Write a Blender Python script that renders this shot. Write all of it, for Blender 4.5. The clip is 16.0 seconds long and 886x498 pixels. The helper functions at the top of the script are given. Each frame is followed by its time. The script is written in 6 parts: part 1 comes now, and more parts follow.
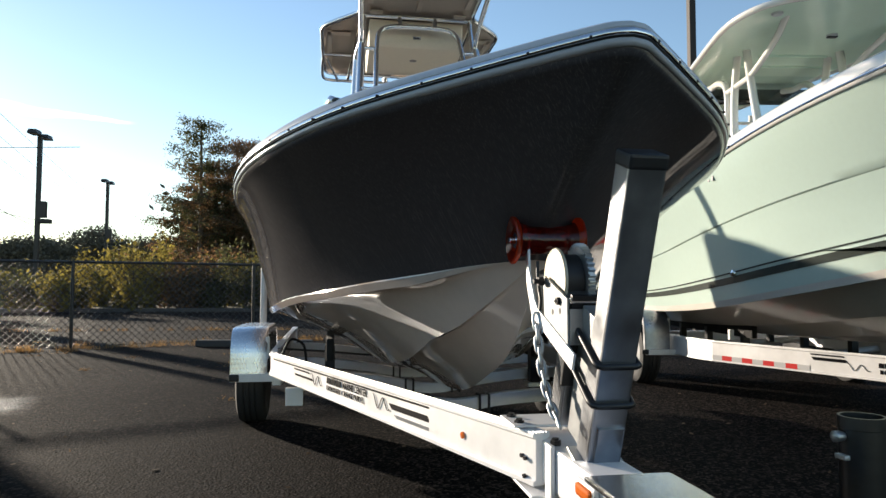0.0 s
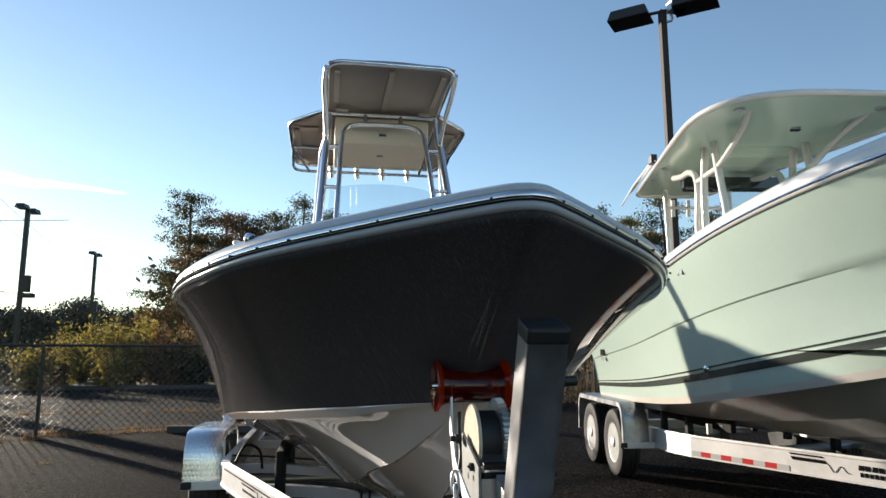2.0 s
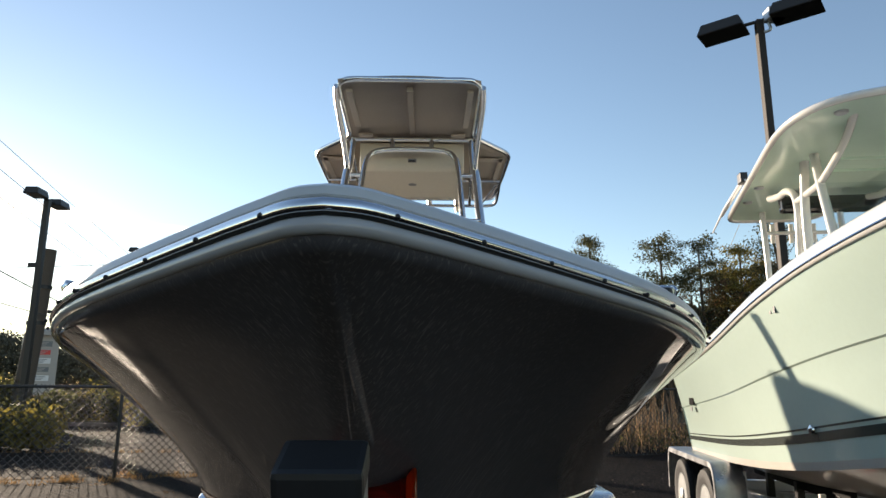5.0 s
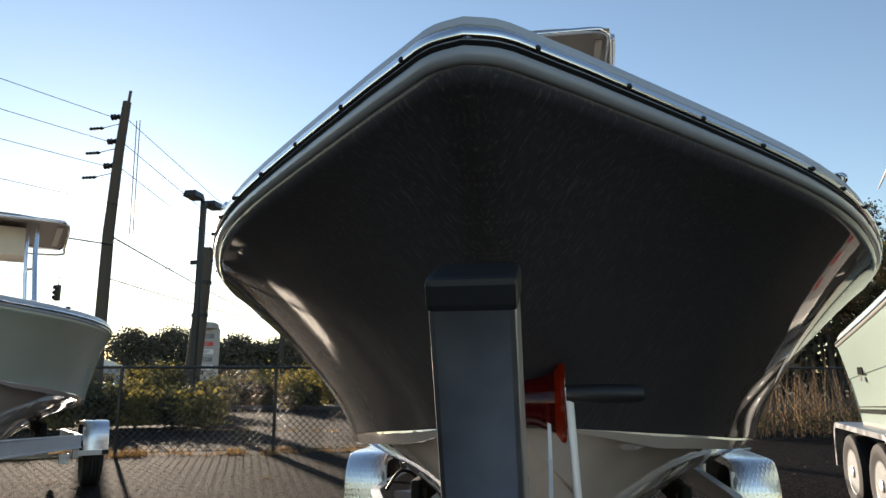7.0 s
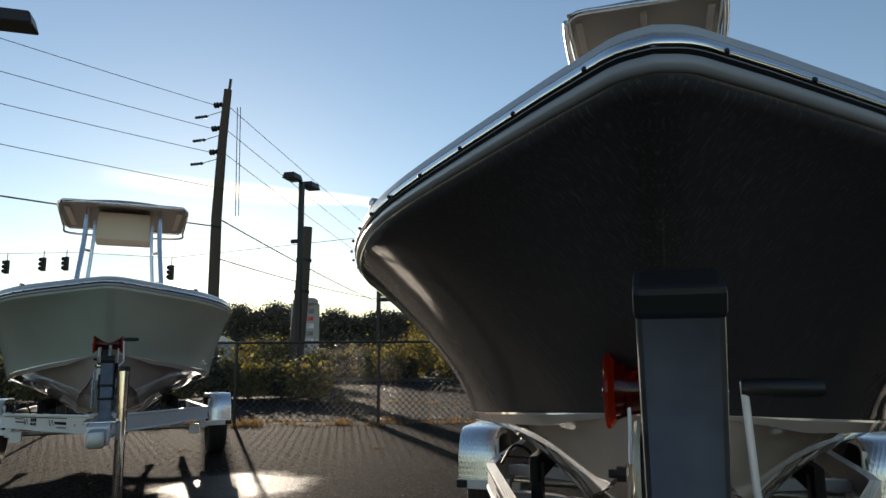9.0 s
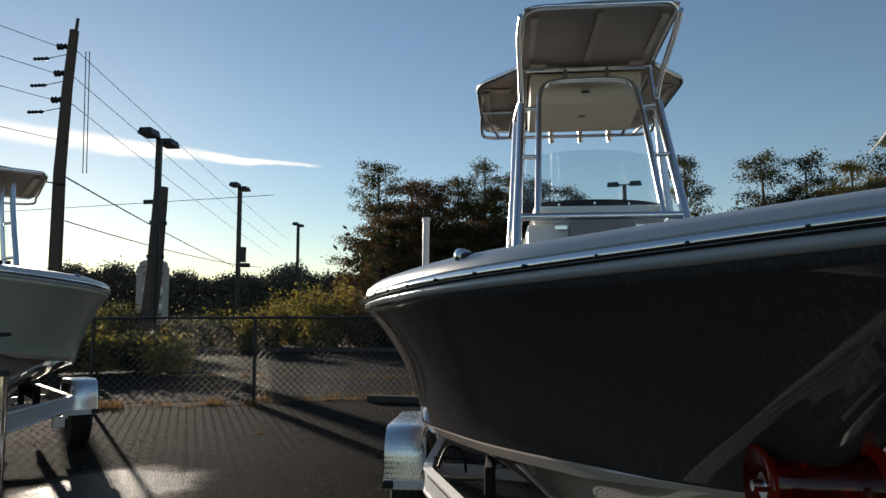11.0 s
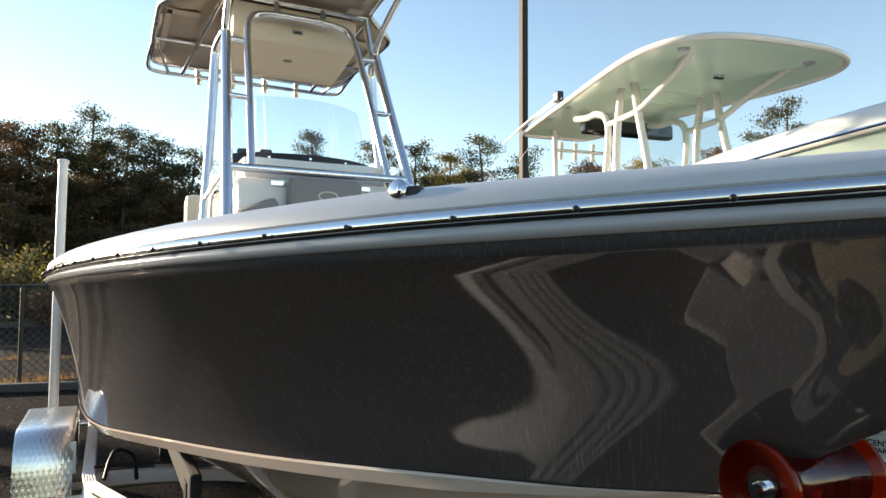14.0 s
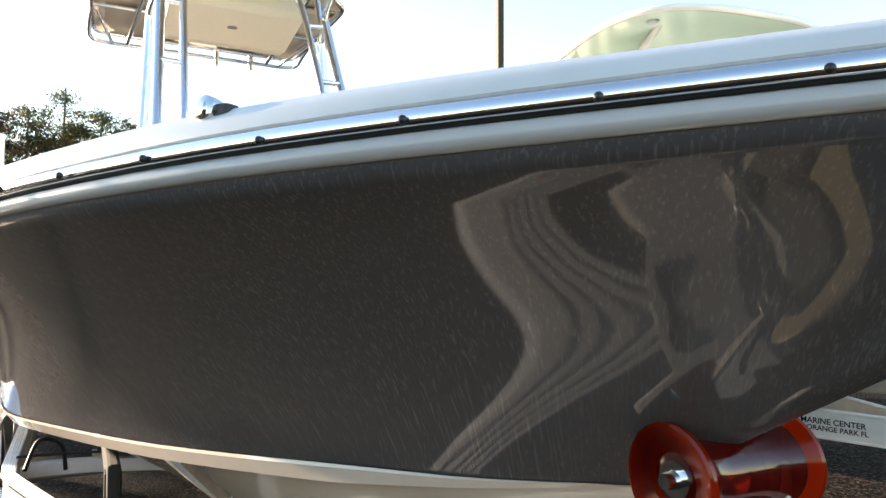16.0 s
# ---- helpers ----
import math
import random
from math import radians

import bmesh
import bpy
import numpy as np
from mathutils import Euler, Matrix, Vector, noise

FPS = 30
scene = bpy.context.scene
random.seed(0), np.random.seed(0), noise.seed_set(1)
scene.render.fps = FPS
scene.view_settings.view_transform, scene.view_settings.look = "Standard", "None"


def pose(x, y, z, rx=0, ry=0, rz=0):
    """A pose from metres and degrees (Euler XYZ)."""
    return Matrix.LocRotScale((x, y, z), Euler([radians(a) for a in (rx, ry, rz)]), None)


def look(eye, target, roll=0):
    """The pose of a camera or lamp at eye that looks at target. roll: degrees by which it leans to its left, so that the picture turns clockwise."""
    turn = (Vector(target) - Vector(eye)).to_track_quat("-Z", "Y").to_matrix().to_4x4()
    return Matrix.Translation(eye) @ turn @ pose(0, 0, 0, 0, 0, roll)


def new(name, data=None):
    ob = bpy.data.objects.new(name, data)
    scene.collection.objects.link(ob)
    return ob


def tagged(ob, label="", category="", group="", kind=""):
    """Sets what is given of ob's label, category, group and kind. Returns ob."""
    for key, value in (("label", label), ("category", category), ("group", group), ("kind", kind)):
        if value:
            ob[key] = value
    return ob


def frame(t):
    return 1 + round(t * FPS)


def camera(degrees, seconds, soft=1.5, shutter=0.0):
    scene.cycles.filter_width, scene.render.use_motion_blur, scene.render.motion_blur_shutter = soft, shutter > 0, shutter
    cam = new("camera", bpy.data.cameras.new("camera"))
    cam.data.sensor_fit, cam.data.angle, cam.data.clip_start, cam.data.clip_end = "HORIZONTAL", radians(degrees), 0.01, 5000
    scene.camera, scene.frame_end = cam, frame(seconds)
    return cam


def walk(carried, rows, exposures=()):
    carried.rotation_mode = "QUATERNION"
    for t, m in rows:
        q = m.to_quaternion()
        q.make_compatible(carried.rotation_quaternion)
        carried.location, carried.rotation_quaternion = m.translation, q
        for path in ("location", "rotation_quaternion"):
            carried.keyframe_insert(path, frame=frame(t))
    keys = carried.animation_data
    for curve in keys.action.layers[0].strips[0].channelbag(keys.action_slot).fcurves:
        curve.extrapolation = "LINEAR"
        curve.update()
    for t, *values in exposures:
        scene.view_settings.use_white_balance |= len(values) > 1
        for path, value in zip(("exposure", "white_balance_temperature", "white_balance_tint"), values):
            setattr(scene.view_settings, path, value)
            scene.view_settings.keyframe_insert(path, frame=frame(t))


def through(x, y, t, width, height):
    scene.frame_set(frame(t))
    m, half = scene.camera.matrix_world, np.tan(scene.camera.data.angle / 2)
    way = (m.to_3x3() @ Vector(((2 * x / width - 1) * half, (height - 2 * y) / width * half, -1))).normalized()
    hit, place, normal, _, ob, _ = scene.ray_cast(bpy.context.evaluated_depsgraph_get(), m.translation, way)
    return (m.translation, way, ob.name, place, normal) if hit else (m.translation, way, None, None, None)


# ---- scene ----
cam = camera(66.7, 16.0)
PATH = [
    (0, (-0.59, -1.249, 1.025), (-0.267, 0.721, 1.131), 0.1),
    (0.5, (-0.602, -1.266, 1.064), (-0.272, 0.7, 1.221), 0.1),
    (1, (-0.595, -1.264, 1.06), (-0.244, 0.69, 1.308), 0.1),
    (1.5, (-0.532, -1.254, 1.054), (-0.175, 0.693, 1.341), -0.1),
    (2, (-0.392, -1.218, 1.23), (-0.048, 0.728, 1.539), -0.1),
    (2.5, (-0.252, -1.021, 1.338), (0.081, 0.924, 1.662), -0.0),
    (3, (-0.096, -0.83, 1.328), (0.225, 1.114, 1.667), 0.1),
    (3.5, (0.062, -0.719, 1.363), (0.333, 1.23, 1.723), -0.0),
    (6, (0.11, -0.667, 1.29), (0.006, 1.285, 1.71), 0.3),
    (6.5, (0.099, -0.655, 1.239), (-0.088, 1.296, 1.637), 0.1),
    (7, (0.088, -0.633, 1.188), (-0.249, 1.302, 1.566), -0.1),
    (7.5, (0.083, -0.621, 1.15), (-0.418, 1.281, 1.512), -0.2),
    (8, (0.08, -0.625, 1.145), (-0.528, 1.249, 1.485), -0.2),
    (10.5, (-0.349, -0.812, 1.409), (-0.747, 1.135, 1.631), 0.1),
    (11, (-0.511, -0.638, 1.431), (-0.697, 1.343, 1.623), -0.1),
    (11.5, (-0.728, -0.553, 1.432), (-0.693, 1.439, 1.61), -0.0),
    (12, (-0.853, -0.477, 1.441), (-0.534, 1.49, 1.606), 0.0),
    (12.5, (-0.827, -0.324, 1.449), (-0.359, 1.616, 1.592), -0.2),
    (13, (-0.854, -0.249, 1.445), (-0.309, 1.671, 1.579), -0.2),
    (13.5, (-0.937, -0.16, 1.426), (-0.237, 1.71, 1.549), 0.2),
    (14, (-0.915, -0.102, 1.429), (-0.023, 1.685, 1.534), 0.3),
    (14.5, (-0.784, -0.054, 1.425), (0.146, 1.715, 1.508), -0.0),
    (15, (-0.709, -0.056, 1.407), (0.227, 1.71, 1.477), 0.0),
    (15.5, (-0.707, -0.055, 1.408), (0.231, 1.711, 1.478), 0.2),
    (16, (-0.7, -0.019, 1.39), (0.239, 1.746, 1.454), 0.1),
]
EXPOSURES = [(0, 0.85, 6400, 11), (2.5, 0.74, 6300, 11), (3.5, 0.84, 6900, 14), (6.5, 0.88, 6750, 14), (8, 0.78, 6800, 13), (10.4, -0.36, 6250, 11), (11.1, -0.05, 6350, 11), (11.5, 0.2, 6450, 11), (12.0, 0.44, 6650, 12), (12.5, 0.80, 6900, 12), (14.5, 1.65, 7150, 13), (16, 2.45, 7400, 14)]
walk(cam, [(t, look(eye, target, roll)) for t, eye, target, roll in PATH], EXPOSURES)


# ---- sky, sun and exposure ----
SUN_DIR = Vector((-0.592, 0.784, 0.186)).normalized()
sun_el = math.asin(SUN_DIR.z)
world = bpy.data.worlds.new("sky")
scene.world = world
world.use_nodes = True
wn, wl = world.node_tree.nodes, world.node_tree.links
sky = wn.new("ShaderNodeTexSky")
sky.sky_type = "NISHITA"
sky.sun_disc = False
sky.sun_elevation = sun_el
sky.sun_rotation = math.atan2(SUN_DIR.x, SUN_DIR.y)
sky.air_density, sky.dust_density, sky.ozone_density = 1.0, 0.08, 1.6
# one thin streak of high cloud, low in the west
geo, sep = wn.new("ShaderNodeTexCoord"), wn.new("ShaderNodeSeparateXYZ")
wl.new(geo.outputs["Generated"], sep.inputs[0])


def wmath(kind, x, y=None, z=None):
    k = wn.new("ShaderNodeMath")
    k.operation = kind
    for i, s in enumerate((x, y, z)):
        if isinstance(s, (int, float)):
            k.inputs[i].default_value = s
        elif s is not None:
            wl.new(s, k.inputs[i])
    return k.outputs[0]


def wramp(x, lo, hi, a, b):
    r = wn.new("ShaderNodeMapRange")
    r.interpolation_type = "SMOOTHSTEP"
    wl.new(x, r.inputs[0])
    for i, v in zip((1, 2, 3, 4), (lo, hi, a, b)):
        r.inputs[i].default_value = v
    return r.outputs[0]


az = wmath("ARCTAN2", sep.outputs[0], sep.outputs[1])
fray = wn.new("ShaderNodeTexNoise")
fray.inputs["Scale"].default_value, fray.inputs["Detail"].default_value = 14, 5
wl.new(geo.outputs["Generated"], fray.inputs[0])
line = wmath("MULTIPLY_ADD", az, -0.035, 0.2095)
off = wmath("ABSOLUTE", wmath("SUBTRACT", wmath("MULTIPLY_ADD", fray.outputs[0], 0.012, sep.outputs[2]), line))
wide = wramp(az, -0.62, -0.27, 0.017, 0.003)
band = wramp(wmath("DIVIDE", off, wide), 0.25, 1.0, 1.0, 0.0)
ends = wmath("MULTIPLY", wramp(az, -0.85, -0.55, 0.0, 1.0), wramp(az, -0.31, -0.265, 1.0, 0.0))
cloud = wmath("MULTIPLY", wmath("MULTIPLY", band, ends), wramp(fray.outputs[0], 0.3, 0.6, 0.25, 0.8))
wmix = wn.new("ShaderNodeMix")
wmix.data_type = "RGBA"
wmix.inputs[7].default_value = (13.0, 11.5, 9.5, 1)
wl.new(cloud, wmix.inputs[0])
wl.new(sky.outputs[0], wmix.inputs[6])
wl.new(wmix.outputs[2], wn["Background"].inputs[0])
wn["Background"].inputs[1].default_value = 0.13

sun_data = bpy.data.lights.new("sun", "SUN")
sun_data.energy, sun_data.angle, sun_data.color = 5.0, radians(0.8), (1.0, 0.86, 0.68)
sun = new("sun", sun_data)
sun.matrix_world = look(SUN_DIR * 40, (0, 0, 0))


# ---- materials ----
def material(name, colour, rough=0.5, metal=0.0, grain=0.0, scale=40.0, bump=0.0, spots=0.0, spot_scale=3.0, coat=0.0,
             stretch=(1, 1, 1), random_amount=0.0, ior=1.5, transmission=0.0, rough_var=0.0):
    """A surface with fine grain, larger stains and relief, in metres."""
    m = bpy.data.materials.new(name)
    m.use_nodes = True
    n, l = m.node_tree.nodes, m.node_tree.links
    b = n["Principled BSDF"]
    b.inputs["Roughness"].default_value, b.inputs["Metallic"].default_value = rough, metal
    b.inputs["IOR"].default_value = ior
    b.inputs["Transmission Weight"].default_value = transmission
    b.inputs["Coat Weight"].default_value = coat
    b.inputs["Coat Roughness"].default_value = 0.04
    b.inputs["Base Color"].default_value = (*colour, 1)
    if grain or bump or spots or random_amount or rough_var:
        tc, mp = n.new("ShaderNodeTexCoord"), n.new("ShaderNodeMapping")
        mp.inputs["Scale"].default_value = stretch
        l.new(tc.outputs["Object"], mp.inputs[0])
        fine, wide = n.new("ShaderNodeTexNoise"), n.new("ShaderNodeTexNoise")
        fine.inputs["Scale"].default_value, fine.inputs["Detail"].default_value = scale, 6
        wide.inputs["Scale"].default_value, wide.inputs["Detail"].default_value = spot_scale, 4
        l.new(mp.outputs[0], fine.inputs[0])
        l.new(mp.outputs[0], wide.inputs[0])
        a = n.new("ShaderNodeMath")
        a.operation, a.inputs[1].default_value, a.inputs[2].default_value = "MULTIPLY_ADD", 2 * grain, 1 - grain
        l.new(fine.outputs[0], a.inputs[0])
        w = n.new("ShaderNodeMath")
        w.operation, w.inputs[1].default_value, w.inputs[2].default_value = "MULTIPLY_ADD", 2 * spots, 1 - spots
        l.new(wide.outputs[0], w.inputs[0])
        p = n.new("ShaderNodeMath")
        p.operation = "MULTIPLY"
        l.new(a.outputs[0], p.inputs[0])
        l.new(w.outputs[0], p.inputs[1])
        last = p
        if random_amount:
            oi, r, q = n.new("ShaderNodeNewGeometry"), n.new("ShaderNodeMath"), n.new("ShaderNodeMath")
            r.operation, r.inputs[1].default_value, r.inputs[2].default_value = "MULTIPLY_ADD", 2 * random_amount, 1 - random_amount
            l.new(oi.outputs["Random Per Island"], r.inputs[0])
            q.operation = "MULTIPLY"
            l.new(last.outputs[0], q.inputs[0])
            l.new(r.outputs[0], q.inputs[1])
            last = q
        mix = n.new("ShaderNodeVectorMath")
        mix.operation = "SCALE"
        mix.inputs[0].default_value = colour
        l.new(last.outputs[0], mix.inputs["Scale"])
        l.new(mix.outputs[0], b.inputs["Base Color"])
        if bump:
            bp = n.new("ShaderNodeBump")
            bp.inputs["Strength"].default_value, bp.inputs["Distance"].default_value = 1.0, bump
            l.new(fine.outputs[0], bp.inputs["Height"])
            l.new(bp.outputs[0], b.inputs["Normal"])
        if rough_var:
            rv = n.new("ShaderNodeMath")
            rv.operation, rv.inputs[1].default_value, rv.inputs[2].default_value = "MULTIPLY_ADD", 2 * rough_var, rough - rough_var
            l.new(wide.outputs[0], rv.inputs[0])
            l.new(rv.outputs[0], b.inputs["Roughness"])
    return m


M_HULL_GREY = material("grey_gelcoat", (0.056, 0.054, 0.061), 0.03, grain=0.10, scale=60, spots=0.10, spot_scale=4, coat=0.0, stretch=(1, 1, 0.3), rough_var=0.01)
M_HULL_PALE = material("pale_green_gelcoat", (0.62, 0.70, 0.62), 0.22, grain=0.04, scale=30, spots=0.06, coat=0.4)
M_HULL_MINT = material("mint_gelcoat", (0.54, 0.66, 0.59), 0.16, grain=0.03, scale=30, spots=0.05, spot_scale=1.5, coat=0.6)
M_WHITE_GEL = material("white_gelcoat", (0.74, 0.72, 0.68), 0.2, grain=0.04, scale=30, spots=0.08, coat=0.5)
M_BOTTOM = material("glossy_offwhite_bottom", (0.50, 0.425, 0.38), 0.035, grain=0.05, scale=30, spots=0.08, rough_var=0.01, coat=0.35)
M_BOTTOM_WHITE = material("white_bottom_gelcoat", (0.66, 0.62, 0.56), 0.16, grain=0.05, scale=30, spots=0.10, rough_var=0.04)
M_LIP = material("pale_grey_gelcoat", (0.345, 0.355, 0.38), 0.14, grain=0.05, scale=25, spots=0.06)
M_CAP = material("light_grey_deck_gelcoat", (0.47, 0.495, 0.53), 0.42, grain=0.05, scale=25, spots=0.06, coat=0.1)
M_MINT_TOP = material("pale_mint_hardtop", (0.68, 0.86, 0.71), 0.25, grain=0.03, scale=20, spots=0.05, coat=0.3)
M_BLACK_RUBBER = material("black_rubber", (0.012, 0.012, 0.013), 0.5, grain=0.2, scale=60)
M_TYRE = material("tyre_rubber", (0.02, 0.02, 0.021), 0.75, grain=0.25, scale=50, bump=0.002, spots=0.25)
M_STEEL = material("polished_steel", (0.72, 0.73, 0.75), 0.12, 1.0, grain=0.05, scale=30, rough_var=0.06)
M_ALU = material("anodised_aluminium_tube", (0.78, 0.78, 0.79), 0.22, 1.0, grain=0.06, scale=30, rough_var=0.08)
M_ALU_BEAM = material("mill_aluminium", (0.78, 0.78, 0.79), 0.48, 0.40, grain=0.1, scale=18, spots=0.1, stretch=(1, 1, 1), rough_var=0.12)
M_ALU_WORN = material("scuffed_aluminium", (0.345, 0.355, 0.375), 0.36, 0.92, grain=0.25, scale=22, spots=0.45, spot_scale=9, rough_var=0.2, bump=0.0006)
M_GALV = material("galvanised_steel", (0.50, 0.52, 0.53), 0.45, 0.9, grain=0.2, scale=35, spots=0.15, bump=0.0006)
M_DARK_METAL = material("dark_steel", (0.03, 0.03, 0.032), 0.4, 0.6, grain=0.2, scale=30)
M_CANVAS = material("beige_canvas", (0.40, 0.335, 0.275), 0.85, grain=0.12, scale=120, spots=0.08, bump=0.001)
M_HEM = material("pale_canvas_hem", (0.50, 0.43, 0.36), 0.85, grain=0.12, scale=120, bump=0.001)
M_CUSHION = material("grey_taupe_vinyl", (0.22, 0.20, 0.19), 0.5, grain=0.1, scale=60, spots=0.05, bump=0.0008)
M_SEAT = material("beige_vinyl", (0.66, 0.575, 0.455), 0.5, grain=0.06, scale=60, bump=0.0005)
M_ORANGE_MARKER = material("amber_lens", (0.75, 0.16, 0.02), 0.2, coat=0.5)
M_RED_TAPE = material("red_reflector_tape", (0.62, 0.03, 0.03), 0.35)
M_WHITE_TAPE = material("silver_reflector_tape", (0.55, 0.55, 0.56), 0.35)
M_DECAL = material("black_decal", (0.004, 0.004, 0.006), 0.9)
M_DECAL.node_tree.nodes["Principled BSDF"].inputs["Specular IOR Level"].default_value = 0.1
M_GREY_DECAL = material("grey_decal", (0.16, 0.17, 0.18), 0.4)
M_STRIPE = material("dark_green_grey_stripe", (0.045, 0.055, 0.05), 0.25, coat=0.4)
M_PVC = material("white_pvc", (0.74, 0.73, 0.72), 0.4, grain=0.04, scale=30, spots=0.1)
M_BUNK = material("black_carpet", (0.015, 0.015, 0.016), 0.95, grain=0.3, scale=150)
M_POLE = material("brown_painted_pole", (0.022, 0.015, 0.011), 0.7, grain=0.1, scale=20)
M_LAMP_DARK = material("dark_bronze_lamp", (0.03, 0.026, 0.022), 0.45, grain=0.1, scale=20)
M_WOOD_POLE = material("weathered_pole_wood", (0.10, 0.075, 0.055), 0.85, grain=0.3, scale=20, bump=0.004, stretch=(4, 4, 0.3))
M_FENCE = material("black_vinyl_fence", (0.018, 0.017, 0.016), 0.45, grain=0.1, scale=40)
M_CONCRETE = material("weathered_concrete", (0.07, 0.064, 0.058), 0.9, grain=0.25, scale=30, spots=0.2, bump=0.003)
M_LEAF = material("dark_green_leaves", (0.056, 0.056, 0.022), 0.7, random_amount=0.5)
M_LEAF_RUST = material("rust_brown_leaves", (0.12, 0.068, 0.030), 0.7, random_amount=0.5)
M_LEAF_GOLD = material("yellow_green_leaves", (0.17, 0.135, 0.03), 0.7, random_amount=0.5)
# greyed and paled: distance haze is put into this leaf colour
M_LEAF_FAR = material("far_hazed_leaves", (0.105, 0.095, 0.065), 0.9, random_amount=0.4)
M_ZINC = material("dull_zinc_plate", (0.27, 0.28, 0.285), 0.5, 0.5, grain=0.2, scale=30, spots=0.25, spot_scale=14, bump=0.0004)
M_SCRATCHED = material("scratched_polished_alloy", (0.62, 0.63, 0.65), 0.14, 0.95, grain=0.2, scale=60, spots=0.25, spot_scale=10, stretch=(1, 6, 1), rough_var=0.10, bump=0.0005)
M_DARK_PIPE = material("dull_dark_steel", (0.07, 0.072, 0.075), 0.33, 0.9, grain=0.25, scale=25, spots=0.2)
M_STOP = material("dark_rubber_stop", (0.06, 0.06, 0.06), 0.85, grain=0.25, scale=30, spots=0.2)
M_BARK = material("grey_brown_bark", (0.09, 0.07, 0.055), 0.9, grain=0.3, scale=15, bump=0.01)
M_REED = material("dry_reeds", (0.15, 0.10, 0.058), 0.8, random_amount=0.4)
M_GRASS = material("dry_weeds", (0.22, 0.13, 0.05), 0.85, random_amount=0.4)
M_SIGN = material("sign_cladding", (0.42, 0.38, 0.34), 0.7, grain=0.08, scale=4)
M_CREAM = material("cream_zinc_plate", (0.52, 0.47, 0.36), 0.45, 0.2, grain=0.2, scale=90, spots=0.25, spot_scale=25)
M_WIRE = material("black_wire", (0.02, 0.02, 0.02), 0.6)
M_WINDOW_DARK = material("dark_smoked_panel", (0.01, 0.01, 0.012), 0.1, coat=0.5)


def add_streaks(m):
    """Dried dew on dark gelcoat: thin vertical runs and small droplets that dull and pale the surface."""
    n, l = m.node_tree.nodes, m.node_tree.links
    b = n["Principled BSDF"]
    tc, sep, run = n.new("ShaderNodeTexCoord"), n.new("ShaderNodeSeparateXYZ"), n.new("ShaderNodeCombineXYZ")
    l.new(tc.outputs["Object"], sep.inputs[0])

    def lin(x, y, k):
        q = n.new("ShaderNodeMath")
        q.operation, q.inputs[1].default_value = "MULTIPLY_ADD", k
        l.new(y, q.inputs[0])
        l.new(x, q.inputs[2])
        return q.outputs[0]

    side = n.new("ShaderNodeMath")
    side.operation = "ABSOLUTE"
    l.new(sep.outputs[0], side.inputs[0])
    # water runs down the flare: follow it in the texture's axes
    l.new(lin(side.outputs[0], sep.outputs[2], -0.66), run.inputs[0])
    l.new(lin(sep.outputs[1], sep.outputs[2], 0.70), run.inputs[1])
    l.new(sep.outputs[2], run.inputs[2])

    def mask(scale, stretch, lo, hi):
        mp, t, r = n.new("ShaderNodeMapping"), n.new("ShaderNodeTexNoise"), n.new("ShaderNodeMapRange")
        mp.inputs["Scale"].default_value = stretch
        t.inputs["Scale"].default_value, t.inputs["Detail"].default_value = scale, 3
        r.inputs[1].default_value, r.inputs[2].default_value = lo, hi
        l.new(run.outputs[0], mp.inputs[0])
        l.new(mp.outputs[0], t.inputs[0])
        l.new(t.outputs[0], r.inputs[0])
        return r.outputs[0]

    def op(kind, x, y):
        k = n.new("ShaderNodeMath")
        k.operation = kind
        l.new(x, k.inputs[0])
        l.new(y, k.inputs[1])
        return k.outputs[0]

    where = mask(1.6, (1, 1, 0.8), 0.30, 0.56)
    runs = op("MULTIPLY", mask(300, (1, 1, 0.05), 0.54, 0.72), where)
    drops = op("MULTIPLY", mask(420, (1, 1, 0.22), 0.60, 0.70), mask(2.6, (1, 1, 1), 0.36, 0.62))
    both = op("MAXIMUM", runs, drops)
    old = b.inputs["Base Color"].links[0].from_socket
    mix = n.new("ShaderNodeMix")
    mix.data_type = "RGBA"
    mix.inputs[7].default_value = (0.30, 0.29, 0.27, 1)
    fade = n.new("ShaderNodeMath")
    fade.operation, fade.inputs[1].default_value = "MULTIPLY", 0.25
    l.new(both, fade.inputs[0])
    l.new(fade.outputs[0], mix.inputs[0])
    l.new(old, mix.inputs[6])
    l.new(mix.outputs[2], b.inputs["Base Color"])


add_streaks(M_HULL_GREY)
M_HULL_GREY.node_tree.nodes["Principled BSDF"].inputs["Specular IOR Level"].default_value = 0.095
M_HULL_GREY.node_tree.nodes["Principled BSDF"].inputs["Coat Weight"].default_value = 0.22  # hazy film of dried dew
M_HULL_GREY.node_tree.nodes["Principled BSDF"].inputs["Coat Roughness"].default_value = 0.36


def leafy(m, amount):
    """Thin leaves: part of the light passes through."""
    n, l = m.node_tree.nodes, m.node_tree.links
    b, out = n["Principled BSDF"], n["Material Output"]
    tr, mx, br = n.new("ShaderNodeBsdfTranslucent"), n.new("ShaderNodeMixShader"), n.new("ShaderNodeVectorMath")
    br.operation = "SCALE"
    br.inputs["Scale"].default_value = 1.9
    l.new(b.inputs["Base Color"].links[0].from_socket, br.inputs[0])
    l.new(br.outputs[0], tr.inputs[0])
    mx.inputs[0].default_value = amount
    l.new(b.outputs[0], mx.inputs[1])
    l.new(tr.outputs[0], mx.inputs[2])
    l.new(mx.outputs[0], out.inputs[0])


for leaf_mat in (M_LEAF, M_LEAF_RUST, M_LEAF_GOLD, M_REED, M_GRASS):
    leafy(leaf_mat, 0.42)


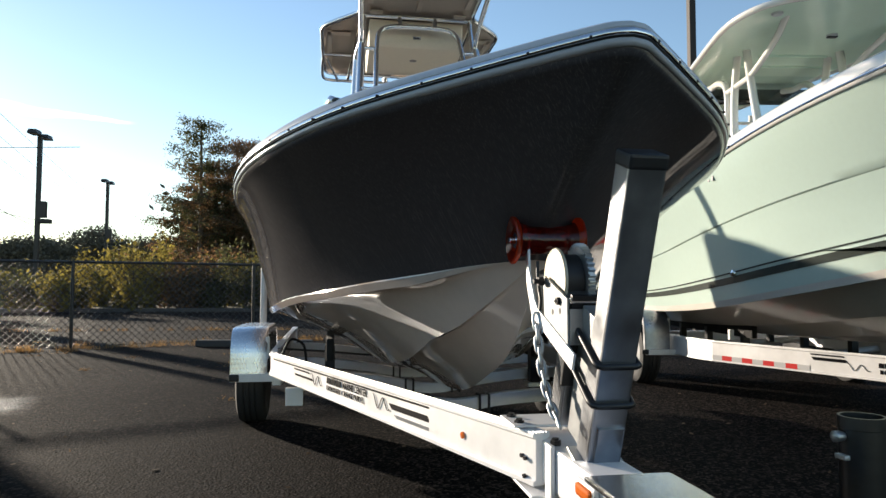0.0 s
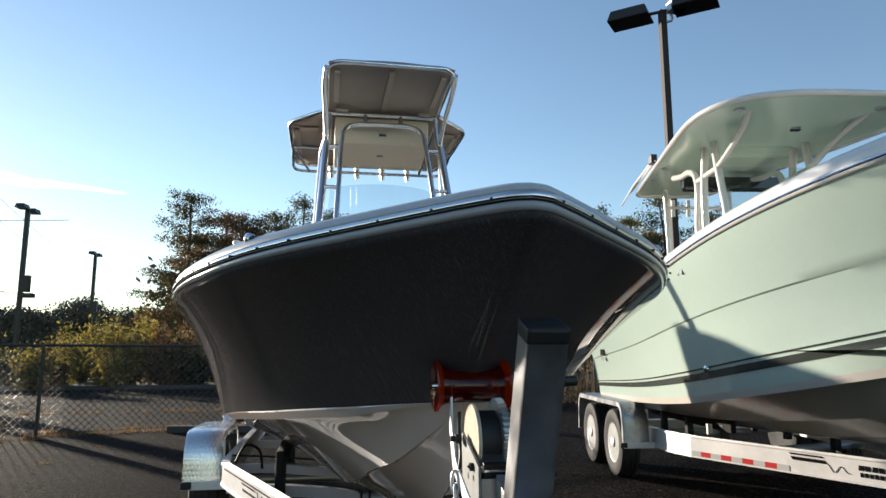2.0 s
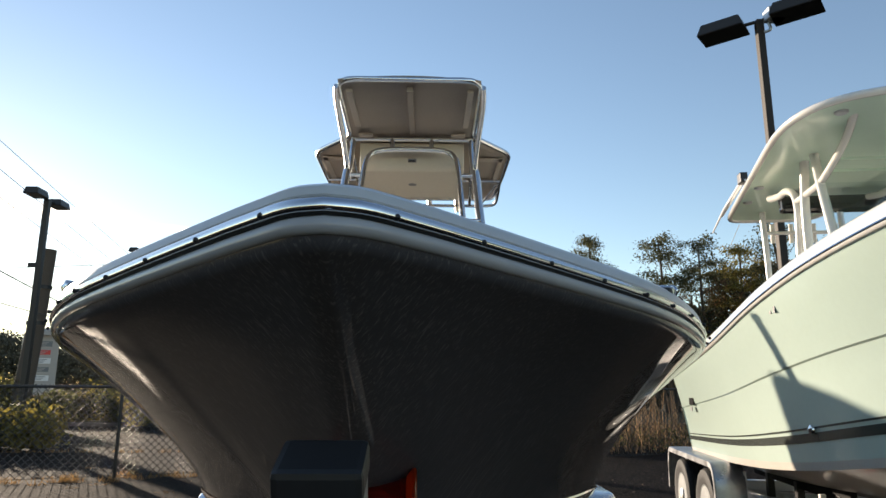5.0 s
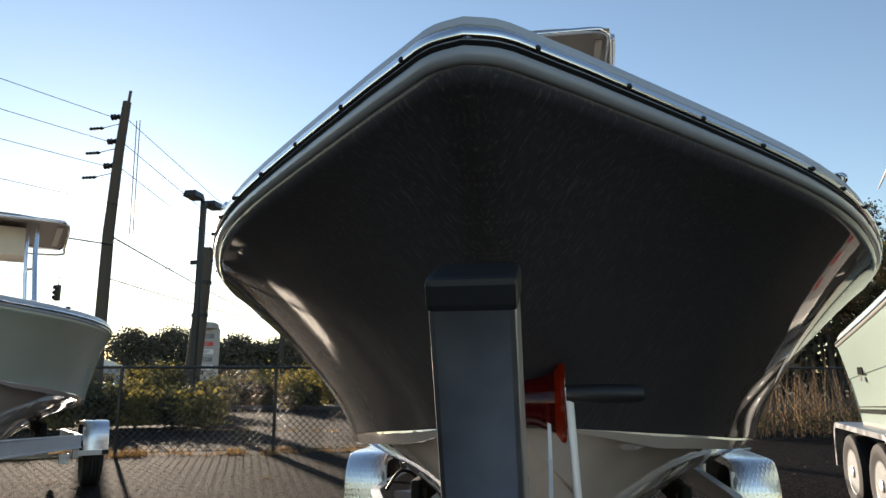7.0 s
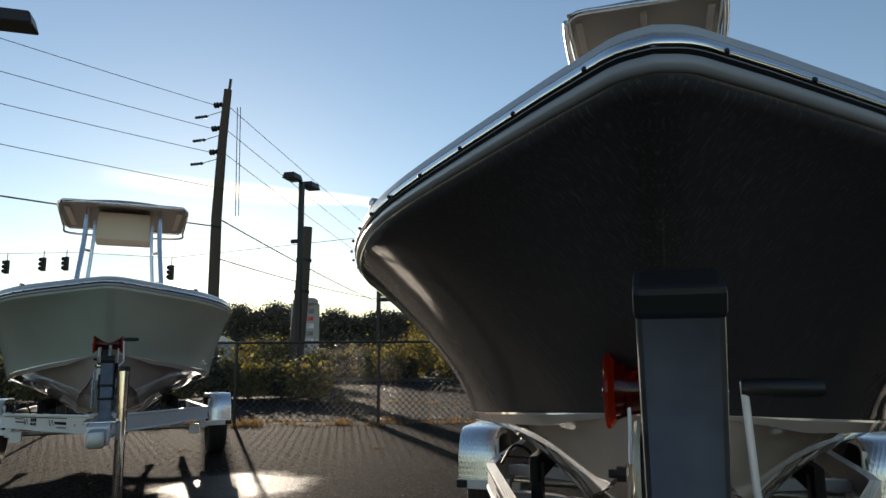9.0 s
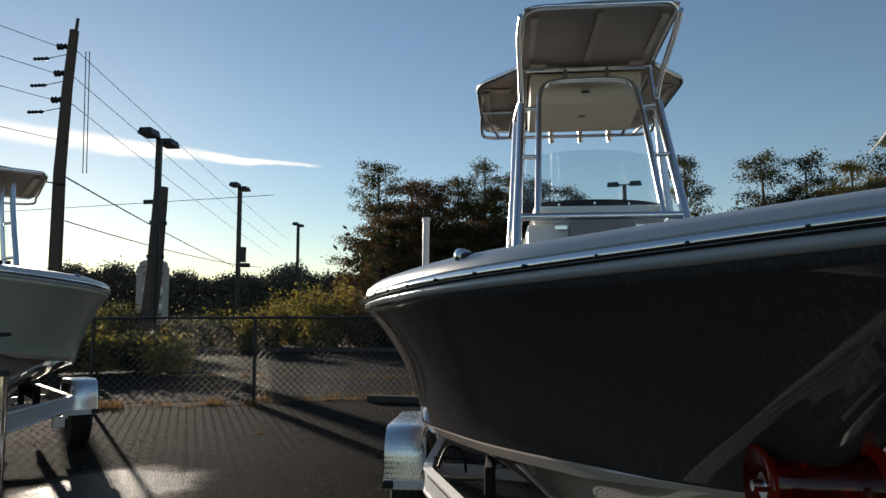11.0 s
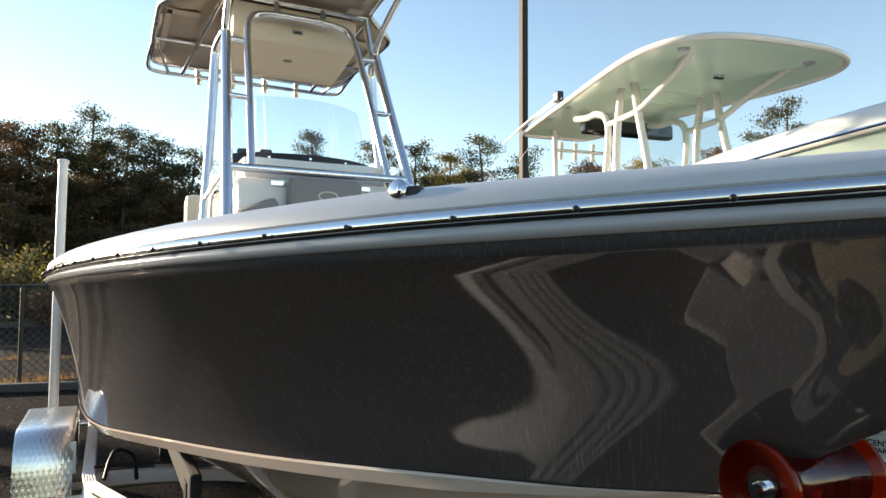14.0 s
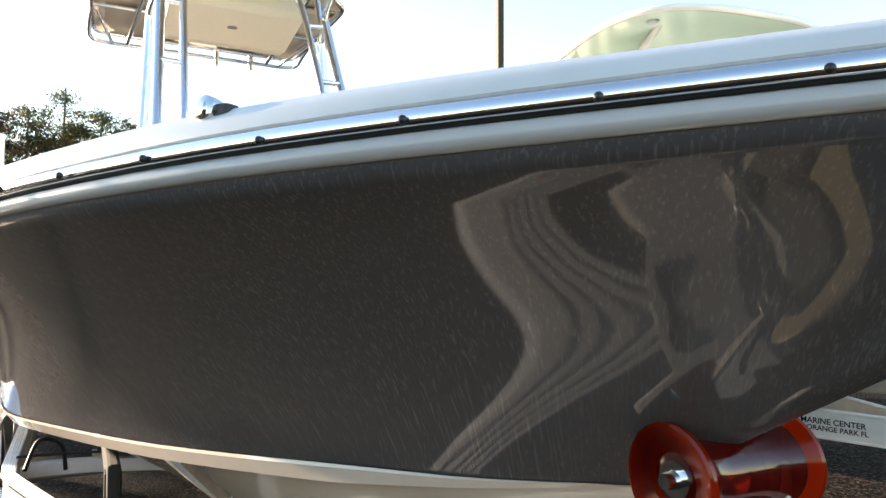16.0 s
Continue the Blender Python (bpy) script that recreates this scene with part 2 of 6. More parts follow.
def glass(name, tint, rough=0.02):
    m = bpy.data.materials.new(name)
    m.use_nodes = True
    n, l = m.node_tree.nodes, m.node_tree.links
    for node in [x for x in n if x.type == "BSDF_PRINCIPLED"]:
        n.remove(node)
    t, g, mx = n.new("ShaderNodeBsdfTransparent"), n.new("ShaderNodeBsdfGlossy"), n.new("ShaderNodeMixShader")
    t.inputs[0].default_value = (*tint, 1)
    g.inputs["Roughness"].default_value = rough
    mx.inputs[0].default_value = 0.09
    l.new(t.outputs[0], mx.inputs[1])
    l.new(g.outputs[0], mx.inputs[2])
    l.new(mx.outputs[0], n["Material Output"].inputs[0])
    return m


M_GLASS = glass("clear_windshield", (0.80, 0.855, 0.87))

# translucent red polyurethane of the bow roller
def urethane(name, colour, through, amount):
    m = material(name, colour, 0.12, spots=0.15, spot_scale=12, grain=0.08, scale=40, transmission=0.72, ior=1.45)
    n, l = m.node_tree.nodes, m.node_tree.links
    glow, mix = n.new("ShaderNodeBsdfTranslucent"), n.new("ShaderNodeMixShader")
    glow.inputs[0].default_value = (*through, 1)
    mix.inputs[0].default_value = amount
    l.new(n["Principled BSDF"].outputs[0], mix.inputs[1])
    l.new(glow.outputs[0], mix.inputs[2])
    l.new(mix.outputs[0], n["Material Output"].inputs[0])
    return m


M_ROLLER = urethane("translucent_red_urethane", (0.16, 0.006, 0.003), (0.9, 0.08, 0.006), 0.06)
M_ROLLER_THIN = urethane("thin_amber_red_urethane", (0.09, 0.004, 0.003), (1.0, 0.21, 0.008), 0.40)


def diamond_plate():
    """Bright aluminium tread plate with raised lozenges."""
    m = material("aluminium_tread_plate", (0.80, 0.81, 0.82), 0.25, 0.95, grain=0.06, scale=20, rough_var=0.08, spots=0.05)
    n, l = m.node_tree.nodes, m.node_tree.links
    b = n["Principled BSDF"]
    tc = n.new("ShaderNodeTexCoord")
    bumps = []
    for turn in (45, -45):
        mp, br = n.new("ShaderNodeMapping"), n.new("ShaderNodeTexVoronoi")
        mp.inputs["Rotation"].default_value = (0, 0, radians(turn))
        mp.inputs["Scale"].default_value = (60, 22, 1)
        br.voronoi_dimensions = "2D"
        br.inputs["Scale"].default_value, br.inputs["Randomness"].default_value = 1.0, 0.0
        l.new(tc.outputs["UV"], mp.inputs[0])
        l.new(mp.outputs[0], br.inputs["Vector"])
        bumps.append(br)
    mn = n.new("ShaderNodeMath")
    mn.operation = "MINIMUM"
    l.new(bumps[0].outputs["Distance"], mn.inputs[0])
    l.new(bumps[1].outputs["Distance"], mn.inputs[1])
    rmp = n.new("ShaderNodeMapRange")
    rmp.inputs[1].default_value, rmp.inputs[2].default_value, rmp.inputs[3].default_value, rmp.inputs[4].default_value = 0.15, 0.35, 1, 0
    l.new(mn.outputs[0], rmp.inputs[0])
    bp = n.new("ShaderNodeBump")
    bp.inputs["Strength"].default_value, bp.inputs["Distance"].default_value = 0.5, 0.0012
    l.new(rmp.outputs[0], bp.inputs["Height"])
    l.new(bp.outputs[0], b.inputs["Normal"])
    return m


M_TREAD = diamond_plate()


def asphalt():
    """Old parking-lot asphalt: stone grain, worn paler patches, fine cracks, one shinier patch."""
    m = bpy.data.materials.new("old_asphalt")
    m.use_nodes = True
    n, l = m.node_tree.nodes, m.node_tree.links
    b = n["Principled BSDF"]
    tc = n.new("ShaderNodeTexCoord")

    def noise_node(scale, detail=4, rough=0.6):
        t = n.new("ShaderNodeTexNoise")
        t.inputs["Scale"].default_value, t.inputs["Detail"].default_value, t.inputs["Roughness"].default_value = scale, detail, rough
        l.new(tc.outputs["Object"], t.inputs[0])
        return t

    def ramp(source, lo, hi, a, c):
        r = n.new("ShaderNodeMapRange")
        for i, v in zip((1, 2, 3, 4), (lo, hi, a, c)):
            r.inputs[i].default_value = v
        l.new(source, r.inputs[0])
        return r.outputs[0]

    def mul(x, y):
        k = n.new("ShaderNodeMath")
        k.operation = "MULTIPLY"
        l.new(x, k.inputs[0])
        l.new(y, k.inputs[1])
        return k.outputs[0]

    stones = n.new("ShaderNodeTexVoronoi")
    stones.inputs["Scale"].default_value = 64
    l.new(tc.outputs["Object"], stones.inputs["Vector"])
    stone = ramp(stones.outputs["Color"], 0.55, 1.0, 0.20, 5.2)
    patch = ramp(noise_node(0.55, 5).outputs[0], 0.3, 0.7, 0.75, 1.3)
    fine = ramp(noise_node(14, 6).outputs[0], 0.3, 0.7, 0.8, 1.2)
    crack_tex = n.new("ShaderNodeTexVoronoi")
    crack_tex.feature = "DISTANCE_TO_EDGE"
    crack_tex.inputs["Scale"].default_value = 0.28
    warp = n.new("ShaderNodeVectorMath")
    warp.operation = "MULTIPLY_ADD"
    warp.inputs[1].default_value = (0.5, 0.5, 0)
    l.new(noise_node(1.5, 5).outputs["Color"], warp.inputs[0])
    l.new(tc.outputs["Object"], warp.inputs[2])
    l.new(warp.outputs[0], crack_tex.inputs["Vector"])
    crack = ramp(crack_tex.outputs["Distance"], 0.0, 0.004, 0.55, 1.0)
    value = mul(mul(mul(stone, patch), fine), crack)
    sc = n.new("ShaderNodeVectorMath")
    sc.operation = "SCALE"
    sc.inputs[0].default_value = (0.0180, 0.0128, 0.0104)
    l.new(value, sc.inputs["Scale"])
    l.new(sc.outputs[0], b.inputs["Base Color"])
    bp = n.new("ShaderNodeBump")
    bp.inputs["Strength"].default_value, bp.inputs["Distance"].default_value = 0.8, 0.008
    l.new(ramp(stones.outputs["Distance"], 0, 0.6, 1, 0), bp.inputs["Height"])
    l.new(bp.outputs[0], b.inputs["Normal"])
    b.inputs["Diffuse Roughness"].default_value = 1.0
    # one smoother, shinier patch, set in to give the ground a bright sunlit spot
    off = n.new("ShaderNodeVectorMath")
    off.operation, off.inputs[1].default_value = "SUBTRACT", (-3.45, 5.25, 0)
    l.new(tc.outputs["Object"], off.inputs[0])
    wob = n.new("ShaderNodeVectorMath")
    wob.operation, wob.inputs[1].default_value = "MULTIPLY_ADD", (0.7, 0.7, 0)
    l.new(noise_node(2.2, 5).outputs["Color"], wob.inputs[0])
    l.new(off.outputs[0], wob.inputs[2])
    dist = n.new("ShaderNodeVectorMath")
    dist.operation = "LENGTH"
    l.new(wob.outputs[0], dist.inputs[0])
    l.new(ramp(dist.outputs["Value"], 0.55, 0.85, 0.50, 0.9), b.inputs["Roughness"])
    l.new(ramp(dist.outputs["Value"], 0.50, 0.80, 0.14, 0.05), b.inputs["Specular IOR Level"])
    return m


M_ASPHALT = asphalt()


# ---- mesh helpers ----
def mesh_ob(name, verts, faces, mat, parent=None, label="", smooth=False, uvs=None):
    me = bpy.data.meshes.new(name)
    me.from_pydata([tuple(v) for v in verts], [], faces)
    if uvs is not None:
        layer = me.uv_layers.new()
        for loop in me.loops:
            layer.data[loop.index].uv = uvs[loop.vertex_index]
    me.materials.append(mat)
    bm = bmesh.new()
    bm.from_mesh(me)
    bmesh.ops.recalc_face_normals(bm, faces=bm.faces)
    bm.to_mesh(me)
    bm.free()
    if smooth:
        me.polygons.foreach_set("use_smooth", [True] * len(me.polygons))
        if smooth != "all":
            me.set_sharp_from_angle(angle=radians(smooth if smooth is not True else 40))
    ob = new(name, me)
    ob.parent = parent
    if label:
        ob["label"] = label
    return ob


def part(name, bm, mat, parent, label="", smooth=False):
    """Links a bmesh as one mesh object under a thing or a part."""
    bmesh.ops.recalc_face_normals(bm, faces=bm.faces)
    me = bpy.data.meshes.new(name)
    bm.to_mesh(me)
    bm.free()
    me.materials.append(mat)
    if smooth:
        me.polygons.foreach_set("use_smooth", [True] * len(me.polygons))
        me.set_sharp_from_angle(angle=radians(35))
    ob = new(name, me)
    ob.parent = parent
    if label:
        ob["label"] = label
    return ob


def thing(name, label, category, at=None, group="", kind=""):
    ob = new(name)
    ob.empty_display_size = 0.1
    if at is not None:
        ob.matrix_world = at
    return tagged(ob, label, category, group, kind)


def bm_box(bm, lo, hi, bevel=0.0, m=None):
    """A bevelled box between two corners, added to bm."""
    r = bmesh.ops.create_cube(bm, size=1)
    vs = r["verts"]
    for v in vs:
        v.co = Vector([(a + b) / 2 + c * (b - a) for a, b, c in zip(lo, hi, v.co)])
        if m is not None:
            v.co = m @ v.co
    if bevel:
        es = list({e for v in vs for e in v.link_edges})
        bmesh.ops.bevel(bm, geom=es, offset=bevel, segments=2, affect="EDGES", profile=0.6)
    return bm


def box(name, lo, hi, mat, parent, bevel=0.003, label="", m=None):
    return part(name, bm_box(bmesh.new(), lo, hi, bevel, m), mat, parent, label)


def smooth_path(points, steps=6, closed=False):
    """Catmull-Rom through the points."""
    p = [Vector(q) for q in points]
    n = len(p)
    out = []
    spans = n if closed else n - 1
    for i in range(spans):
        a, b, c, d = (p[(i + k) % n] if closed else p[min(max(i + k, 0), n - 1)] for k in (-1, 0, 1, 2))
        for j in range(steps):
            t = j / steps
            out.append(0.5 * ((2 * b) + (c - a) * t + (2 * a - 5 * b + 4 * c - d) * t * t + (3 * b - a - 3 * c + d) * t ** 3))
    if not closed:
        out.append(p[-1])
    return out


def tube_geo(points, r, n=10, closed=False, cap=True):
    """Vertices and faces of a round tube along the points; r may be one number or one for each point."""
    pts = [Vector(p) for p in points]
    m = len(pts)
    rad = [r] * m if isinstance(r, (int, float)) else r
    verts, faces = [], []
    prev = None
    for i, p in enumerate(pts):
        a = pts[(i - 1) % m] if closed or i else pts[0]
        b = pts[(i + 1) % m] if closed or i < m - 1 else pts[-1]
        d = (b - a).normalized()
        if prev is None:
            prev = d.orthogonal().normalized()
        u = (prev - d * prev.dot(d)).normalized()
        prev = u
        w = d.cross(u)
        for k in range(n):
            ang = 2 * math.pi * k / n
            verts.append(p + (u * math.cos(ang) + w * math.sin(ang)) * rad[i])
    for i in range(m if closed else m - 1):
        for k in range(n):
            i2, k2 = (i + 1) % m, (k + 1) % n
            faces.append((i * n + k, i * n + k2, i2 * n + k2, i2 * n + k))
    if cap and not closed:
        faces.append(tuple(range(n - 1, -1, -1)))
        faces.append(tuple((m - 1) * n + k for k in range(n)))
    return verts, faces


def tube(name, points, r, mat, parent, n=10, closed=False, label=""):
    v, f = tube_geo(points, r, n, closed)
    return mesh_ob(name, v, f, mat, parent, label, smooth=60)


def lathe(name, profile, mat, parent, axis="x", at=(0, 0, 0), n=28, label=""):
    """A turned shape: profile rows of (along the axis, radius)."""
    verts, faces = [], []
    for a, r in profile:
        for k in range(n):
            g = 2 * math.pi * k / n
            c, s = r * math.cos(g), r * math.sin(g)
            v = {"x": (a, c, s), "y": (c, a, s), "z": (c, s, a)}[axis]
            verts.append(Vector(v) + Vector(at))
    for i in range(len(profile) - 1):
        for k in range(n):
            k2 = (k + 1) % n
            faces.append((i * n + k, i * n + k2, (i + 1) * n + k2, (i + 1) * n + k))
    faces.append(tuple(range(n)))
    faces.append(tuple((len(profile) - 1) * n + k for k in range(n)))
    return mesh_ob(name, verts, faces, mat, parent, label, smooth=35)


def prism(name, outline, depth, mat, parent, m=None, label="", bevel=0.0, smooth=False):
    """An outline in the x-z plane, given thickness along y."""
    bm = bmesh.new()
    vs = [bm.verts.new((x, 0, z)) for x, z in outline]
    f = bm.faces.new(vs)
    ex = bmesh.ops.extrude_face_region(bm, geom=[f])
    bmesh.ops.translate(bm, verts=[v for v in ex["geom"] if isinstance(v, bmesh.types.BMVert)], vec=(0, depth, 0))
    if bevel:
        bmesh.ops.bevel(bm, geom=list(bm.edges), offset=bevel, segments=2, affect="EDGES", profile=0.6)
    if m is not None:
        bmesh.ops.transform(bm, matrix=m, verts=bm.verts)
    return part(name, bm, mat, parent, label, smooth)


def interp(rows, u):
    """A smooth curve through rows of (u, value...); monotone between them."""
    n = len(rows)
    i = 0
    while i < n - 2 and u > rows[i + 1][0]:
        i += 1
    x0, x1 = rows[i][0], rows[i + 1][0]
    t = min(max((u - x0) / (x1 - x0), 0), 1)
    out = []
    for c in range(1, len(rows[0])):
        y0, y1 = rows[i][c], rows[i + 1][c]
        s = (y1 - y0) / (x1 - x0)

        def slope(k):
            if k <= 0 or k >= n - 1:
                a, b = (0, 1) if k <= 0 else (n - 2, n - 1)
                return (rows[b][c] - rows[a][c]) / (rows[b][0] - rows[a][0])
            h0, h1 = rows[k][0] - rows[k - 1][0], rows[k + 1][0] - rows[k][0]
            d0, d1 = (rows[k][c] - rows[k - 1][c]) / h0, (rows[k + 1][c] - rows[k][c]) / h1
            return (d0 * h1 + d1 * h0) / (h0 + h1)
        m0, m1 = slope(i), slope(i + 1)
        h = x1 - x0
        out.append((2 * t ** 3 - 3 * t ** 2 + 1) * y0 + (t ** 3 - 2 * t ** 2 + t) * h * m0 + (3 * t ** 2 - 2 * t ** 3) * y1 + (t ** 3 - t ** 2) * h * m1)
    return out


def mirrored_sheet(name, rows, mat, parent, label="", smooth=50, thick=0.0, join=True):
    """A sheet of rows of points on the left side (x <= 0), and its mirror image, in one mesh."""
    verts, faces = [], []
    w = len(rows[0])
    for sgn in (1, -1):
        base = len(verts)
        for row in rows:
            verts += [(p[0] * sgn, p[1], p[2]) for p in row]
        for i in range(len(rows) - 1):
            for j in range(w - 1):
                a = base + i * w + j
                q = (a, a + 1, a + w + 1, a + w)
                faces.append(q if sgn > 0 else q[::-1])
    me = bpy.data.meshes.new(name)
    me.from_pydata(verts, [], faces)
    bm = bmesh.new()
    bm.from_mesh(me)
    bmesh.ops.remove_doubles(bm, verts=bm.verts, dist=0.0004)
    bmesh.ops.dissolve_degenerate(bm, edges=bm.edges, dist=0.0004)
    bmesh.ops.recalc_face_normals(bm, faces=bm.faces)
    if thick:
        bmesh.ops.solidify(bm, geom=bm.faces, thickness=thick)
    bm.to_mesh(me)
    bm.free()
    me.materials.append(mat)
    me.polygons.foreach_set("use_smooth", [True] * len(me.polygons))
    if smooth != "all":
        me.set_sharp_from_angle(angle=radians(smooth))
    ob = new(name, me)
    ob.parent = parent
    if label:
        ob["label"] = label
    return ob


# ---- ground ----
def ground_sheet(name, lo, hi, z, mat, label, category, cells=(40, 40), wave=0.0):
    verts, faces = [], []
    nx, ny = cells
    for j in range(ny + 1):
        for i in range(nx + 1):
            x, y = lo[0] + (hi[0] - lo[0]) * i / nx, lo[1] + (hi[1] - lo[1]) * j / ny
            verts.append((x, y, z + wave * noise.noise((x * 0.3, y * 0.3, 0))))
    for j in range(ny):
        for i in range(nx):
            a = j * (nx + 1) + i
            faces.append((a, a + 1, a + nx + 2, a + nx + 1))
    return tagged(mesh_ob(name, verts, faces, mat, smooth="all"), label, category, kind="structure")


ground_sheet("ground", (-900, -300), (900, 1500), 0.0, M_ASPHALT, "dark worn asphalt of a boat dealer's parking lot", "asphalt", (4, 4))
M_VERGE = material("weedy_verge", (0.10, 0.085, 0.04), 0.95, grain=0.4, scale=3, spots=0.4, spot_scale=0.3, bump=0.05)
ground_sheet("verge", (-120, 25.0), (120, 140), 0.06, M_VERGE, "weedy brown-green verge behind the lot", "verge", (60, 30), 0.10)


# ---- the boats ----
# rows: u, x, y, z on the left half; y runs from bow to stern
SHEER = [(0.0, 0.0, 0.0, 1.530), (0.012, -0.032, 0.011, 1.530), (0.03, -0.071, 0.048, 1.530), (0.07, -0.175, 0.152, 1.525), (0.11, -0.278, 0.257, 1.519),
         (0.15, -0.379, 0.361, 1.512), (0.19, -0.474, 0.464, 1.507), (0.23, -0.559, 0.575, 1.502), (0.27, -0.637, 0.692, 1.498), (0.31, -0.711, 0.815, 1.492),
         (0.37, -0.815, 1.03, 1.484), (0.45, -0.925, 1.35, 1.474), (0.55, -1.025, 1.85, 1.462), (0.67, -1.10, 2.6, 1.450), (0.82, -1.15, 3.9, 1.435), (1.0, -1.15, 5.7, 1.42)]
WATERLINE = [(0.0, 0.0, 0.664, 1.098), (0.012, -0.028, 0.678, 1.097), (0.03, -0.063, 0.718, 1.094), (0.08, -0.165, 0.823, 1.084), (0.15, -0.247, 0.984, 1.068), (0.23, -0.362, 1.190, 1.049), (0.31, -0.482, 1.406, 1.029),
             (0.45, -0.650, 1.809, 0.991), (0.55, -0.808, 2.226, 0.960), (0.67, -0.950, 2.853, 0.888), (0.82, -1.025, 3.9, 0.85), (1.0, -1.04, 5.7, 0.82)]
KEEL = [(0.0, 0.0, 0.664, 1.098), (0.03, 0.0, 0.715, 1.015), (0.08, 0.0, 0.815, 0.90), (0.15, 0.0, 0.96, 0.80), (0.31, 0.0, 1.32, 0.67), (0.45, 0.0, 1.75, 0.55),
        (0.55, 0.0, 2.2, 0.50), (0.67, 0.0, 2.8, 0.465), (0.82, 0.0, 3.9, 0.44), (1.0, 0.0, 5.7, 0.42)]
STATIONS = [0, 0.004, 0.008, 0.012, 0.018, 0.024, 0.03] + [0.03 + 0.02 * i for i in range(1, 14)] + [0.31 + 0.03 * i for i in range(1, 24)]


def inward(s, reach, d, up):
    """A point on the deck, d metres inboard of the sheer point s."""
    target = Vector((0, s.y + reach, s.z))
    way = target - s
    way.z = 0
    return s + way * min(1.0, d / max(way.length, 1e-6)) + Vector((0, 0, up))


def fair(points, times):
    """Evens out a line of points, the bow's first few and the last left as they are."""
    for _ in range(times):
        points = points[:8] + [(a + 2 * b + c) / 4 for a, b, c in zip(points[7:], points[8:], points[9:])] + points[-1:]
    return points


def boat(at, hull_mat, label, plain=False):
    b = thing("boat", label, "boat", at)
    sheer = fair([Vector(interp(SHEER, u)) for u in STATIONS], 4)
    water = fair([Vector(interp(WATERLINE, u)) for u in STATIONS], 4)
    keel = fair([Vector(interp(KEEL, u)) for u in STATIONS], 3)
    # outward way in plan at each sheer point
    sides = []
    for i, p in enumerate(sheer):
        d = sheer[min(i + 1, len(sheer) - 1)] - sheer[max(i - 1, 0)] if i else Vector((-1, 0, 0))
        w = Vector((d.y, -d.x, 0)).normalized()
        if i == 0:
            w = Vector((0, -1, 0))
        sides.append(-w if w.dot(Vector((p.x, p.y - 1.5, 0))) < 0 else w)
    # topsides: a hollow flare, nearly upright at the chine, lying far out under the rail, then rolled up to it
    rows = []
    for u, s, w, o in zip(STATIONS, sheer, water, sides):
        top = s - o * 0.0145 + Vector((0, 0, -0.045))
        top.x = min(top.x, 0)
        k, e = interp([(0, 0.84, 1.4), (0.06, 0.81, 1.8), (0.12, 0.85, 4.2), (0.2, 0.845, 4.2), (0.3, 0.775, 3.15), (0.45, 0.765, 2.8), (0.7, 0.765, 2.7), (1, 0.9, 2.5)], u)
        hollow = interp([(0, 0), (0.06, 0), (0.12, 0.08), (0.2, 0.32), (0.35, 0.36), (0.6, 0.36), (1, 0.2)], u)[0]
        row = []
        for j in range(25):
            v = j / 24
            h = k * v * (1 - hollow * (1 - v) ** 4) + (1 - k) * v ** e
            row.append(Vector((w.x + (top.x - w.x) * h, w.y + (top.y - w.y) * h, w.z + (top.z - w.z) * v)))
        for j in range(1, 8):
            a = radians(64 - 64 * j / 7)
            q = s + o * (-0.0145 + 0.0245 * (math.cos(a) - math.cos(radians(64)))) + Vector((0, 0, -0.045 + 0.0245 * (math.sin(radians(64)) - math.sin(a))))
            q.x = min(q.x, 0)
            row.append(q)
        rows.append(row)
    hull_rows = rows
    hull = mirrored_sheet("hull_topside", rows, hull_mat, b, "glossy gelcoat topsides with a hollow flared bow", smooth="all")
    # bottom: boot band, chine, two panels with a strake, keel
    rows = []
    for u, w, k in zip(STATIONS, water, keel):
        f = min(1.0, u / 0.2)
        band = Vector((w.x * (1 - 0.015 * f), w.y, w.z - 0.034 * f))
        chine = Vector((band.x + 0.035 * f * min(1, abs(w.x) / 0.3), band.y, band.z + 0.004 * f))
        g = interp([(0, 0.5), (0.05, 0.47), (0.15, 0.45), (0.31, 0.52), (0.45, 0.60), (0.6, 0.66), (1, 0.68)], u)[0]
        mid = chine.lerp(k, g) + Vector((-0.008 * f, 0, -0.026 * f))
        mid2 = chine.lerp(k, g + 0.03) + Vector((0, 0, -0.014 * f))
        row = [w + Vector((-0.004 if u > 0 else 0, 0, 0)), w + Vector((-0.006 if u > 0 else 0, 0, -0.006 * f)), band, chine]
        row += [chine.lerp(mid, t) + Vector((0, 0, 0.030 * f * math.sin(math.pi * t))) for t in (0.125, 0.25, 0.375, 0.5, 0.625, 0.75, 0.875)] + [mid, mid2]
        row += [mid2.lerp(k, t) + Vector((0, 0, 0.012 * f * math.sin(math.pi * t))) for t in (0.15, 0.3, 0.45, 0.6, 0.75, 0.9)] + [k]
        rows.append(row)
    mirrored_sheet("hull_bottom", rows, M_BOTTOM, b, "white gelcoat running bottom with chine and strakes", smooth=32)
    # transom
    n = len(STATIONS) - 1
    prof = [keel[n], rows[n][3], rows[n][2], water[n], sheer[n]]
    outline = [(p.x, 5.70, p.z) for p in prof] + [(-p.x, 5.70, p.z) for p in reversed(prof[1:])]
    mesh_ob("transom", outline, [tuple(range(len(outline)))], hull_mat, b)
    # lower lip, black insert, steel strip and deck cap, swept along the sheer
    def sweep(name, profile, mat, lab, parent, smooth=60):
        out = []
        for s, side in zip(sheer, sides):
            row = []
            for o, up in profile:
                q = s + side * o + Vector((0, 0, up))
                q.x = min(q.x, 0)
                row.append(q)
            out.append(row)
